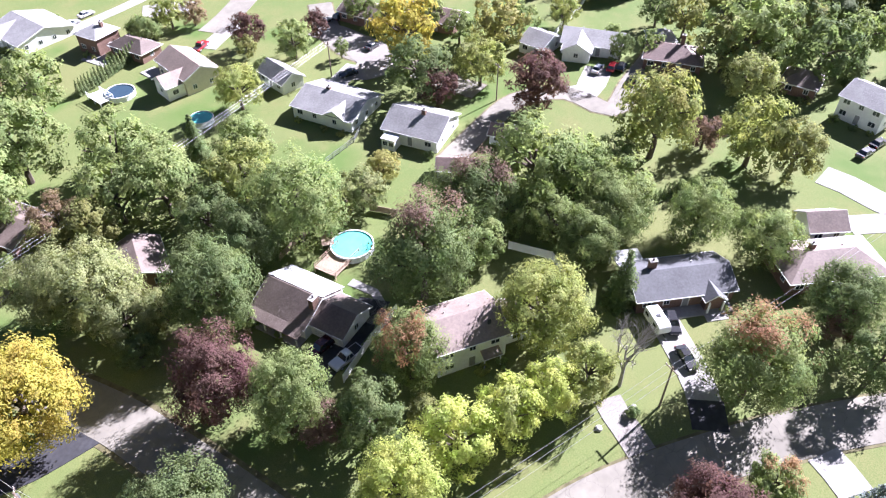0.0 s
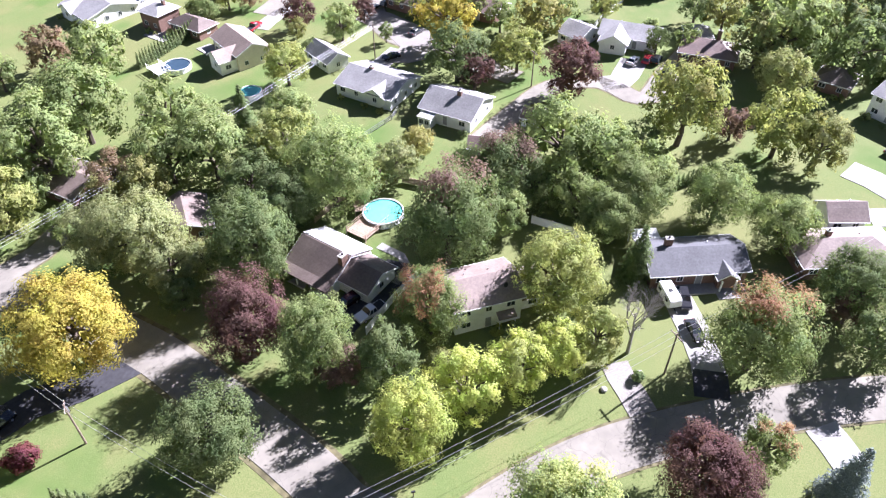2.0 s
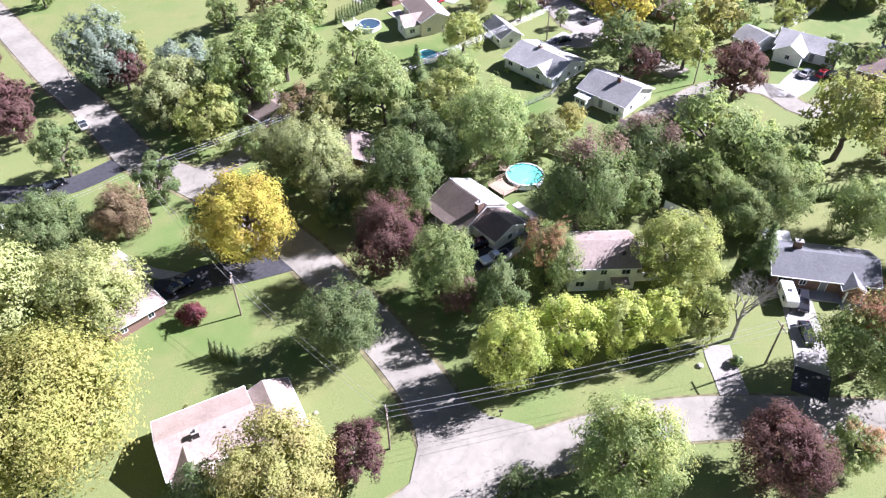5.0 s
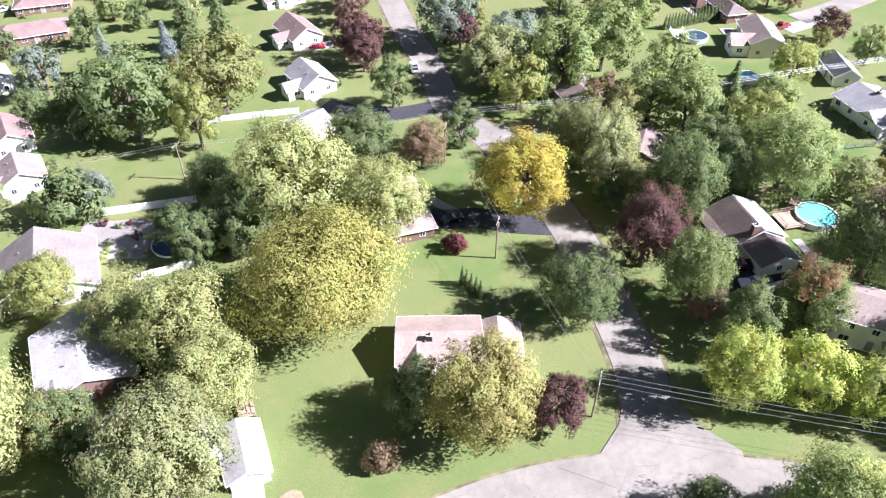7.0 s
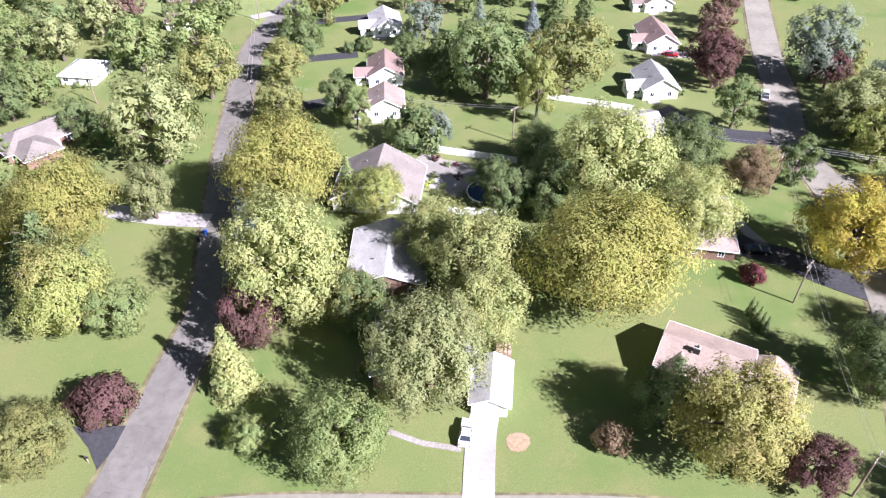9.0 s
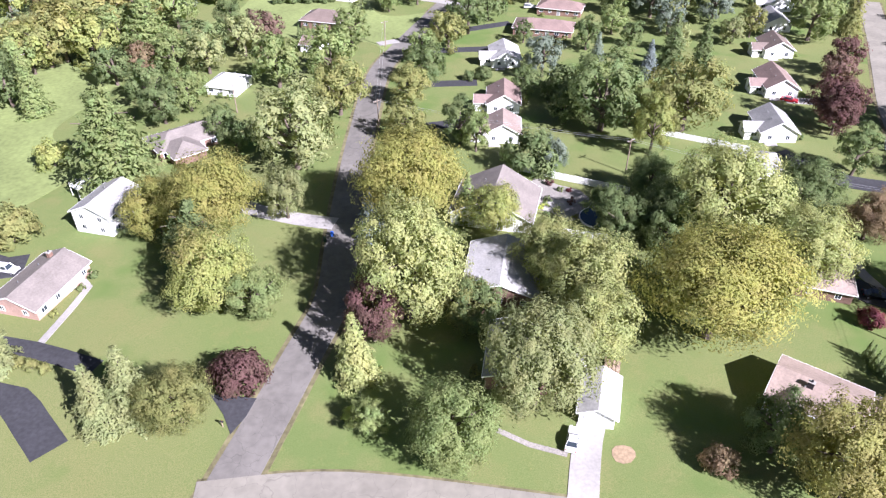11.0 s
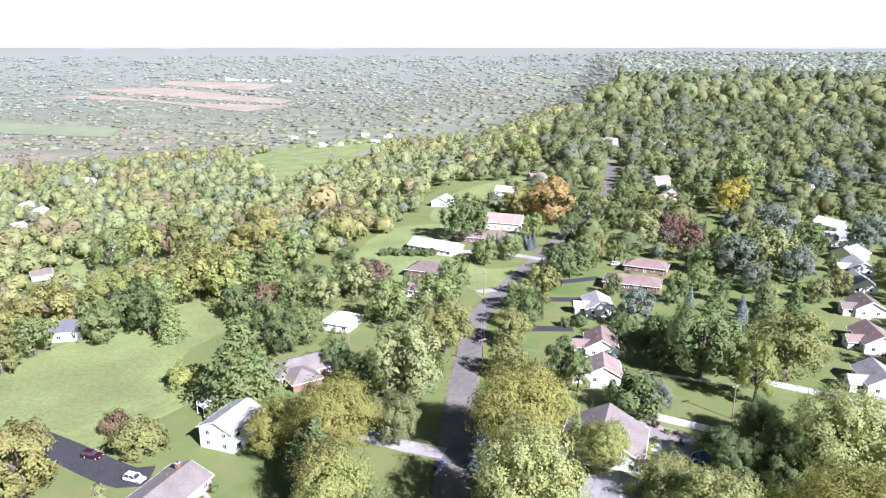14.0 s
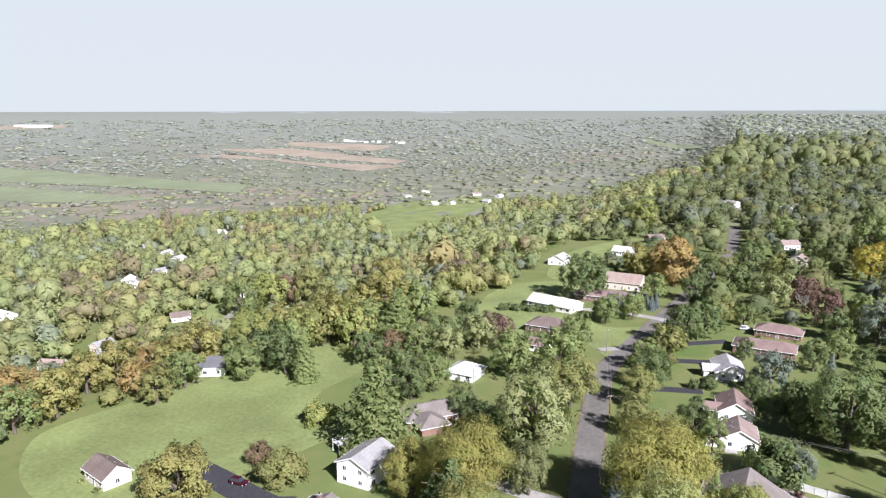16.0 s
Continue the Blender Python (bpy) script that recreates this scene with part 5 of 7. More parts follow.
tree("round", "yellow", -192.4, 108.6, 7.88, 1)
tree("round", "yellow", -200.5, 127.9, 7.31, 1)
tree("round", "green", -194.8, 96.7, 7.09, 1)
tree("spruce", "blue", -32.2, 96.6, 3.66, 1)
tree("arbor", "dark", 53.5, 66.1, 0.84, 1)
tree("arbor", "dark", 53.7, 65.1, 0.83, 1)
tree("arbor", "dark", 53.9, 63.9, 0.83, 1)
tree("arbor", "dark", 54.0, 62.7, 0.82, 1)
tree("arbor", "dark", 54.1, 61.6, 0.82, 1)
tree("arbor", "dark", 137.0, -9.4, 0.69, 1)
tree("arbor", "dark", 137.8, -10.3, 0.69, 1)
tree("arbor", "dark", 138.6, -11.2, 0.69, 1)
tree("arbor", "dark", 139.4, -12.1, 0.69, 1)
tree("arbor", "dark", 140.2, -13.0, 0.70, 1)
tree("arbor", "dark", 141.0, -13.9, 0.70, 1)
tree("arbor", "dark", 141.8, -14.9, 0.70, 1)
tree("arbor", "dark", 142.6, -15.8, 0.70, 1)
tree("arbor", "dark", 143.4, -16.7, 0.71, 1)
tree("arbor", "dark", 159.5, 119.9, 0.91, 1)
tree("arbor", "dark", 160.5, 119.6, 0.91, 1)
tree("arbor", "dark", 161.5, 119.4, 0.92, 1)
tree("arbor", "dark", 162.5, 119.2, 0.92, 1)
tree("arbor", "dark", 163.5, 118.9, 0.92, 1)
tree("arbor", "dark", 164.6, 118.7, 0.93, 1)
tree("arbor", "dark", 165.6, 118.5, 0.93, 1)
tree("arbor", "dark", 166.7, 118.2, 0.94, 1)
tree("arbor", "dark", 167.7, 118.0, 0.94, 1)
tree("arbor", "dark", 168.8, 117.7, 0.94, 1)
tree("arbor", "dark", 169.9, 117.5, 0.95, 1)
tree("arbor", "dark", 171.0, 117.3, 0.95, 1)
tree("arbor", "dark", 172.0, 117.0, 0.95, 1)
tree("arbor", "dark", 173.1, 116.8, 0.96, 1)
tree("arbor", "dark", 174.3, 116.5, 0.96, 1)
tree("arbor", "dark", 175.4, 116.2, 0.97, 1)
tree("arbor", "dark", 176.5, 116.0, 0.97, 1)
tree("arbor", "dark", 177.6, 115.7, 0.97, 1)
tree("arbor", "dark", 178.8, 115.5, 0.98, 1)
tree("arbor", "dark", 179.9, 115.2, 0.98, 1)
tree("spruce", "blue", -51.0, 280.2, 2.12, 1)
tree("spruce", "blue", -48.5, 276.7, 2.10, 1)
tree("spruce", "blue", -46.8, 280.3, 2.12, 1)
tree("spruce", "blue", -44.3, 276.8, 2.10, 1)
tree("spruce", "blue", -42.6, 280.5, 2.12, 1)
tree("spruce", "blue", -40.1, 276.9, 2.10, 1)
tree("spruce", "blue", -38.4, 280.6, 2.12, 1)
tree("spruce", "blue", -36.0, 277.0, 2.09, 1)
tree("spruce", "blue", -34.2, 280.7, 2.11, 1)
tree("spruce", "blue", -31.8, 277.1, 2.09, 1)
tree("spruce", "blue", -30.0, 280.8, 2.11, 1)
tree("shrub", "dark", -95.7, 261.9, 2.05, 1)
tree("shrub", "dark", -93.0, 263.7, 2.06, 1)
tree("shrub", "dark", -89.4, 262.1, 2.05, 1)
tree("shrub", "dark", -86.7, 263.9, 2.06, 1)
tree("shrub", "dark", -83.1, 262.3, 2.05, 1)
tree("shrub", "dark", -80.3, 264.1, 2.05, 1)
tree("shrub", "dark", -76.9, 262.5, 2.04, 1)
tree("shrub", "dark", -74.1, 264.3, 2.05, 1)
tree("arbor", "dark", -76.5, 219.4, 1.15, 1)
tree("arbor", "dark", -74.7, 218.8, 1.15, 1)
tree("arbor", "dark", -73.1, 219.5, 1.15, 1)
tree("arbor", "dark", -71.3, 219.0, 1.15, 1)
tree("arbor", "dark", -69.8, 219.7, 1.15, 1)
tree("arbor", "dark", -68.0, 219.1, 1.15, 1)
tree("arbor", "dark", -66.5, 219.8, 1.15, 1)
tree("arbor", "dark", -64.7, 219.3, 1.15, 1)
tree("arbor", "dark", -63.1, 220.0, 1.15, 1)
tree("shrub", "olive", -89.3, 58.1, 1.07, 1)
tree("shrub", "olive", -87.4, 58.1, 1.07, 1)
tree("shrub", "olive", -85.6, 57.6, 1.06, 1)
tree("shrub", "olive", -83.3, 57.1, 1.25, 1)
tree("shrub", "olive", -80.8, 56.7, 1.05, 1)
tree("round", "olive", -30.4, 142.0, 5.69, 1)
tree("round", "olive", -31.2, 163.9, 5.95, 1)
tree("round", "dark", -28.3, 178.3, 6.31, 1)
tree("round", "green", -30.9, 196.3, 5.66, 1)
tree("round", "olive", -23.6, 208.1, 6.67, 1)
tree("round", "dark", -17.5, 225.5, 8.30, 1)
tree("round", "dark", -11.0, 240.4, 7.83, 1)
tree("round", "olive", -4.6, 257.7, 6.44, 1)
tree("tall", "dark", -16.3, 140.7, 4.85, 1)
tree("tall", "green", -12.0, 136.4, 3.89, 1)
tree("round", "sage", 6.5, 185.7, 6.73, 1)
tree("round", "dark", 1.6, 172.2, 4.39, 1)
tree("shrub", "dark", 11.8, 169.4, 5.97, 1)
tree("spruce", "sage", 22.6, 186.8, 3.88, 1)
tree("spruce", "blue", 38.2, 186.2, 3.32, 1)
tree("spruce", "dark", 45.5, 190.5, 5.28, 1)
tree("spruce", "dark", 54.9, 191.1, 4.58, 1)
tree("round", "olive", 28.0, 152.7, 5.16, 1)
tree("round", "sage", 48.8, 243.8, 8.56, 1)
tree("round", "silver", 60.9, 246.0, 10.26, 1)
tree("round", "sage", 69.1, 238.0, 7.50, 1)
tree("round", "dark", 83.9, 272.2, 8.32, 1)
tree("round", "sage", 74.8, 290.3, 10.26, 1)
tree("round", "green", 50.3, 274.0, 6.61, 1)
tree("round", "brown", 35.0, 268.0, 7.92, 1)
tree("round", "silver", 17.7, 286.9, 8.92, 1)
tree("round", "brown", 31.4, 295.4, 7.59, 1)
tree("round", "sage", 110.7, 283.8, 8.99, 1)
tree("round", "sage", 51.5, 225.1, 5.64, 1)
tree("spruce", "dark", 46.3, 294.3, 3.27, 1)
tree("round", "olive", 27.1, 345.2, 8.09, 1)
tree("round", "dark", -9.9, 331.2, 9.59, 1)
tree("round", "dark", -13.8, 299.6, 6.78, 1)
tree("round", "green", -31.5, 298.9, 6.29, 1)
tree("shrub", "dark", -11.2, 184.2, 2.51, 1)
tree("shrub", "dark", -15.6, 183.1, 1.79, 1)
tree("round", "orange", -24.8, 343.1, 11.65, 1)
tree("round", "ochre", -40.9, 337.8, 8.71, 1)
tree("round", "dark", 87.8, 256.4, 3.54, 1)
tree("round", "dark", 109.5, 238.4, 8.17, 1)
tree("round", "sage", 131.6, 416.2, 9.88, 1)
tree("round", "dark", 4.9, 320.1, 7.11, 1)
tree("round", "dark", 15.5, 366.6, 9.16, 1)
tree("round", "green", 54.6, 412.4, 7.37, 1)
tree("round", "light", 152.7, -10.1, 8.09, 1.15, top="ochre")
tree("round", "light", 152.4, -28.6, 6.69, 1.15)
tree("round", "olive", 148.8, -35.9, 5.50, 1.15)
tree("round", "dark", 192.0, -4.6, 2.98, 1.2)
tree("round", "rust", 197.5, 107.9, 3.63, 1)
tree("shrub", "green", 188.3, 117.4, 4.13, 1)
tree("round", "olive", 182.0, 86.9, 3.09, 1)
tree("round", "olive", 189.4, -27.5, 6.75, 1)
tree("round", "olive", 205.7, -20.2, 5.62, 1)
tree("round", "dark", 209.8, -13.7, 4.90, 1)
tree("round", "olive", 205.4, -47.3, 6.03, 1)
tree("spruce", "dark", 187.8, -56.3, 3.29, 1)
tree("round", "silver", 97.6, 121.3, 6.54, 1)
tree("round", "sage", 112.9, 129.6, 7.28, 1)
tree("round", "olive", 112.2, 148.3, 5.28, 1)
tree("pine", "dark", -67.7, 86.8, 5.21, 1.1)
tree("round", "dark", 100.4, -38.2, 4.87, 1.1)
tree("round", "brown", 108.6, -35.8, 3.71, 1)
LAWNS = (((-118.3, 228.1), (-109.0, 253.0), (-109.5, 293.4), (-98.1, 320.4), (-70.9, 320.7), (-53.4, 249.3), (-25.3, 253.0), (-33.5, 231.7), (-43.2, 207.4), (-56.0, 217.7), (-109.6, 223.7)), ((-91.5, 350.5), (-86.1, 425.7), (-48.4, 490.4), (-37.2, 472.6), (-65.1, 406.6), (-79.4, 336.6)), ((-158.7, 70.8), (-186.9, 96.0), (-179.0, 125.6), (-164.8, 158.3), (-157.3, 183.5), (-144.1, 204.7), (-123.2, 179.8), (-126.8, 144.9), (-108.6, 124.2), (-120.3, 93.6), (-128.8, 80.0)), ((-330.7, 330.9), (-340.6, 407.2), (-306.5, 433.6), (-275.4, 380.7), (-267.5, 335.3), (-288.3, 310.7)), ((-445.2, 848.1), (-440.1, 1033.9), (-301.2, 1078.9), (-262.8, 836.0), (-306.8, 764.9), (-305.5, 654.4)))
FIELDS = (("green", ((-2097.4, 1556.2), (-1370.4, 1378.7), (-928.0, 1306.7), (-851.4, 1161.9), (-1190.7, 1187.0), (-1629.1, 1191.0))), ("green", ((-1554.9, 1133.1), (-942.6, 1042.0), (-1025.0, 943.2), (-1282.8, 920.8))), ("tan", ((-1679.7, 2054.2), (-1294.4, 1987.2), (-834.7, 1697.4), (-780.5, 1902.1), (-1096.1, 1927.9), (-1622.9, 2206.0))), ("tan", ((-1838.8, 2434.6), (-1549.6, 2570.3), (-855.8, 2095.6), (-839.4, 1949.6), (-1195.6, 2111.4))), ("tan", ((-1732.2, 2885.0), (-1207.8, 2850.5), (-1170.4, 2524.4), (-1685.8, 2707.9))), ("green", ((-184.3, 3361.5), (112.4, 2249.0), (99.8, 2026.8), (-169.5, 3070.7))), ("tan", ((-3323.2, 2706.2), (-3141.2, 2956.9), (-3071.8, 2881.5), (-3229.3, 2626.3))))
NORTH_EAST = ((216.0, 8.0), (232.0, 34.0), (262.0, 40.0), (250.0, -29.0), (214.0, -28.0), (209.1, -31.4), (207.4, -49.5), (202.8, -59.1), (192.6, -73.9), (206.4, -98.1), (256.3, -116.9), (245.6, -29.9))
h = house("white garage with brown roof", 133.8, -38.5, -76, 6.4, 5.4, 2.8, 1.9, "roof_tan", "white")
h = house("white ranch house with grey shingle roof", 161.4, 57.6, -107, 15.2, 12.4, 2.7, 2.0, "roof_grey", "white")
block(h, 6.0, 5.6, 2.6, 1.6, "roof_pale", "white", pose(3.4, -3.4, 0, 0, 0, 90), skip="r")
chimney(h, -2.0, 0.3, 2.6, 5.4)
h = house("white house with grey roof and small porch", 155.3, 37.3, -104, 12.3, 11.3, 2.9, 2.4, "roof_grey", "white")
part("porch", boxes((-5.2, -8.4, -0.4, -2.2, -5.66, 2.25)), M["white"], h)
part("porch_roof", boxes((-5.4, -8.6, 2.26, -2.0, -6.1, 2.4)), M["roof_white"], h)
for u in (-4.4, -3.0):
    window(h, pose(u, -8.4, 0.7), 1.1, 1.2)
chimney(h, 1.0, -0.6, 3.5, 6.2)
h = house("garage with brown-red shingle roof", 141.9, 27.7, -85, 7.1, 4.3, 2.4, 1.3, "roof_red", "white")
h = house("outbuilding with brown-red shingle roof", 154.6, 18.8, -100, 6.6, 4.3, 2.4, 1.3, "roof_red", "white")
h = house("small white gabled house with grey roof", 171.4, 74.2, -126, 9.6, 5.9, 2.7, 1.8, "roof_grey", "white")
h = house("cream house with salmon shingle roof", 170.5, 97.1, -127, 13.8, 8.6, 4.0, 2.0, "roof_salmon", "cream")
block(h, 8.0, 6.0, 3.2, 1.7, "roof_salmon", "white", pose(3.0, -4.6, 0, 0, 0, 90), skip="r")
block(h, 5.0, 5.6, 2.5, 1.2, "roof_salmon", "cream", pose(-8.0, 0.5, 0), skip="r")
h = house("brick house with brown hipped roof", 180.6, 116.2, -109, 11.2, 6.3, 2.7, 1.6, "roof_brown", "brick", hip=True)
h = house("brick house block with pale hipped roof", 182.8, 127.3, -108, 7.1, 7.3, 4.6, 1.6, "roof_pale", "brick", hip=True)
chimney(h, 1.5, 0.8, 3.0, 7.0)
h = house("long white house with grey roof", 186.0, 148.8, -118, 15.3, 15.4, 2.7, 2.2, "roof_grey", "white")
block(h, 7.0, 6.5, 2.7, 1.8, "roof_grey", "white", pose(-3.0, -4.8, 0, 0, 0, 90), skip="r")
h = house("white house with pale grey roof", 197.6, 2.0, -97, 14.2, 8.6, 2.7, 2.0, "roof_pale", "white")
block(h, 7.0, 6.5, 2.7, 1.8, "roof_grey", "white", pose(-3.0, -4.8, 0, 0, 0, 90), skip="r")
h = house("brick house with red-brown hipped roof", 192.2, -17.0, -98, 13.0, 9.3, 2.7, 2.0, "roof_red", "brick", hip=True)
chimney(h, 1.5, 0.8, 3.0, 7.0)
h = house("small white garage with pyramid roof", 200.8, -14.4, -80, 5.9, 5.6, 2.7, 1.6, "roof_grey", "white", hip=True)
h = house("brick house with brown hipped roof", 183.7, -44.6, -115, 7.5, 7.6, 2.7, 2.0, "roof_brown", "brick", hip=True)
h = house("two-storey white house with grey roof", 173.4, -56.2, -132, 9.4, 9.5, 5.0, 2.0, "roof_grey", "white", storeys=2)
h = house("white house with grey shingle roof", 195.6, 14.8, -121, 6.5, 8.7, 2.7, 1.8, "roof_grey", "white")
h = house("low brick house with brown shingle roof beside a grey street", 206.2, 61.1, -112, 15.0, 8.6, 2.7, 1.9, "roof_brown", "brick")
h = house("low house with reddish brown roof behind gold trees", 206.2, 43.1, -106, 14.0, 8.6, 2.7, 1.9, "roof_red", "brick")
h = house("white house with dark grey roof", 63.4, 148.8, 90, 11.0, 8.8, 3.0, 2.6, "roof_grey", "white")
block(h, 4.6, 4.6, 2.5, 1.3, "roof_grey", "white", pose(-1.6, 5.6, 0, 0, 0, 90), skip="f")
part("porch_floor", boxes((-7.5, 0.4, -0.5, -5.52, 3.4, 0.2)), M["concrete"], h)
h = house("white house with red-brown roof", 72.9, 177.6, 90, 13.0, 8.8, 3.0, 2.6, "roof_red", "white")
block(h, 4.6, 4.6, 2.5, 1.3, "roof_red", "white", pose(-1.6, 5.6, 0, 0, 0, 90), skip="f")
part("porch_floor", boxes((-8.5, 0.4, -0.5, -6.52, 3.4, 0.2)), M["concrete"], h)
h = house("white house with brown roof", 81.8, 207.2, 90, 10.0, 8.8, 3.0, 2.4, "roof_brown", "white")
block(h, 4.6, 4.6, 2.5, 1.3, "roof_brown", "white", pose(-1.6, 5.6, 0, 0, 0, 90), skip="f")
part("porch_floor", boxes((-7.0, 0.4, -0.5, -5.02, 3.4, 0.2)), M["concrete"], h)
h = house("white house with grey roof", 89.1, 233.5, 90, 12.0, 8.8, 3.0, 2.4, "roof_grey", "white")
block(h, 4.6, 4.6, 2.5, 1.3, "roof_grey", "white", pose(-1.6, 5.6, 0, 0, 0, 90), skip="f")
part("porch_floor", boxes((-8.0, 0.4, -0.5, -6.02, 3.4, 0.2)), M["concrete"], h)
h = house("white house with pale roof", 97.0, 255.9, 90, 11.0, 8.8, 3.0, 2.4, "roof_pale", "white")
block(h, 4.6, 4.6, 2.5, 1.3, "roof_pale", "white", pose(-1.6, 5.6, 0, 0, 0, 90), skip="f")
part("porch_floor", boxes((-7.5, 0.4, -0.5, -5.52, 3.4, 0.2)), M["concrete"], h)
h = house("white house with red-brown roof", -5.2, 164.4, 90, 11.0, 8.8, 3.0, 2.6, "roof_red", "white")
block(h, 4.6, 4.6, 2.5, 1.3, "roof_red", "white", pose(-1.6, 5.6, 0, 0, 0, 90), skip="f")
part("porch_floor", boxes((-7.5, 0.4, -0.5, -5.52, 3.4, 0.2)), M["concrete"], h)
h = house("house with tan roof and white walls", -5.5, 145.4, 90, 9.0, 8.8, 3.0, 2.4, "roof_tan", "white")
block(h, 4.6, 4.6, 2.5, 1.3, "roof_tan", "white", pose(-1.6, 5.6, 0, 0, 0, 90), skip="f")
part("porch_floor", boxes((-6.5, 0.4, -0.5, -4.52, 3.4, 0.2)), M["concrete"], h)
h = house("low house with white sunlit roof", -4.8, 199.1, 95, 12.0, 8.8, 2.8, 2.2, "roof_pale", "white")
block(h, 4.6, 4.6, 2.5, 1.3, "roof_pale", "white", pose(-1.6, 5.6, 0, 0, 0, 90), skip="f")
part("porch_floor", boxes((-8.0, 0.4, -0.5, -6.02, 3.4, 0.2)), M["concrete"], h)
house("long low house with red-brown roof", 9.1, 227.4, -10, 20.2, 10.0, 2.6, 2.0, "roof_red", "brick", hip=True)
house("low house with brown roof", 16.5, 250.0, -14, 16.3, 9.0, 2.6, 2.0, "roof_red", "brick", hip=True)
house("brick house with brown hipped roof", -70.3, 235.2, -11, 15.1, 11.0, 3.0, 2.6, "roof_brown", "brick", hip=True)
house("white house with broad pale roof", -73.9, 271.8, -21, 22.3, 11.0, 2.8, 2.4, "roof_white", "white")
house("long low house with red-brown roof", -54.1, 292.0, -5, 25.9, 10.0, 2.8, 2.2, "roof_red", "brick", hip=True)
house("cream gabled house with tan roof", -46.5, 320.6, -10, 17.8, 12.0, 4.0, 3.4, "roof_salmon", "cream", storeys=1)
house("small white-walled house with red roof", -68.9, 209.4, -12, 7.1, 7.0, 2.6, 1.6, "roof_red", "white")
h = house("low house with pale tan hipped roof", -86.5, 138.7, 43, 18.8, 10.0, 2.7, 2.2, "roof_taupe", "brick", hip=True)
block(h, 9.5, 8.0, 2.7, 1.9, "roof_taupe", "brick", pose(-3.6, -5.6, 0, 0, 0, 90), hip=True, fit=False)
house("two-storey white house with grey roof", -90.3, 102.3, 78, 11.5, 9.0, 5.2, 2.0, "roof_grey", "white", storeys=2)
house("pink brick house with tan roof", -92.1, 77.1, 79, 14.6, 10.0, 2.7, 2.0, "roof_taupe", "pinkbrick", stack=(5, 1))
house("low house with broad pale roof beside a blacktop drive", -98.9, 54.6, 74, 10.0, 7.5, 2.7, 2.0, "roof_pale", "cream")
house("small house with brown roof and cream walls", -149.2, 82.8, -21, 9.7, 6.8, 3.0, 2.2, "roof_brown", "cream")
house("white house with pale pyramid roof", -87.3, 174.6, -11, 9.7, 10.0, 2.7, 2.4, "roof_white", "white", hip=True)
h = house("brown-roofed white house with front porch, brick chimney and garage wing", 102.6, 47.5, -110, 9.9, 9.0, 2.8, 2.3, "roof_brown", "white", skip="r")
part("porch_roof", prism(bmesh.new(), [(-5.2, -6.6, 2.1), (-5.2, -4.7, 2.72), (-5.2, -4.7, 2.88), (-5.2, -6.6, 2.26)], (10.4, 0, 0)), M["roof_brown"], h)
part("porch_floor", boxes((-5.0, -6.5, -0.5, 5.0, -4.51, 0.22)), M["concrete"], h)
for u in (-4.7, -1.6, 1.6, 4.7):
    part("porch_post", boxes((u - 0.1, -6.4, 0.22, u + 0.1, -6.2, 2.24)), M["paint"], h)
chimney(h, 4.7, -1.2, 0, 6.3, 0.9, 1.4)
block(h, 6.2, 7.2, 2.6, 1.6, "roof_brown", "white", pose(8.0, 0.6, 0), skip="l")
door(h, pose(8.0, -3.0, 0.05), 4.4, 2.2, "paint", "garage_door")
# white slab from the ridge down over the back slope
part("patio_roof", prism(bmesh.new(), [(-5.5, 0.3, 5.32), (-5.5, 5.8, 2.75), (-5.5, 5.8, 2.85), (-5.5, 0.3, 5.4)], (10.8, 0, 0)), M["roof_white"], h, "white rear roof slab")
for u in (-4.8, -1.6, 1.8, 5.0):
    part("patio_post", boxes((u - 0.06, 5.3, -0.4, u + 0.06, 5.42, 2.9)), M["paint"], h)
h = house("two-storey white house with tan shingle roof and dark windows", 99.2, 20.3, -58, 11.0, 8.6, 5.3, 1.9, "roof_tan", "white", storeys=2)
block(h, 6.0, 6.5, 2.7, 1.6, "roof_tan", "white", pose(8.2, 0.6, 0), skip="l")
part("entry_roof", prism(bmesh.new(), [(1.2, -5.9, 2.55), (1.2, -4.4, 2.9), (1.2, -4.4, 3.05), (1.2, -5.9, 2.7)], (3.0, 0, 0)), M["roof_tan"], h)
for u in (1.4, 4.0):
    part("entry_post", boxes((u - 0.08, -5.75, -0.2, u + 0.08, -5.59, 2.58)), M["paint"], h)
d = part("satellite_dish", tube(bmesh.new(), (3.2, -2.5, 6.75), (3.3, -2.75, 6.85), 0.1, 0.42, 14), M["dark"], h)
part("dish_arm", tube(bmesh.new(), (3.2, -2.4, 6.0), (3.2, -2.5, 6.76), 0.04, 0.03, 6), M["metal"], d)
h = house("low brick house with dark grey shingle roof and gabled porch", 116.3, -12.6, -71, 16.2, 8.5, 2.7, 1.8, "roof_dark", "brick")
block(h, 4.4, 2.8, 2.5, 0.95, "roof_dark", "brick", pose(4.2, -3.4, 0, 0, 0, 90), fit=False)
for u in (3.0, 5.4):
    part("porch_post", boxes((u - 0.12, -6.4, -0.2, u + 0.12, -6.16, 2.4)), M["paint"], h)
part("porch_step", boxes((2.4, -8.0, -0.4, 6.0, -6.61, 0.1)), M["concrete"], h)
part("porch_floor", boxes((-6, -6.6, -0.4, 7.5, -4.25, 0.14)), M["concrete"], h)
chimney(h, -4.2, 1.0, 2.5, 5.9, 1.2, 0.8)
part("patio_roof", boxes((-8.6, 4.3, 2.5, -3.8, 7.6, 2.62)), M["roof_white"], h)
for u in (-8.4, -4.0):
    part("patio_post", boxes((u - 0.06, 7.4, -0.4, u + 0.06, 7.52, 2.5)), M["paint"], h)
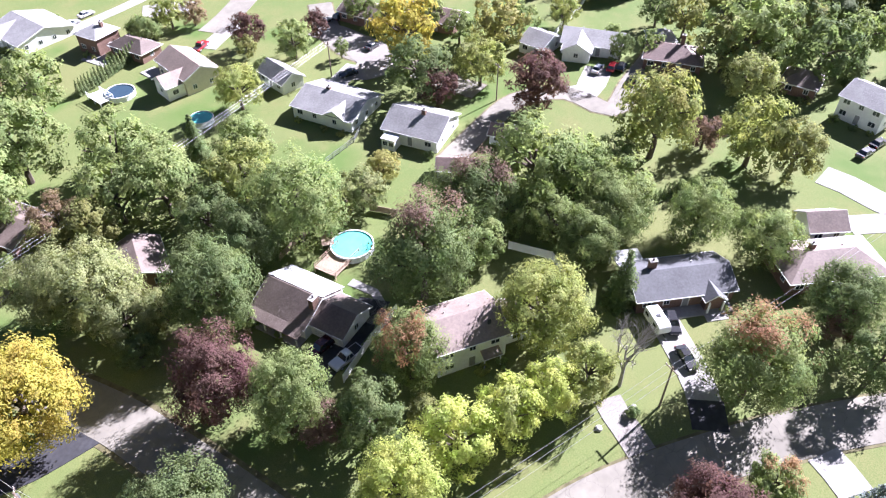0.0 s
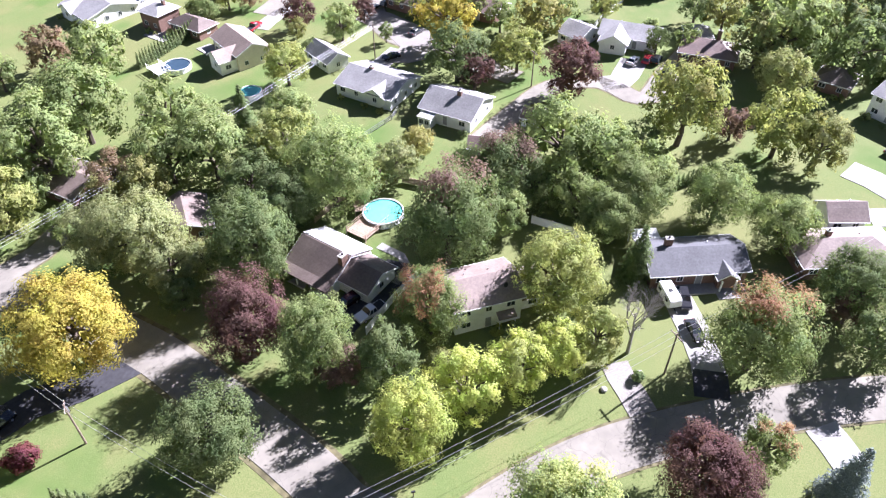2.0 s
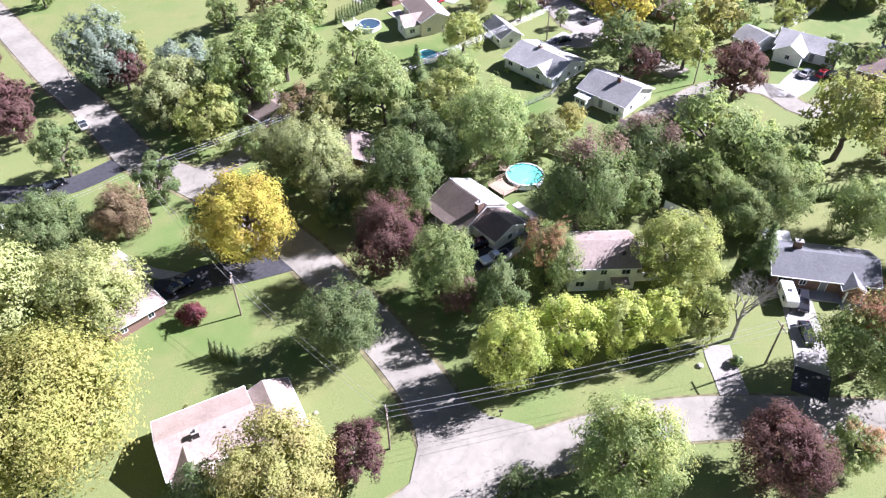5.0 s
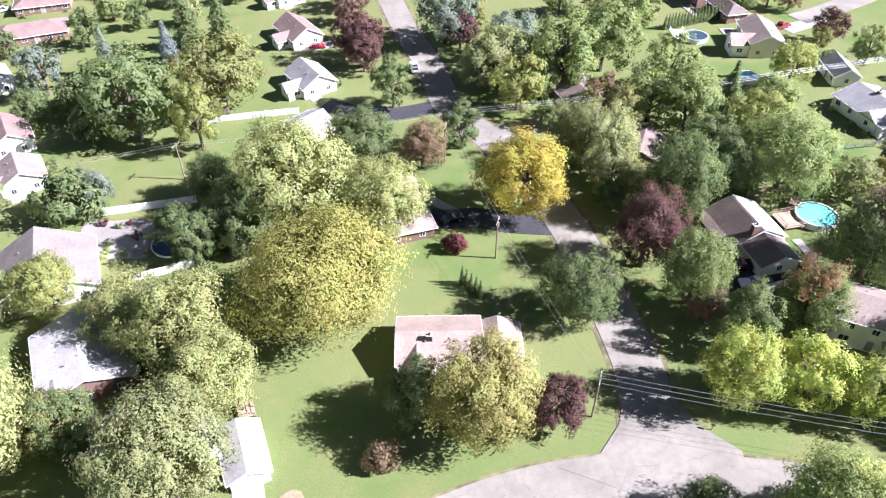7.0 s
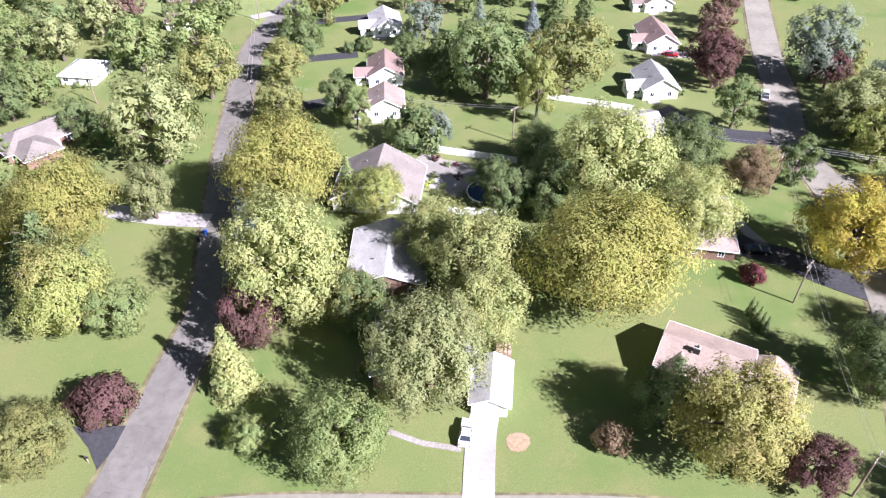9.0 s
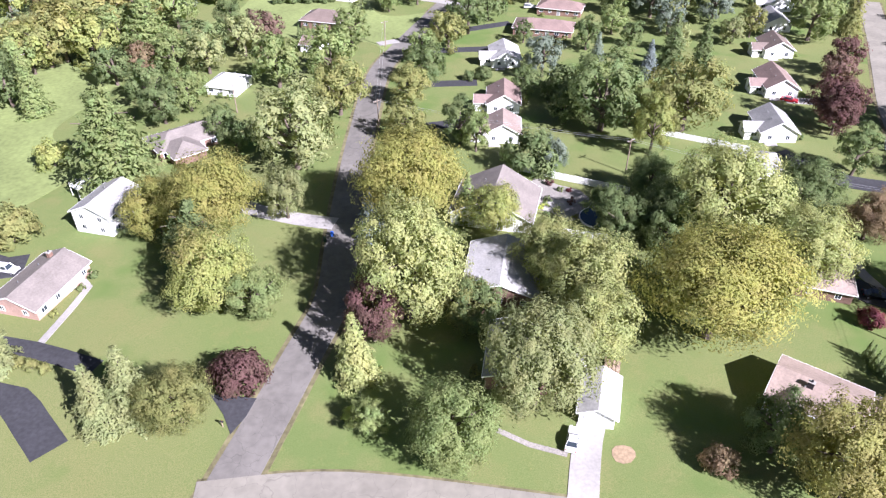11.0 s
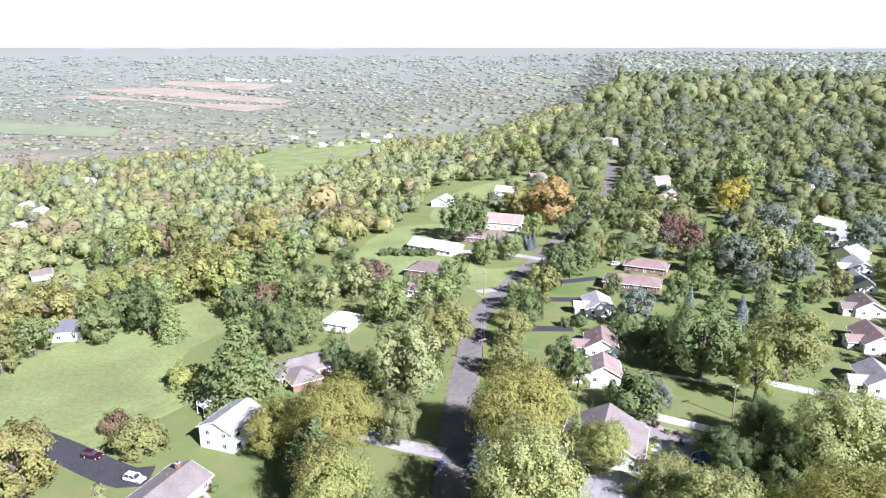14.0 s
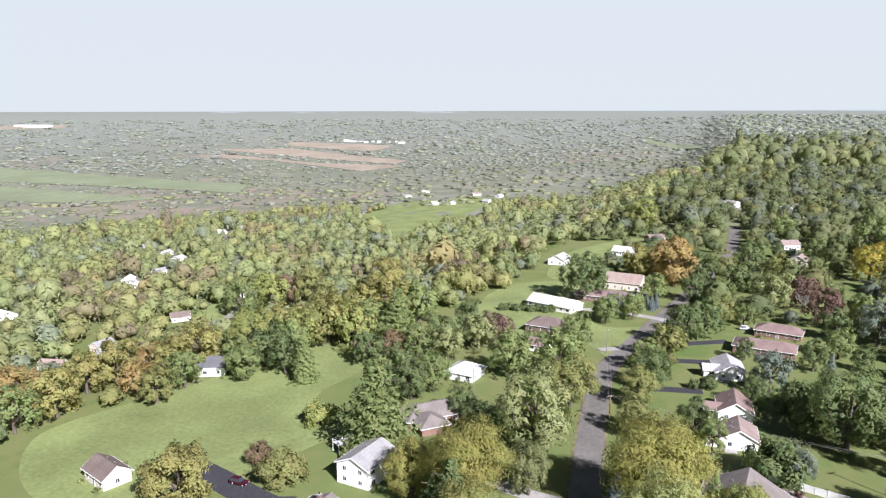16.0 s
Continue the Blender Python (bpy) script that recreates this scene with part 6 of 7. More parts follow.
house("low brick house with tan hipped shingle roof", 123.9, -37.3, -73, 17.0, 9.0, 2.7, 2.0, "roof_tan", "brick", hip=True, stack=(-3, 1))
h = house("low cream house with salmon shingle roof and side wing", 41.7, 55.3, 148, 12.5, 9.5, 2.7, 1.9, "roof_salmon", "cream", skip="l")
block(h, 9.4, 6.4, 2.6, 1.3, "roof_salmon", "cream", pose(-9.2, 1.4, 0, 0, 0, 90), skip="b")
chimney(h, 1.5, 1.3, 3.6, 5.3, 0.9, 0.6, "dark")
block(h, 6.0, 4.6, 2.6, 1.3, "roof_salmon", "cream", pose(3.4, 4.4, 0, 0, 0, 90), fit=False)
house("big gabled white house with wide tan-grey shingle roof", -6.9, 108.2, 80, 13.5, 17.0, 3.2, 4.6, "roof_taupe", "white", stack=(-5, 5))
h = house("low brick house with pale sunlit shingle roof", -5.5, 83.9, 85, 14.9, 13.0, 3.0, 2.4, "roof_pale", "brick")
block(h, 5.0, 4.4, 2.7, 1.4, "roof_pale", "brick", pose(-7.2, 4.0, 0), skip="r")
h = house("low white house with grey shingle roof and front garage", -0.3, 61.8, 85, 12.3, 15.0, 3.0, 2.6, "roof_grey", "brick")
g = house("white gabled garage with pale grey roof", 9.1, 53.6, 79, 8.2, 5.2, 2.7, 1.3, "roof_pale", "white", skip="lr", name="garage", category="garage", vents=False)
door(g, wall_pose(8.2, 5.2, "l", 0, 0.05), 3.6, 2.15, "paint", "garage_door")
house("low brick house with tan hipped shingle roof", 54.0, 88.7, 75, 16.0, 9.5, 2.7, 2.0, "roof_tan", "brick", hip=True, stack=(-2, 1))
house("low brown-roofed house half hidden by trees", 107.1, 77.2, 37, 10.0, 8.0, 2.6, 1.8, "roof_brown", "brick")
house("low brown-roofed house under tall trees", 113.1, 106.2, 76, 13.0, 9.5, 2.6, 1.9, "roof_brown", "brick")
house("small white house with dark roof beside the blacktop drive", 53.7, 128.2, 14, 7.0, 9.0, 2.5, 1.9, "roof_grey", "white")
strip("driveway", ((92.6, -15.8), (96.1, -15.3), (100.5, -14.0), (106.1, -11.8), (110.5, -10.0)), 4.9, M["concrete"], "broad pale concrete driveway beside the brick house", "driveway", 0.09)
strip("driveway", ((89.4, -16.0), (94.4, -15.7)), 5.0, M["blacktop"], "dark asphalt apron of a driveway", "driveway", 0.11)
strip("driveway", ((84.6, -6.6), (87.7, -4.8), (90.3, -3.1), (92.7, -1.9)), 4.2, M["gravel"], "short worn driveway by the hedge trees", "driveway", 0.09)
strip("driveway", ((82.7, -33.2), (85.7, -31.7), (88.1, -30.2)), 5.0, M["concrete"], "pale concrete driveway across the street", "driveway", 0.09)
strip("driveway", ((85.3, 42.1), (91.4, 40.6), (95.3, 39.1), (99.5, 37.5), (103.8, 35.9), (106.6, 35.7)), 5.2, M["blacktop"], "blacktop driveway beside the white fence", "driveway", 0.09)
strip("footpath", ((101.3, 35.2), (105.6, 34.2), (108.2, 36.2), (109.9, 40.8)), 1.6, M["concrete"], "curved concrete path to the back garden", "path", 0.09)
strip("driveway", ((77.2, 69.1), (70.3, 75.0), (66.0, 80.2), (61.2, 82.9), (58.8, 85.3)), 6.0, M["blacktop"], "blacktop driveway shaded by the golden tree", "driveway", 0.09)
strip("driveway", ((64.0, 83.2), (62.4, 88.8), (62.0, 95.8), (62.6, 99.8)), 2.2, M["concrete"], "narrow pale path beside the hipped house", "path", 0.09)
strip("driveway", ((84.4, 120.8), (73.6, 123.9), (67.2, 129.2), (61.8, 138.2)), 6.0, M["blacktop"], "blacktop driveway leading to white houses", "driveway", 0.09)
strip("driveway", ((5.2, 35.9), (5.9, 40.9), (7.0, 47.2), (8.2, 51.5)), 4.2, M["concrete"], "sunlit concrete driveway before the garage", "driveway", 0.09)
strip("footpath", ((-6.2, 48.1), (-1.6, 45.7), (3.8, 44.2)), 0.9, M["gravel"], "narrow concrete garden path", "path", 0.09)
patch("driveway", ((-51.7, 53.1), (-43.9, 52.5), (-44.5, 48.7), (-45.8, 45.3), (-48.1, 49.0)), M["blacktop"], "dark blacktop driveway end at the street", "driveway", 0.1)
strip("driveway", ((-41.1, 102.4), (-49.2, 103.9), (-59.6, 107.1), (-64.1, 109.1)), 4.5, M["concrete"], "pale concrete driveway under a grey-green tree", "driveway", 0.09)
strip("driveway", ((-71.4, 40.8), (-77.0, 45.7), (-82.6, 50.3), (-87.7, 51.3), (-97.0, 47.8)), 5.4, M["blacktop"], "curving blacktop driveway before the brick house", "driveway", 0.09)
strip("driveway", ((-97.9, 63.6), (-91.9, 62.7), (-86.0, 61.7), (-80.4, 60.2), (-72.6, 57.8)), 3.6, M["blacktop"], "blacktop driveway beside a trimmed hedge", "driveway", 0.1)
strip("driveway", ((-100.5, 85.3), (-105.2, 83.9), (-113.1, 86.4), (-124.0, 90.9), (-137.0, 95.6)), 7.5, M["blacktop"], "wide blacktop parking place behind the brick house", "driveway", 0.09)
strip("footpath", ((-85.2, 63.1), (-84.4, 73.5), (-84.3, 78.9), (-87.9, 82.3)), 1.4, M["concrete"], "curved concrete footpath to the front door", "path", 0.09)
strip("driveway", ((-34.7, 147.8), (-23.7, 150.9), (-12.5, 154.0)), 4.5, M["blacktop"], "dark driveway between front lawns", "driveway", 0.09)
strip("driveway", ((-36.7, 178.5), (-24.9, 179.7), (-13.0, 180.8)), 4.5, M["blacktop"], "dark driveway between front lawns", "driveway", 0.09)
strip("driveway", ((-34.1, 207.3), (-21.9, 208.8), (-9.7, 210.2)), 4.5, M["blacktop"], "dark driveway between front lawns", "driveway", 0.09)
strip("driveway", ((-25.4, 226.3), (-14.1, 231.8), (-2.5, 237.4)), 4.5, M["blacktop"], "dark driveway between front lawns", "driveway", 0.09)
strip("driveway", ((-48.0, 214.5), (-41.3, 217.9)), 4.0, M["concrete"], "pale driveway entrance by the street", "driveway", 0.09)
strip("driveway", ((-64.5, 270.5), (-53.8, 272.6), (-39.9, 268.7), (-24.0, 260.8), (-15.6, 251.6)), 4.5, M["concrete"], "long pale concrete driveway across the lawn", "driveway", 0.09)
strip("driveway", ((146.1, 29.8), (159.4, 24.2), (171.1, 18.1), (175.3, 7.4), (169.6, -2.8), (181.8, -7.6), (198.1, -13.9)), 5.5, M["asphalt"], "pale neighbourhood street behind the gardens", "road", 0.09)
strip("verge", ((146.1, 29.8), (159.4, 24.2), (171.1, 18.1), (175.3, 7.4), (169.6, -2.8), (181.8, -7.6), (198.1, -13.9)), 6.4, M["verge"], "worn dry grass verge along the street", "verge", 0.03)
strip("driveway", ((187.6, 0.2), (176.6, 2.9), (174.5, 7.3)), 6.5, M["concrete"], "broad concrete driveway with parked cars", "driveway", 0.09)
strip("driveway", ((214.7, 78.1), (199.1, 70.8), (187.5, 60.6), (184.4, 49.2), (178.3, 37.7), (173.4, 27.1)), 6.5, M["asphalt"], "pale neighbourhood street between lawns", "road", 0.09)
strip("verge", ((214.7, 78.1), (199.1, 70.8), (187.5, 60.6), (184.4, 49.2), (178.3, 37.7), (173.4, 27.1)), 7.4, M["verge"], "worn dry grass verge along the street", "verge", 0.03)
strip("driveway", ((181.7, 58.9), (173.9, 60.9), (169.6, 61.3)), 5.0, M["concrete"], "short concrete driveway beside the white house", "driveway", 0.09)
strip("driveway", ((200.1, 95.9), (194.2, 98.4), (185.4, 99.4)), 5.0, M["concrete"], "concrete driveway with a parked pickup", "driveway", 0.09)
strip("driveway", ((151.3, -42.9), (148.6, -47.0), (143.9, -51.8), (139.5, -58.3)), 6.5, M["concrete"], "pale concrete street end beside lawns", "driveway", 0.09)
strip("driveway", ((136.4, -44.2), (137.9, -50.3), (139.4, -58.3)), 5, M["concrete"], "pale concrete driveway behind the garage", "driveway", 0.09)
strip("driveway", ((73.8, 169.6), (80.4, 168.7), (87.8, 168.4)), 4.0, M["concrete"], "white concrete driveway with a red car", "driveway", 0.09)
patch("road", ((61.4, 34.6), (55.2, 29.4), (49.9, 27.4), (43.6, 29.1), (50.9, 18.0), (58.0, 12.7), (63.1, 12.9), (65.8, 16.9), (64.3, 23.0), (65.1, 28.3), (67.5, 32.4)), M["asphalt"], "flared asphalt junction of two streets", "road", 0.115, cells=2)
round_pool(117.8, 42.5, 3.75, "pool_water", "round above-ground pool with turquoise water")
round_pool(161.0, 110.2, 3.3, "dark_water", "round above-ground pool with dark blue water beside a deck")
round_pool(152.9, 86.4, 2.6, "pool_water", "small round garden pool behind a spruce")
round_pool(15.2, 106.5, 4.2, "dark_water", "dark covered pool in the fenced garden", 0.35)
deck(113.9, 44.2, -20, 7.0, 4.6, 0.9, "weathered timber deck with rails between the house and the pool", True)
deck(118.6, 47.4, 25, 3.6, 2.2, 1.2, "raised timber pool landing with rails", True)
deck(158.3, 113.7, 60, 6.0, 3.5, 1.1, "white deck beside a round pool", True, "paint")
deck(12.2, 61.7, 80, 3.0, 2.4, 0.6, "small timber deck with rails behind the garage")
deck(-101.8, 114.0, 60, 6.0, 3.0, 2.4, "white raised deck behind the two-storey house", True, "paint")
slab("patio", 8.3, 110.6, -15, 9, 5, "concrete", "pale concrete patio beside the dark pool", "patio")
slab("patio", 171.8, 107.3, 60, 6, 4, "concrete", "concrete patio behind the salmon-roofed house", "patio")
slab("patio", 176.8, 124.5, 70, 8, 5, "concrete", "concrete patio behind the brick house", "patio")
fence(((89.7, 36.3), (97.9, 34.1), (104.4, 31.6)))
fence(((121.8, 15.2), (120.2, 7.6), (117.6, 5.9)))
fence(((-1.0, 126.6), (8.8, 122.5), (22.9, 116.9)), 1.8, "paint", "long white vinyl fence along the garden")
fence(((6.1, 100.0), (11.8, 98.7), (16.2, 97.9)), 1.8, "paint", "white vinyl fence beside the pool garden")
fence(((35.5, 146.9), (45.2, 142.5), (55.0, 138.1)), 1.6, "paint", "white fence behind the white houses")
fence(((128.5, 42.0), (127.8, 36.7)), 1.5, "timber", "low weathered timber fence at the garden end", 2.4)
fence(((113.2, 54.4), (118.9, 52.6), (121.4, 51.2)), 1.5, "timber", "weathered timber fence behind the house", 2.4)
fence(((141.8, 54.6), (149.8, 50.8), (153.8, 50.6)), 1.1, "metal", "wire fence between back gardens", 2.4, False)
fence(((212.1, 8.0), (219.8, 5.5), (225.7, 4.2)), 1.6, "paint", "white board fence beside the street")
swing_set(127.7, 46.1, 30)
car("suv", "maroon", 95.0, 41.5, 150, "the blacktop driveway")
car("pickup", "white", 93.8, 37.0, 147, "the blacktop driveway")
car("suv", "black", 107.8, -11.8, -170, "the concrete driveway")
car("sedan", "black", 101.3, -13.5, -156, "the concrete driveway")
car("sedan", "white", 186.3, 0.5, -20, "the concrete driveway")
car("suv", "red", 187.5, -2.9, -16, "the concrete driveway")
car("suv", "black", 187.8, -5.0, -15, "the concrete driveway")
car("suv", "black", 182.4, -7.6, -11, "the pale street")
car("pickup", "red", 185.3, 100.9, -6, "the concrete driveway")
car("pickup", "white", 89.4, 141.2, 68, "the asphalt street")
car("sedan", "black", 70.8, 127.2, -19, "the blacktop driveway")
car("sedan", "black", 61.7, 81.9, -13, "the blacktop driveway")
car("sedan", "red", 74.4, 168.7, -26, "the white driveway")
car("suv", "maroon", -117.5, 90.0, -3, "the blacktop parking place")
car("suv", "white", -102.8, 83.0, -9, "the blacktop parking place")
car("sedan", "black", -92.3, 52.1, 5, "the blacktop driveway")
car("sedan", "red", -55.4, 281.9, -37, "the concrete driveway")
car("suv", "white", 5.1, 255.4, 2, "the dark driveway")
car("sedan", "black", 176.5, 59.3, 133, "the short concrete driveway")
car("sedan", "grey", 159.0, -52.5, -44, "the pale concrete street")
car("sedan", "black", 162.8, -55.9, -44, "the pale concrete street")
car("sedan", "white", 4.7, 46.5, 77, "the sunlit concrete driveway")
strip("driveway", ((180.7, 145.6), (191.6, 140.7), (201.9, 135.5), (213.6, 130.3)), 4.0, M["concrete"], "long pale concrete driveway behind the white house", "driveway", 0.09)
strip("driveway", ((203.6, 126.6), (206.5, 119.8), (208.1, 112.8)), 8.0, M["concrete"], "broad pale concrete apron between lawns", "driveway", 0.1)
strip("driveway", ((194.1, 102.2), (202.3, 101.1), (211.6, 100.7), (224.5, 100.5)), 7.5, M["asphalt"], "pale neighbourhood street end among the gardens", "road", 0.09)
patch("driveway", ((195.9, 75.6), (203.9, 75.0), (201.5, 67.2), (196.1, 58.1), (188.4, 47.2), (179.8, 48.4), (175.3, 54.3), (174.6, 60.0), (182.9, 58.8), (190.3, 65.6)), M["gravel"], "wide worn gravel parking area beside the street", "driveway", 0.12, cells=2)
fence(((202.2, 11.7), (210.9, 9.2), (223.0, 6.4)), 1.6, "paint", "white board fence between back gardens")
car("suv", "grey", 206.2, 69.7, -25, "the grey street")
car("sedan", "black", 203.1, 72.9, -25, "the grey street")
car("sedan", "white", 199.4, 141.3, -25, "the long concrete driveway")
car("sedan", "silver", 193.7, 142.4, -25, "the long concrete driveway")
car("sedan", "white", 193.8, 13.8, -25, "the pale street")
car("sedan", "grey", 191.0, 56.8, -25, "the gravel parking area")
patch("patio", ((2.2, 123.5), (7.3, 120.5), (12.2, 118.1), (14.3, 114.0), (13.0, 107.3), (9.2, 105.4), (4.9, 108.6), (-0.6, 112.3)), M["gravel"], "pale stone terrace with planting beds round the garden pool", "patio", 0.05, cells=2, round_it=True)
tree("bush", "maroon", 5.4, 120.5, 0.94, 1, where="in a planting bed by the pool")
tree("bush", "maroon", 9.7, 112.3, 0.92, 1, where="in a planting bed by the pool")
tree("bush", "red", 9.7, 117.6, 0.63, 1, where="in a planting bed by the pool")
tree("bush", "green", 7.7, 117.7, 0.73, 1, where="in a planting bed by the pool")
tree("bush", "dark", 4.6, 113.3, 0.90, 1, where="in a planting bed by the pool")
tree("bush", "green", 6.3, 108.9, 0.79, 1, where="in a planting bed by the pool")
tree("bush", "lime", 2.9, 110.2, 0.79, 1, where="in a planting bed by the pool")
tree("bush", "dark", 4.1, 107.1, 0.78, 1, where="in a planting bed by the pool")
tree("bush", "green", 5.7, 104.4, 0.68, 1, where="in a planting bed by the pool")
tree("bush", "olive", 10.1, 106.3, 0.69, 1, where="in a planting bed by the pool")
tree("bush", "brown", 15.0, 114.9, 0.63, 1, where="in a planting bed by the pool")
trailer(107.4, -9.4, -156)
utility_pole(92.4, -9.2, 9.0, 40, True, False)
utility_pole(53.0, 32.6, 9.0, 40, True, False)
utility_pole(62.2, 68.2, 9.0, 40, True, True)
utility_pole(75.4, 104.2, 9.0, 40, True, False)
utility_pole(175.8, 63.3, 9.0, 40, True, False)
utility_pole(170.2, 22.9, 9.0, 40, True, False)
utility_pole(-38.1, 147.6, 9.0, 40, True, False)
utility_pole(-45.0, 211.6, 9.0, 40, True, False)
utility_pole(-153.5, 179.7, 9.0, 40, True, False)
utility_pole(72.0, 99.9, 9.0, 40, True, False)
utility_pole(23.5, 126.6, 9.0, 40, True, False)
utility_pole(-79.9, 158.0, 9.0, 40, True, False)
utility_pole(-184.8, 142.2, 9.0, 40, True, False)
wire((93.0, -8.5, 11.1), (53.6, 33.2, 9.3), 0.9)
wire((92.4, -9.2, 11.1), (53.0, 32.6, 9.3), 0.9)
wire((91.7, -9.8, 11.1), (52.3, 32.0, 9.3), 0.9)
wire((53.4, 32.5, 9.3), (62.7, 68.1, 8.8), 0.9)
wire((52.6, 32.7, 9.3), (61.8, 68.3, 8.8), 0.9)
wire((62.6, 68.1, 8.8), (75.8, 104.0, 8.4), 0.9)
wire((61.8, 68.4, 8.8), (75.0, 104.3, 8.4), 0.9)
wire((75.1, 103.3, 8.4), (175.4, 62.5, 11.6), 0.9)
wire((75.4, 104.2, 8.4), (175.8, 63.3, 11.6), 0.9)
wire((75.8, 105.0, 8.4), (176.1, 64.1, 11.6), 0.9)
wire((-37.7, 147.7, 4.8), (-44.5, 211.6, 3.4), 0.9)
wire((-38.6, 147.6, 4.8), (-45.4, 211.5, 3.4), 0.9)
wire((75.6, 104.6, 8.4), (23.7, 127.0, 6.7), 0.9)
wire((75.2, 103.8, 8.4), (23.3, 126.2, 6.7), 0.9)
wire((23.7, 127.0, 6.7), (-38.0, 148.0, 4.8), 0.9)
wire((23.4, 126.1, 6.7), (-38.3, 147.2, 4.8), 0.9)
wire((92.0, -9.5, 11.1), (127.5, -47.0, 12.7), 0.9)
wire((92.7, -8.9, 11.1), (128.1, -46.4, 12.7), 0.9)
mailbox(65.2, 21.6, 30)
mailbox(-47.4, 46.7, 80)
bare_tree(95.2, -3.7, 14.5, 3)
bare_tree(30.2, 286.9, 12, 4, "bare purple-grey tree without leaves")
bin_(-40.8, 97.7, plain("blue_plastic", (0.03, 0.12, 0.5), 0.45), "blue plastic wheeled bin at the street edge")
bin_(-41.9, 95.7, plain("dark_green_plastic", (0.02, 0.05, 0.03), 0.45), "dark wheeled bin at the street edge")
tree("shrub", "dark", 90.5, -5.4, 0.95, 1.0, where="in a planting ring on the driveway")
rock(87.5, -0.8, 0.55, 3)
rock(91.8, -5.7, 0.4, 5)
rock(52.7, 45.3, 0.35, 9)
patch("soil_patch", ((10.8, 46.1), (11.9, 46.3), (13.0, 46.0), (13.5, 45.2), (13.4, 44.3), (12.6, 43.3), (11.5, 43.0), (10.5, 43.4), (10.1, 44.4), (10.2, 45.4)), M["soil"], "bare reddish soil ring on the lawn", "soil", 0.04, round_it=True)
strip("road", ((-453.3, 870.6), (-476.0, 983.0), (-486.3, 1120.7), (-419.3, 1142.4)), 6, M["gravel"], "pale unpaved road in a clearing below the scarp", "road", 0.2)
strip("road", ((-323.1, 326.3), (-308.3, 343.5), (-321.5, 400.5), (-305.0, 423.3)), 5, M["gravel"], "pale gravel track to a house below the scarp", "road", 0.2)
house("grey house with a white chimney among yellow trees", -321.5, 257.6, 30, 9, 8, 3.4, 2.4, "roof_grey", "white", stack=(2, 0.5))
house("white-walled house with dark roof at the meadow edge", -171.5, 154.8, 20, 9, 8, 3.4, 2.4, "roof_dark", "white", stack=(2, 0.5))
house("low house with pinkish roof behind the meadow hedge", -336.0, 235.8, 10, 14, 8, 3.4, 2.4, "roof_salmon", "white", stack=(2, 0.5))
house("distant white-walled house among the trees", -331, 411, 0, 11, 8, 3.2, 2.6, "roof_grey", "white", vents=False)
house("distant white-walled house among the trees", -337, 339, 47, 12, 9, 3.2, 2.6, "roof_brown", "white", vents=False)
house("distant white-walled house among the trees", -493, 531, 94, 13, 10, 3.2, 2.6, "roof_pale", "white", vents=False)
house("distant white-walled house among the trees", -447, 420, 141, 14, 8, 3.2, 2.6, "roof_white", "white", vents=False)
house("distant white-walled house among the trees", -562, 698, 8, 11, 9, 3.2, 2.6, "roof_white", "white", vents=False)
house("distant white-walled house among the trees", -384, 996, 55, 12, 10, 3.2, 2.6, "roof_pale", "white", vents=False)
house("distant white-walled house among the trees", -356, 1008, 102, 13, 8, 3.2, 2.6, "roof_grey", "white", vents=False)
house("distant white-walled house among the trees", -306, 1026, 149, 14, 9, 3.2, 2.6, "roof_pale", "white", vents=False)
house("distant white-walled house among the trees", 221, 832, 16, 11, 10, 3.2, 2.6, "roof_grey", "white", vents=False)
house("distant white-walled house among the trees", 272, 927, 63, 12, 8, 3.2, 2.6, "roof_pale", "white", vents=False)
house("distant white-walled house among the trees", 291, 909, 110, 13, 9, 3.2, 2.6, "roof_white", "white", vents=False)
house("distant white-walled house among the trees", 329, 954, 157, 14, 10, 3.2, 2.6, "roof_pale", "white", vents=False)
house("distant white-walled house among the trees", 47, 460, 24, 11, 8, 3.2, 2.6, "roof_tan", "white", vents=False)
house("distant house among the trees", 46, 406, 71, 12, 9, 3.2, 2.6, "roof_tan", "cream", vents=False)
house("distant white-walled house among the trees", 44, 363, 118, 13, 10, 3.2, 2.6, "roof_salmon", "white", vents=False)
house("distant white-walled house among the trees", -53, 413, 165, 14, 8, 3.2, 2.6, "roof_white", "white", vents=False)
house("distant house among the trees", -37, 470, 32, 11, 9, 3.2, 2.6, "roof_red", "brick", vents=False)
house("distant white-walled house among the trees", -89, 378, 79, 12, 10, 3.2, 2.6, "roof_pale", "white", vents=False)
house("distant white-walled house among the trees", 111, 329, 126, 13, 8, 3.2, 2.6, "roof_white", "white", vents=False)
house("distant white-walled house among the trees", 106, 300, 173, 14, 9, 3.2, 2.6, "roof_grey", "white", vents=False)
house("distant white-walled house among the trees", 101, 275, 40, 11, 10, 3.2, 2.6, "roof_grey", "white", vents=False)
house("distant white-walled house among the trees", 143, 456, 87, 12, 8, 3.2, 2.6, "roof_pale", "white", vents=False)
house("distant white-walled house among the trees", 26, 677, 134, 13, 9, 3.2, 2.6, "roof_pale", "white", vents=False)
house("distant white-walled house among the trees", 66, 637, 1, 14, 10, 3.2, 2.6, "roof_pale", "white", vents=False)
house("distant white-walled house among the trees", -584, 594, 48, 11, 8, 3.2, 2.6, "roof_grey", "white", vents=False)
house("distant white-walled house among the trees", -530, 558, 95, 12, 9, 3.2, 2.6, "roof_pale", "white", vents=False)
house("distant white-walled house among the trees", -528, 501, 142, 13, 10, 3.2, 2.6, "roof_white", "white", vents=False)
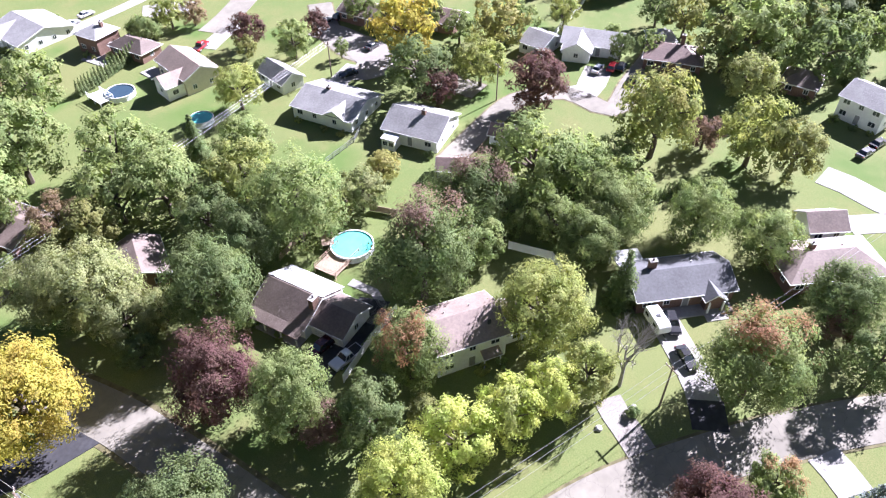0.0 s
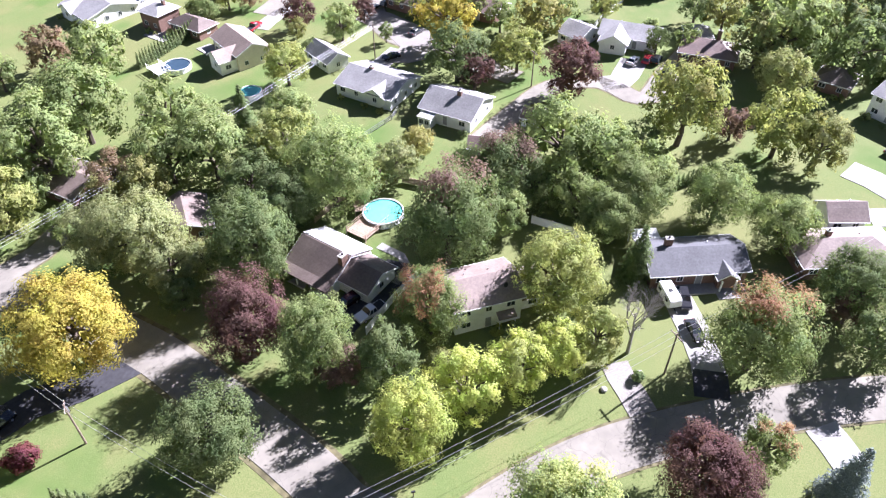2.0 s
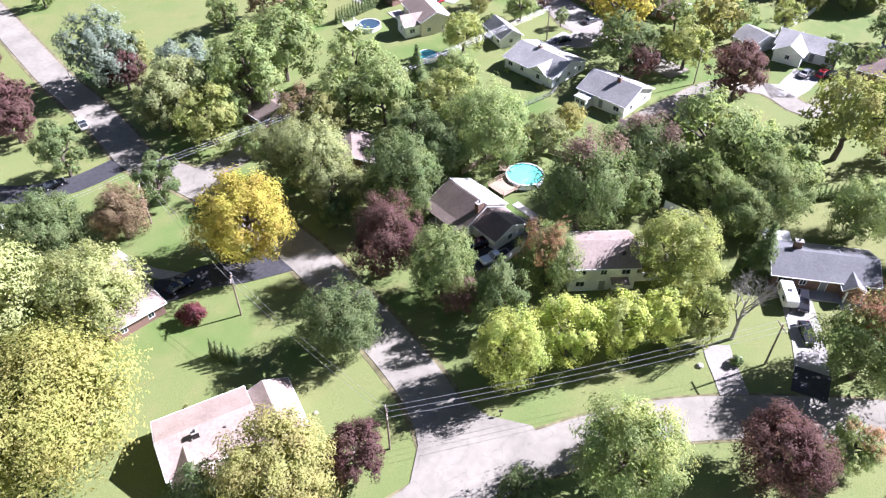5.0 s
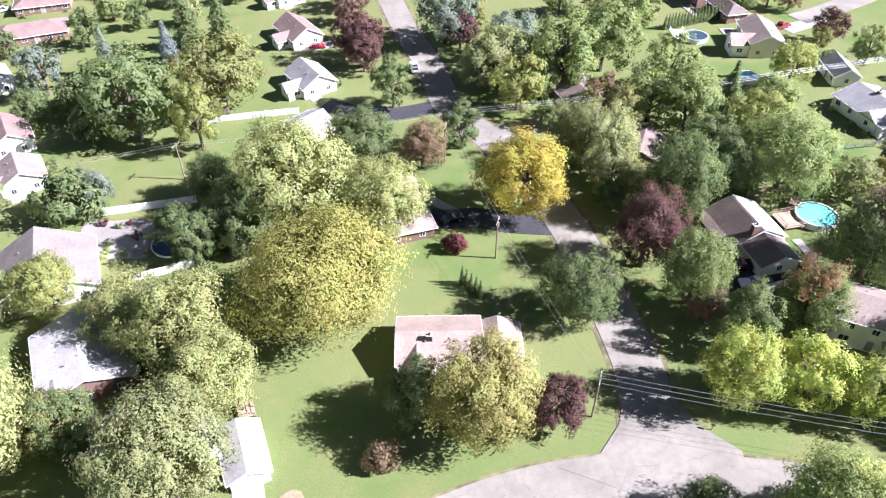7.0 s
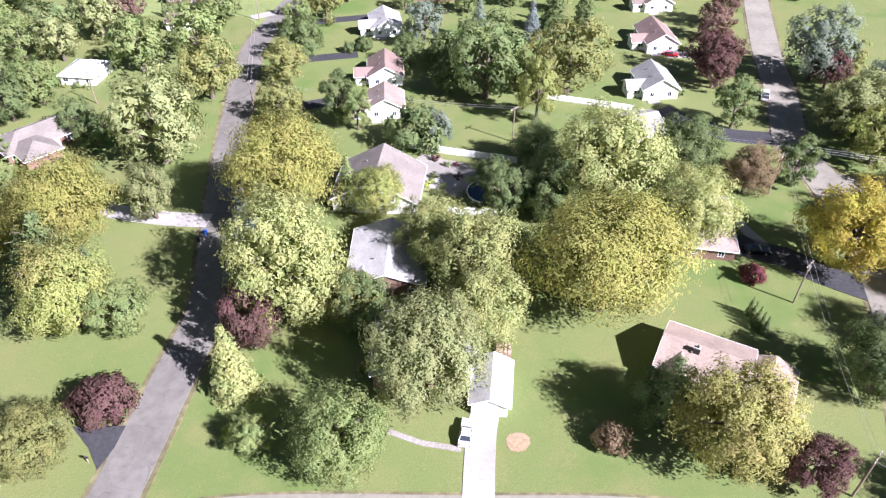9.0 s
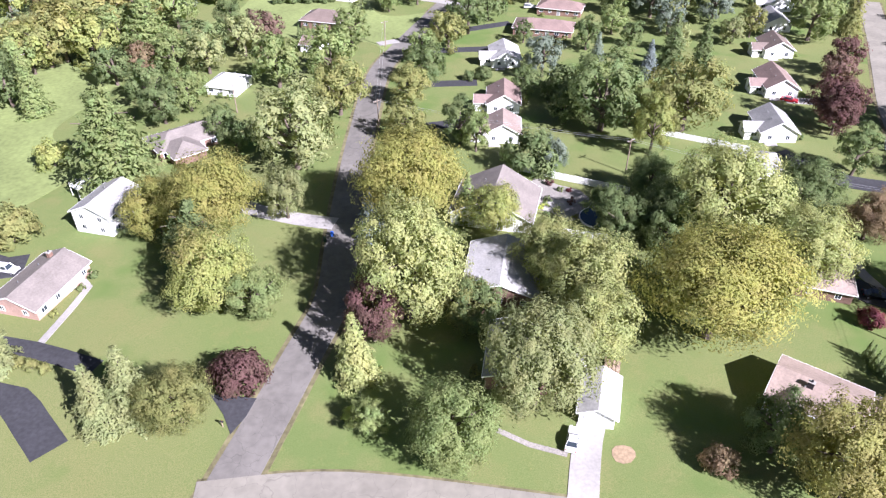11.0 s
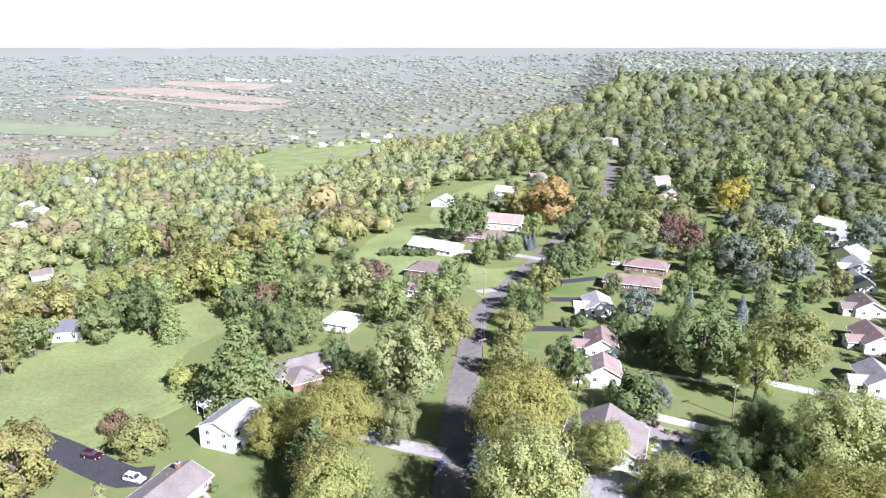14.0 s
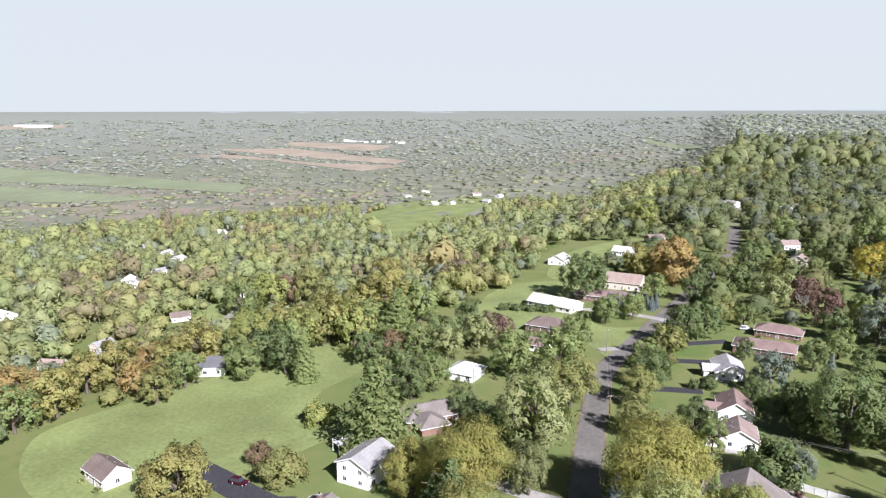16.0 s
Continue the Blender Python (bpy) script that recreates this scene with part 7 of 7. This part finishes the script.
house("distant white-walled house among the trees", -674, 814, 9, 14, 8, 3.2, 2.6, "roof_pale", "white", vents=False)
house("distant white-walled house among the trees", -556, 731, 56, 11, 9, 3.2, 2.6, "roof_grey", "white", vents=False)
house("distant white-walled house among the trees", -466, 1100, 103, 12, 10, 3.2, 2.6, "roof_pale", "white", vents=False)
house("distant white-walled house among the trees", -460, 1169, 150, 13, 8, 3.2, 2.6, "roof_white", "white", vents=False)
house("distant white-walled house among the trees", -352, 1132, 17, 14, 9, 3.2, 2.6, "roof_tan", "white", vents=False)
house("distant white-walled house among the trees", -305, 1102, 64, 11, 10, 3.2, 2.6, "roof_pale", "white", vents=False)
house("distant white-walled house among the trees", 309, 1083, 111, 12, 8, 3.2, 2.6, "roof_white", "white", vents=False)
house("distant white-walled house among the trees", 320, 1056, 158, 13, 9, 3.2, 2.6, "roof_white", "white", vents=False)
house("distant white-walled house among the trees", 237, 936, 25, 14, 10, 3.2, 2.6, "roof_pale", "white", vents=False)
house("distant house among the trees", -464, 469, 72, 11, 8, 3.2, 2.6, "roof_grey", "cream", vents=False)
house("distant white-walled house among the trees", -466, 434, 119, 12, 9, 3.2, 2.6, "roof_white", "white", vents=False)
house("distant white-walled house among the trees", -460, 311, 166, 13, 10, 3.2, 2.6, "roof_white", "white", vents=False)
house("distant white-walled house among the trees", -772, 632, 33, 14, 8, 3.2, 2.6, "roof_pale", "white", vents=False)
house("distant house among the trees", -338, 272, 80, 11, 9, 3.2, 2.6, "roof_grey", "cream", vents=False)
house("distant white-walled house among the trees", -600, 746, 127, 12, 10, 3.2, 2.6, "roof_white", "white", vents=False)
house("pale farm building far out on the plain", -1581, 2970, 100, 28, 10, 3.5, 2.5, "roof_grey", "white", vents=False, skip="fblr", name="farm_building", category="building")
house("pale farm building far out on the plain", -1531, 3033, 10, 22, 13, 4.2, 2.5, "roof_white", "white", vents=False, skip="fblr", name="farm_building", category="building")
house("pale farm building far out on the plain", -1499, 2985, 10, 38, 15, 5.5, 2.5, "roof_white", "white", vents=False, skip="fblr", name="farm_building", category="building")
house("pale farm building far out on the plain", -1481, 2987, 14, 41, 15, 4.4, 2.5, "roof_grey", "white", vents=False, skip="fblr", name="farm_building", category="building")
house("pale farm building far out on the plain", -1443, 2996, 10, 21, 12, 3.7, 2.5, "roof_grey", "white", vents=False, skip="fblr", name="farm_building", category="building")
house("pale farm building far out on the plain", -1397, 2962, 100, 31, 15, 5.6, 2.5, "roof_grey", "white", vents=False, skip="fblr", name="farm_building", category="building")
house("pale farm building far out on the plain", -1378, 2999, 100, 27, 10, 4.3, 2.5, "roof_white", "white", vents=False, skip="fblr", name="farm_building", category="building")
house("pale farm building far out on the plain", -1347, 3003, 100, 29, 14, 5.3, 2.5, "roof_white", "white", vents=False, skip="fblr", name="farm_building", category="building")
house("pale farm building far out on the plain", -1291, 2979, 100, 40, 13, 4.6, 2.5, "roof_white", "white", vents=False, skip="fblr", name="farm_building", category="building")
house("pale farm building far out on the plain", -1272, 3028, 100, 32, 10, 4.3, 2.5, "roof_white", "white", vents=False, skip="fblr", name="farm_building", category="building")
house("pale farm building far out on the plain", -1230, 2986, 14, 32, 11, 4.3, 2.5, "roof_white", "white", vents=False, skip="fblr", name="farm_building", category="building")
house("long pale warehouse far out on the plain", -3198, 2796, 12, 190, 40, 9, 4, "roof_white", "white", vents=False, skip="fblr", name="warehouse", category="building")


# ---------- woods, fields and distance ----------
def inside(x, y, poly):
    hit = False
    for (ax, ay), (bx, by) in zip(poly, poly[1:] + poly[:1]):
        if (ay > y) != (by > y) and x < ax + (y - ay) / (by - ay) * (bx - ax):
            hit = not hit
    return hit


M["green_field"] = mat("green_crop_field", (0.2, 0.235, 0.135), 0.95, var=0.1, scale=0.05, big=0.12, bigscale=0.01, coord="World")
M["tan_field"] = mat("harvested_field", (0.3, 0.255, 0.19), 0.95, var=0.12, scale=0.05, big=0.15, bigscale=0.01, coord="World")
M["meadow"] = mat("meadow_grass", (0.182, 0.222, 0.078), 0.95, var=0.16, scale=0.9, bump=0.4, bscale=6, big=0.2, bigscale=0.045, coord="World")
for i, pts in enumerate(LAWNS):
    patch("lawn", pts, M["meadow"], "broad mown green meadow beside the woods" if i == 2 else "bright green mown lawn behind the houses" if i < 3 else "dry grass clearing below the scarp", "lawn", 0.045, cells=2, round_it=True)
for kind, pts in FIELDS:
    patch("field", pts, M[kind + "_field"], f"{'green crop' if kind == 'green' else 'tan harvested'} field far out on the plain", "field", 1.0, cells=2)

TAKEN = [(o.matrix_world.translation.x, o.matrix_world.translation.y, 9.5 if o.name.startswith("house") else o.scale.x * 0.9)
         for o in scene.objects if o.parent is None and o.get("category") in ("house", "tree", "shrub")]
TAKEN += [(x * (1 - 14 / math.hypot(x, y)), y * (1 - 14 / math.hypot(x, y)), 10.0) for x, y, r in TAKEN if r == 9.5 and math.hypot(x, y) > 260]
ROADS = [tuple(o.data.vertices[i].co.xy) for o in scene.objects if o.name.split(".")[0] == "road" for i in range(3, len(o.data.vertices), 14)]
CELLS = {}
for x, y, r in TAKEN + [(x, y, 5.5) for x, y in ROADS]:
    CELLS.setdefault((int(x // 20), int(y // 20)), []).append((x, y, r))


def free(x, y, r):
    i, j = int(x // 20), int(y // 20)
    for a in (-1, 0, 1):
        for b in (-1, 0, 1):
            for (u, v, w) in CELLS.get((i + a, j + b), ()):
                if math.hypot(u - x, v - y) < w + r * 0.75:
                    return False
    return not any(inside(x, y, list(p)) for p in LAWNS)


MIX = ["green"] * 6 + ["dark"] * 6 + ["olive"] * 3 + ["silver"] * 3 + ["sage"] * 2 + ["light"]


def scatter(x0, x1, y0, y1, step, seed):
    rng = random.Random(seed)
    y = y0
    while y < y1:
        x = x0
        while x < x1:
            yield x + rng.uniform(-0.45, 0.45) * step, y + rng.uniform(-0.45, 0.45) * step, rng
            x += step
        y += step


# garden and street trees of the farther blocks
rest = []
for x, y, rng in scatter(-60, 230, 205, 470, 10.5, 5):
    r = rng.uniform(3.4, 6.0)
    if rng.random() < 0.82 and y > 205 + 0.5 * max(0, 20 - x) and free(x, y, r) and np.interp(y, SY, SX) < x - 8:
        if y > 265 or x > 150:
            rest.append((x, y, r, rng.choice(MIX)))
        else:
            tree("spruce" if rng.random() < 0.08 else "round", rng.choice(MIX), round(x, 1), round(y, 1), r if r < 4.5 else r, rng.uniform(0.9, 1.2), low=True, where="in the farther gardens")
        CELLS.setdefault((int(x // 20), int(y // 20)), []).append((x, y, r))


def dome(level, tall, rg, full=0.5, count=9, swell=0.36):
    """The closed outer foliage of a far tree: an uneven body of swelling boughs on which sprays sit."""
    bm = bmesh.new()
    bmesh.ops.create_icosphere(bm, subdivisions=max(level, 1), radius=1.0)
    lobes = sphere_dirs(count, rg) + np.array([0, 0, 0.35])
    lobes /= np.linalg.norm(lobes, axis=1)[:, None]
    rad = rg.uniform(0.8, 1.12, count)
    edge = 0.55 if count < 12 else 0.74
    for v in bm.verts:
        d = np.array(v.co)
        k = np.clip((lobes @ d - edge) / (1 - edge), 0, 1) ** 0.6
        v.co = Vector(d * (full + swell * float((k * rad).max()))) * 1.0
        v.co.z *= tall
    bmesh.ops.delete(bm, geom=[f for f in bm.faces if f.calc_center_median().z < -0.42], context="FACES")
    bm.normal_update()
    P, N = [], []
    for f in bm.faces:
        for v in f.verts:
            P.append((v.co.x, v.co.y, v.co.z + 1.04))
            N.append(v.normal + Vector((0, 0, 0.05)))
    bm.free()
    P, N = np.array(P), np.array(N)
    return P, N / np.linalg.norm(N, axis=1)[:, None]


for x, y, rng in scatter(60, 420, -260, 200, 9.5, 31):
    if inside(x, y, list(NORTH_EAST)):
        r = rng.uniform(3.6, 5.8)
        if rng.random() < 0.9 and free(x, y, r):
            rest.append((x, y, r, rng.choice(MIX)))


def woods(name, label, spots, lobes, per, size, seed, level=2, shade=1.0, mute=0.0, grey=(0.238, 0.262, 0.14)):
    """Many trees in one mesh: bodies of foliage roughened by leaf sprays, each tree with its own tint."""
    rg = np.random.default_rng(seed)
    protos = []
    for i in range(7):
        p, nrm = crown_points("tall" if i == 6 else "round", lobes, per, rg)
        v, n = leaf_quads(p, nrm * 1.6 + np.array([0, 0, 0.1]), size, rg)
        dv, dn = dome(level, (1.25 if i == 6 else 0.95) * rg.uniform(0.9, 1.1), rg, 0.4 if level > 2 else 0.36, 22 if level > 2 else 11, 0.46)
        protos.append((np.concatenate([v, dv]), np.concatenate([n, dn])))
    vs, ns, ts = [], [], []
    for x, y, r, tint, *low in spots:
        v, nv = protos[int(rg.integers(7))]
        a = rg.uniform(0, math.tau)
        c, s = math.cos(a), math.sin(a)
        r *= math.exp(rg.normal(0, 0.16))
        wide = rg.uniform(0.82, 1.2)
        st = rg.uniform(0.75, 1.3) * (low[0] if low else 1.0)
        q = np.stack([(v[:, 0] * c * wide - v[:, 1] * s / wide) * r + x, (v[:, 0] * s * wide + v[:, 1] * c / wide) * r + y, v[:, 2] * r * st + gz(x, y) - 0.15 * r], 1)
        vs.append(q)
        ns.append(np.stack([nv[:, 0] * c - nv[:, 1] * s, nv[:, 0] * s + nv[:, 1] * c, nv[:, 2]], 1))
        # shade and mute push a stand's tint darker or paler, shade and haze included
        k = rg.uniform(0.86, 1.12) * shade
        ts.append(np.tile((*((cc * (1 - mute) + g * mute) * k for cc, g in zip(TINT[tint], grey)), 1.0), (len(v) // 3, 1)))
    me = leaf_mesh(name, np.concatenate(vs), np.concatenate(ns), M["leaf_far"], np.concatenate(ts))
    return tagged(new(name, me), label, "woods", kind="stuff")


WOOD = ["green"] * 12 + ["dark"] * 3 + ["olive"] * 7 + ["silver"] * 12 + ["sage"] * 6 + ["light"] * 7 + ["pale"] * 4 + ["yellow"]


def in_field(x, y):
    return any(inside(x, y, list(p)) for _, p in FIELDS)


WARM = ["yellow"] * 3 + ["ochre"] * 3 + ["rust"] * 3 + ["olive"] * 5 + ["orange"] + ["brown"] * 2 + ["light"] * 3
UPLAND = ["dark"] * 7 + ["green"] * 6 + ["olive"] * 3 + ["sage"] * 4 + ["silver"] * 3 + ["ochre"]
# blue-greys and paled brush: aerial haze is put into these tints
FAR_WOOD = ["sage"] * 3 + ["blue"] * 3 + ["dark"] * 2 + ["silver"] * 2 + ["hazy_brush"] * 7
near, mid, far = [], [], []
for x, y, rng in scatter(-470, -60, -40, 420, 8.6, 11):
    if np.interp(y, SY, SX) - x > -6 and rng.random() < 0.93 and math.hypot(x, y) < 400:
        r = rng.uniform(3.4, 5.8)
        if free(x, y, r * 0.6):
            near.append((x, y, r, rng.choice(WARM if noise.noise((x * 0.013, y * 0.013, 5)) > 0.05 else WOOD + ["yellow", "olive", "olive", "light"] * 2)))
for x, y, rng in scatter(-900, 420, 60, 1050, 12.5, 12):
    d, az = math.hypot(x, y), math.degrees(math.atan2(-x, y))
    up = np.interp(y, SY, SX) < x
    if -32 < az < 60 and d < 1050 and (d > 400 if not up else y > 465) and rng.random() < 0.93 and not in_field(x, y):
        r = rng.uniform(4.6, 7.8)
        if free(x, y, r * 0.6):
            mid.append((x, y, r, rng.choice(UPLAND if up else WARM if noise.noise((x * 0.009, y * 0.009, 1)) > 0.12 else WOOD)))
for x, y, rng in scatter(-3600, 2600, 400, 4500, 28, 13):
    d, az = math.hypot(x, y), math.degrees(math.atan2(-x, y))
    if not -36 < az < 62 or d < 1050 or d > 4500 or in_field(x, y):
        continue
    up = np.interp(y, SY, SX) < x
    row = abs((y + 0.12 * x + 60 * noise.noise((x * 0.002, y * 0.002, 9))) % 210) < 22
    belt = noise.noise((x * 0.0028, y * 0.0028, 3))
    dens = 0.95 if up or d < 1120 else 0.9 if belt > 0.03 else 0.85 if row and belt > -0.3 else 0.5
    if d > 2400:
        dens *= 0.5
    if rng.random() < dens:
        far.append((x, y, (rng.uniform(10.5, 16) if up else rng.uniform(8, 14)) * (1 if d < 2400 else 1.4), rng.choice((WOOD if up else WOOD + ["hazy_brush"] * 25) if d < 1500 else FAR_WOOD[:10] if up else FAR_WOOD), 1.0 if up and d < 2200 else 0.24))
# gardens and upland are scaled well below 1: their shade sits in the tint
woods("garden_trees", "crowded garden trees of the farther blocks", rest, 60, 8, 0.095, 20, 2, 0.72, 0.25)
woods("woodland", "mixed autumn woodland covering the scarp", near, 56, 8, 0.095, 21, 2, 1.0, 0.38)
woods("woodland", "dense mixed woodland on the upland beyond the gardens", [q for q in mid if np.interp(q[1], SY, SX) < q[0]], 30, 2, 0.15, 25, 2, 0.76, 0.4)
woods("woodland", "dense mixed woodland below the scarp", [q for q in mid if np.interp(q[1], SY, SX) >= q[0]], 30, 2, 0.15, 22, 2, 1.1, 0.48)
plainside = [q for q in far if math.hypot(q[0], q[1]) < 2000 and q[4] < 1]
ridge = [q for q in far if math.hypot(q[0], q[1]) < 2000 and q[4] == 1]
# plain and horizon stands mix towards pale grey, painting haze into the leaves
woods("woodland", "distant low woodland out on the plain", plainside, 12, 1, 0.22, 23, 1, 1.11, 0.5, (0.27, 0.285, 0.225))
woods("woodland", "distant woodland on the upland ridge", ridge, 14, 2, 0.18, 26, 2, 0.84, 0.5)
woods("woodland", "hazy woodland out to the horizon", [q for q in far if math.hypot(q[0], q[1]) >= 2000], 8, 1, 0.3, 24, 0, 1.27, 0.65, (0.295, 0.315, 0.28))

# far hills behind everything, with the haze mixed into their blue-grey colour
hz = mat("hazed_hills", (0.24, 0.29, 0.3), 1.0, var=0.08, scale=0.01, big=0.06, bigscale=0.002, coord="World")
verts, fc = [], []
N = 160
for i in range(N + 1):
    a = math.radians(-50 + 130 * i / N)
    x, y = -math.sin(a) * 4920, math.cos(a) * 4920
    top = 62 + 8 * noise.noise((a * 6, 0, 0)) + (10 if a < 0.05 else 0)
    verts += [(x, y, 40), (x, y, top), (x * 1.006, y * 1.006, top - 6)]
    if i:
        k = 3 * i
        fc += [(k - 3, k, k + 1, k - 2), (k - 2, k + 1, k + 2, k - 1)]
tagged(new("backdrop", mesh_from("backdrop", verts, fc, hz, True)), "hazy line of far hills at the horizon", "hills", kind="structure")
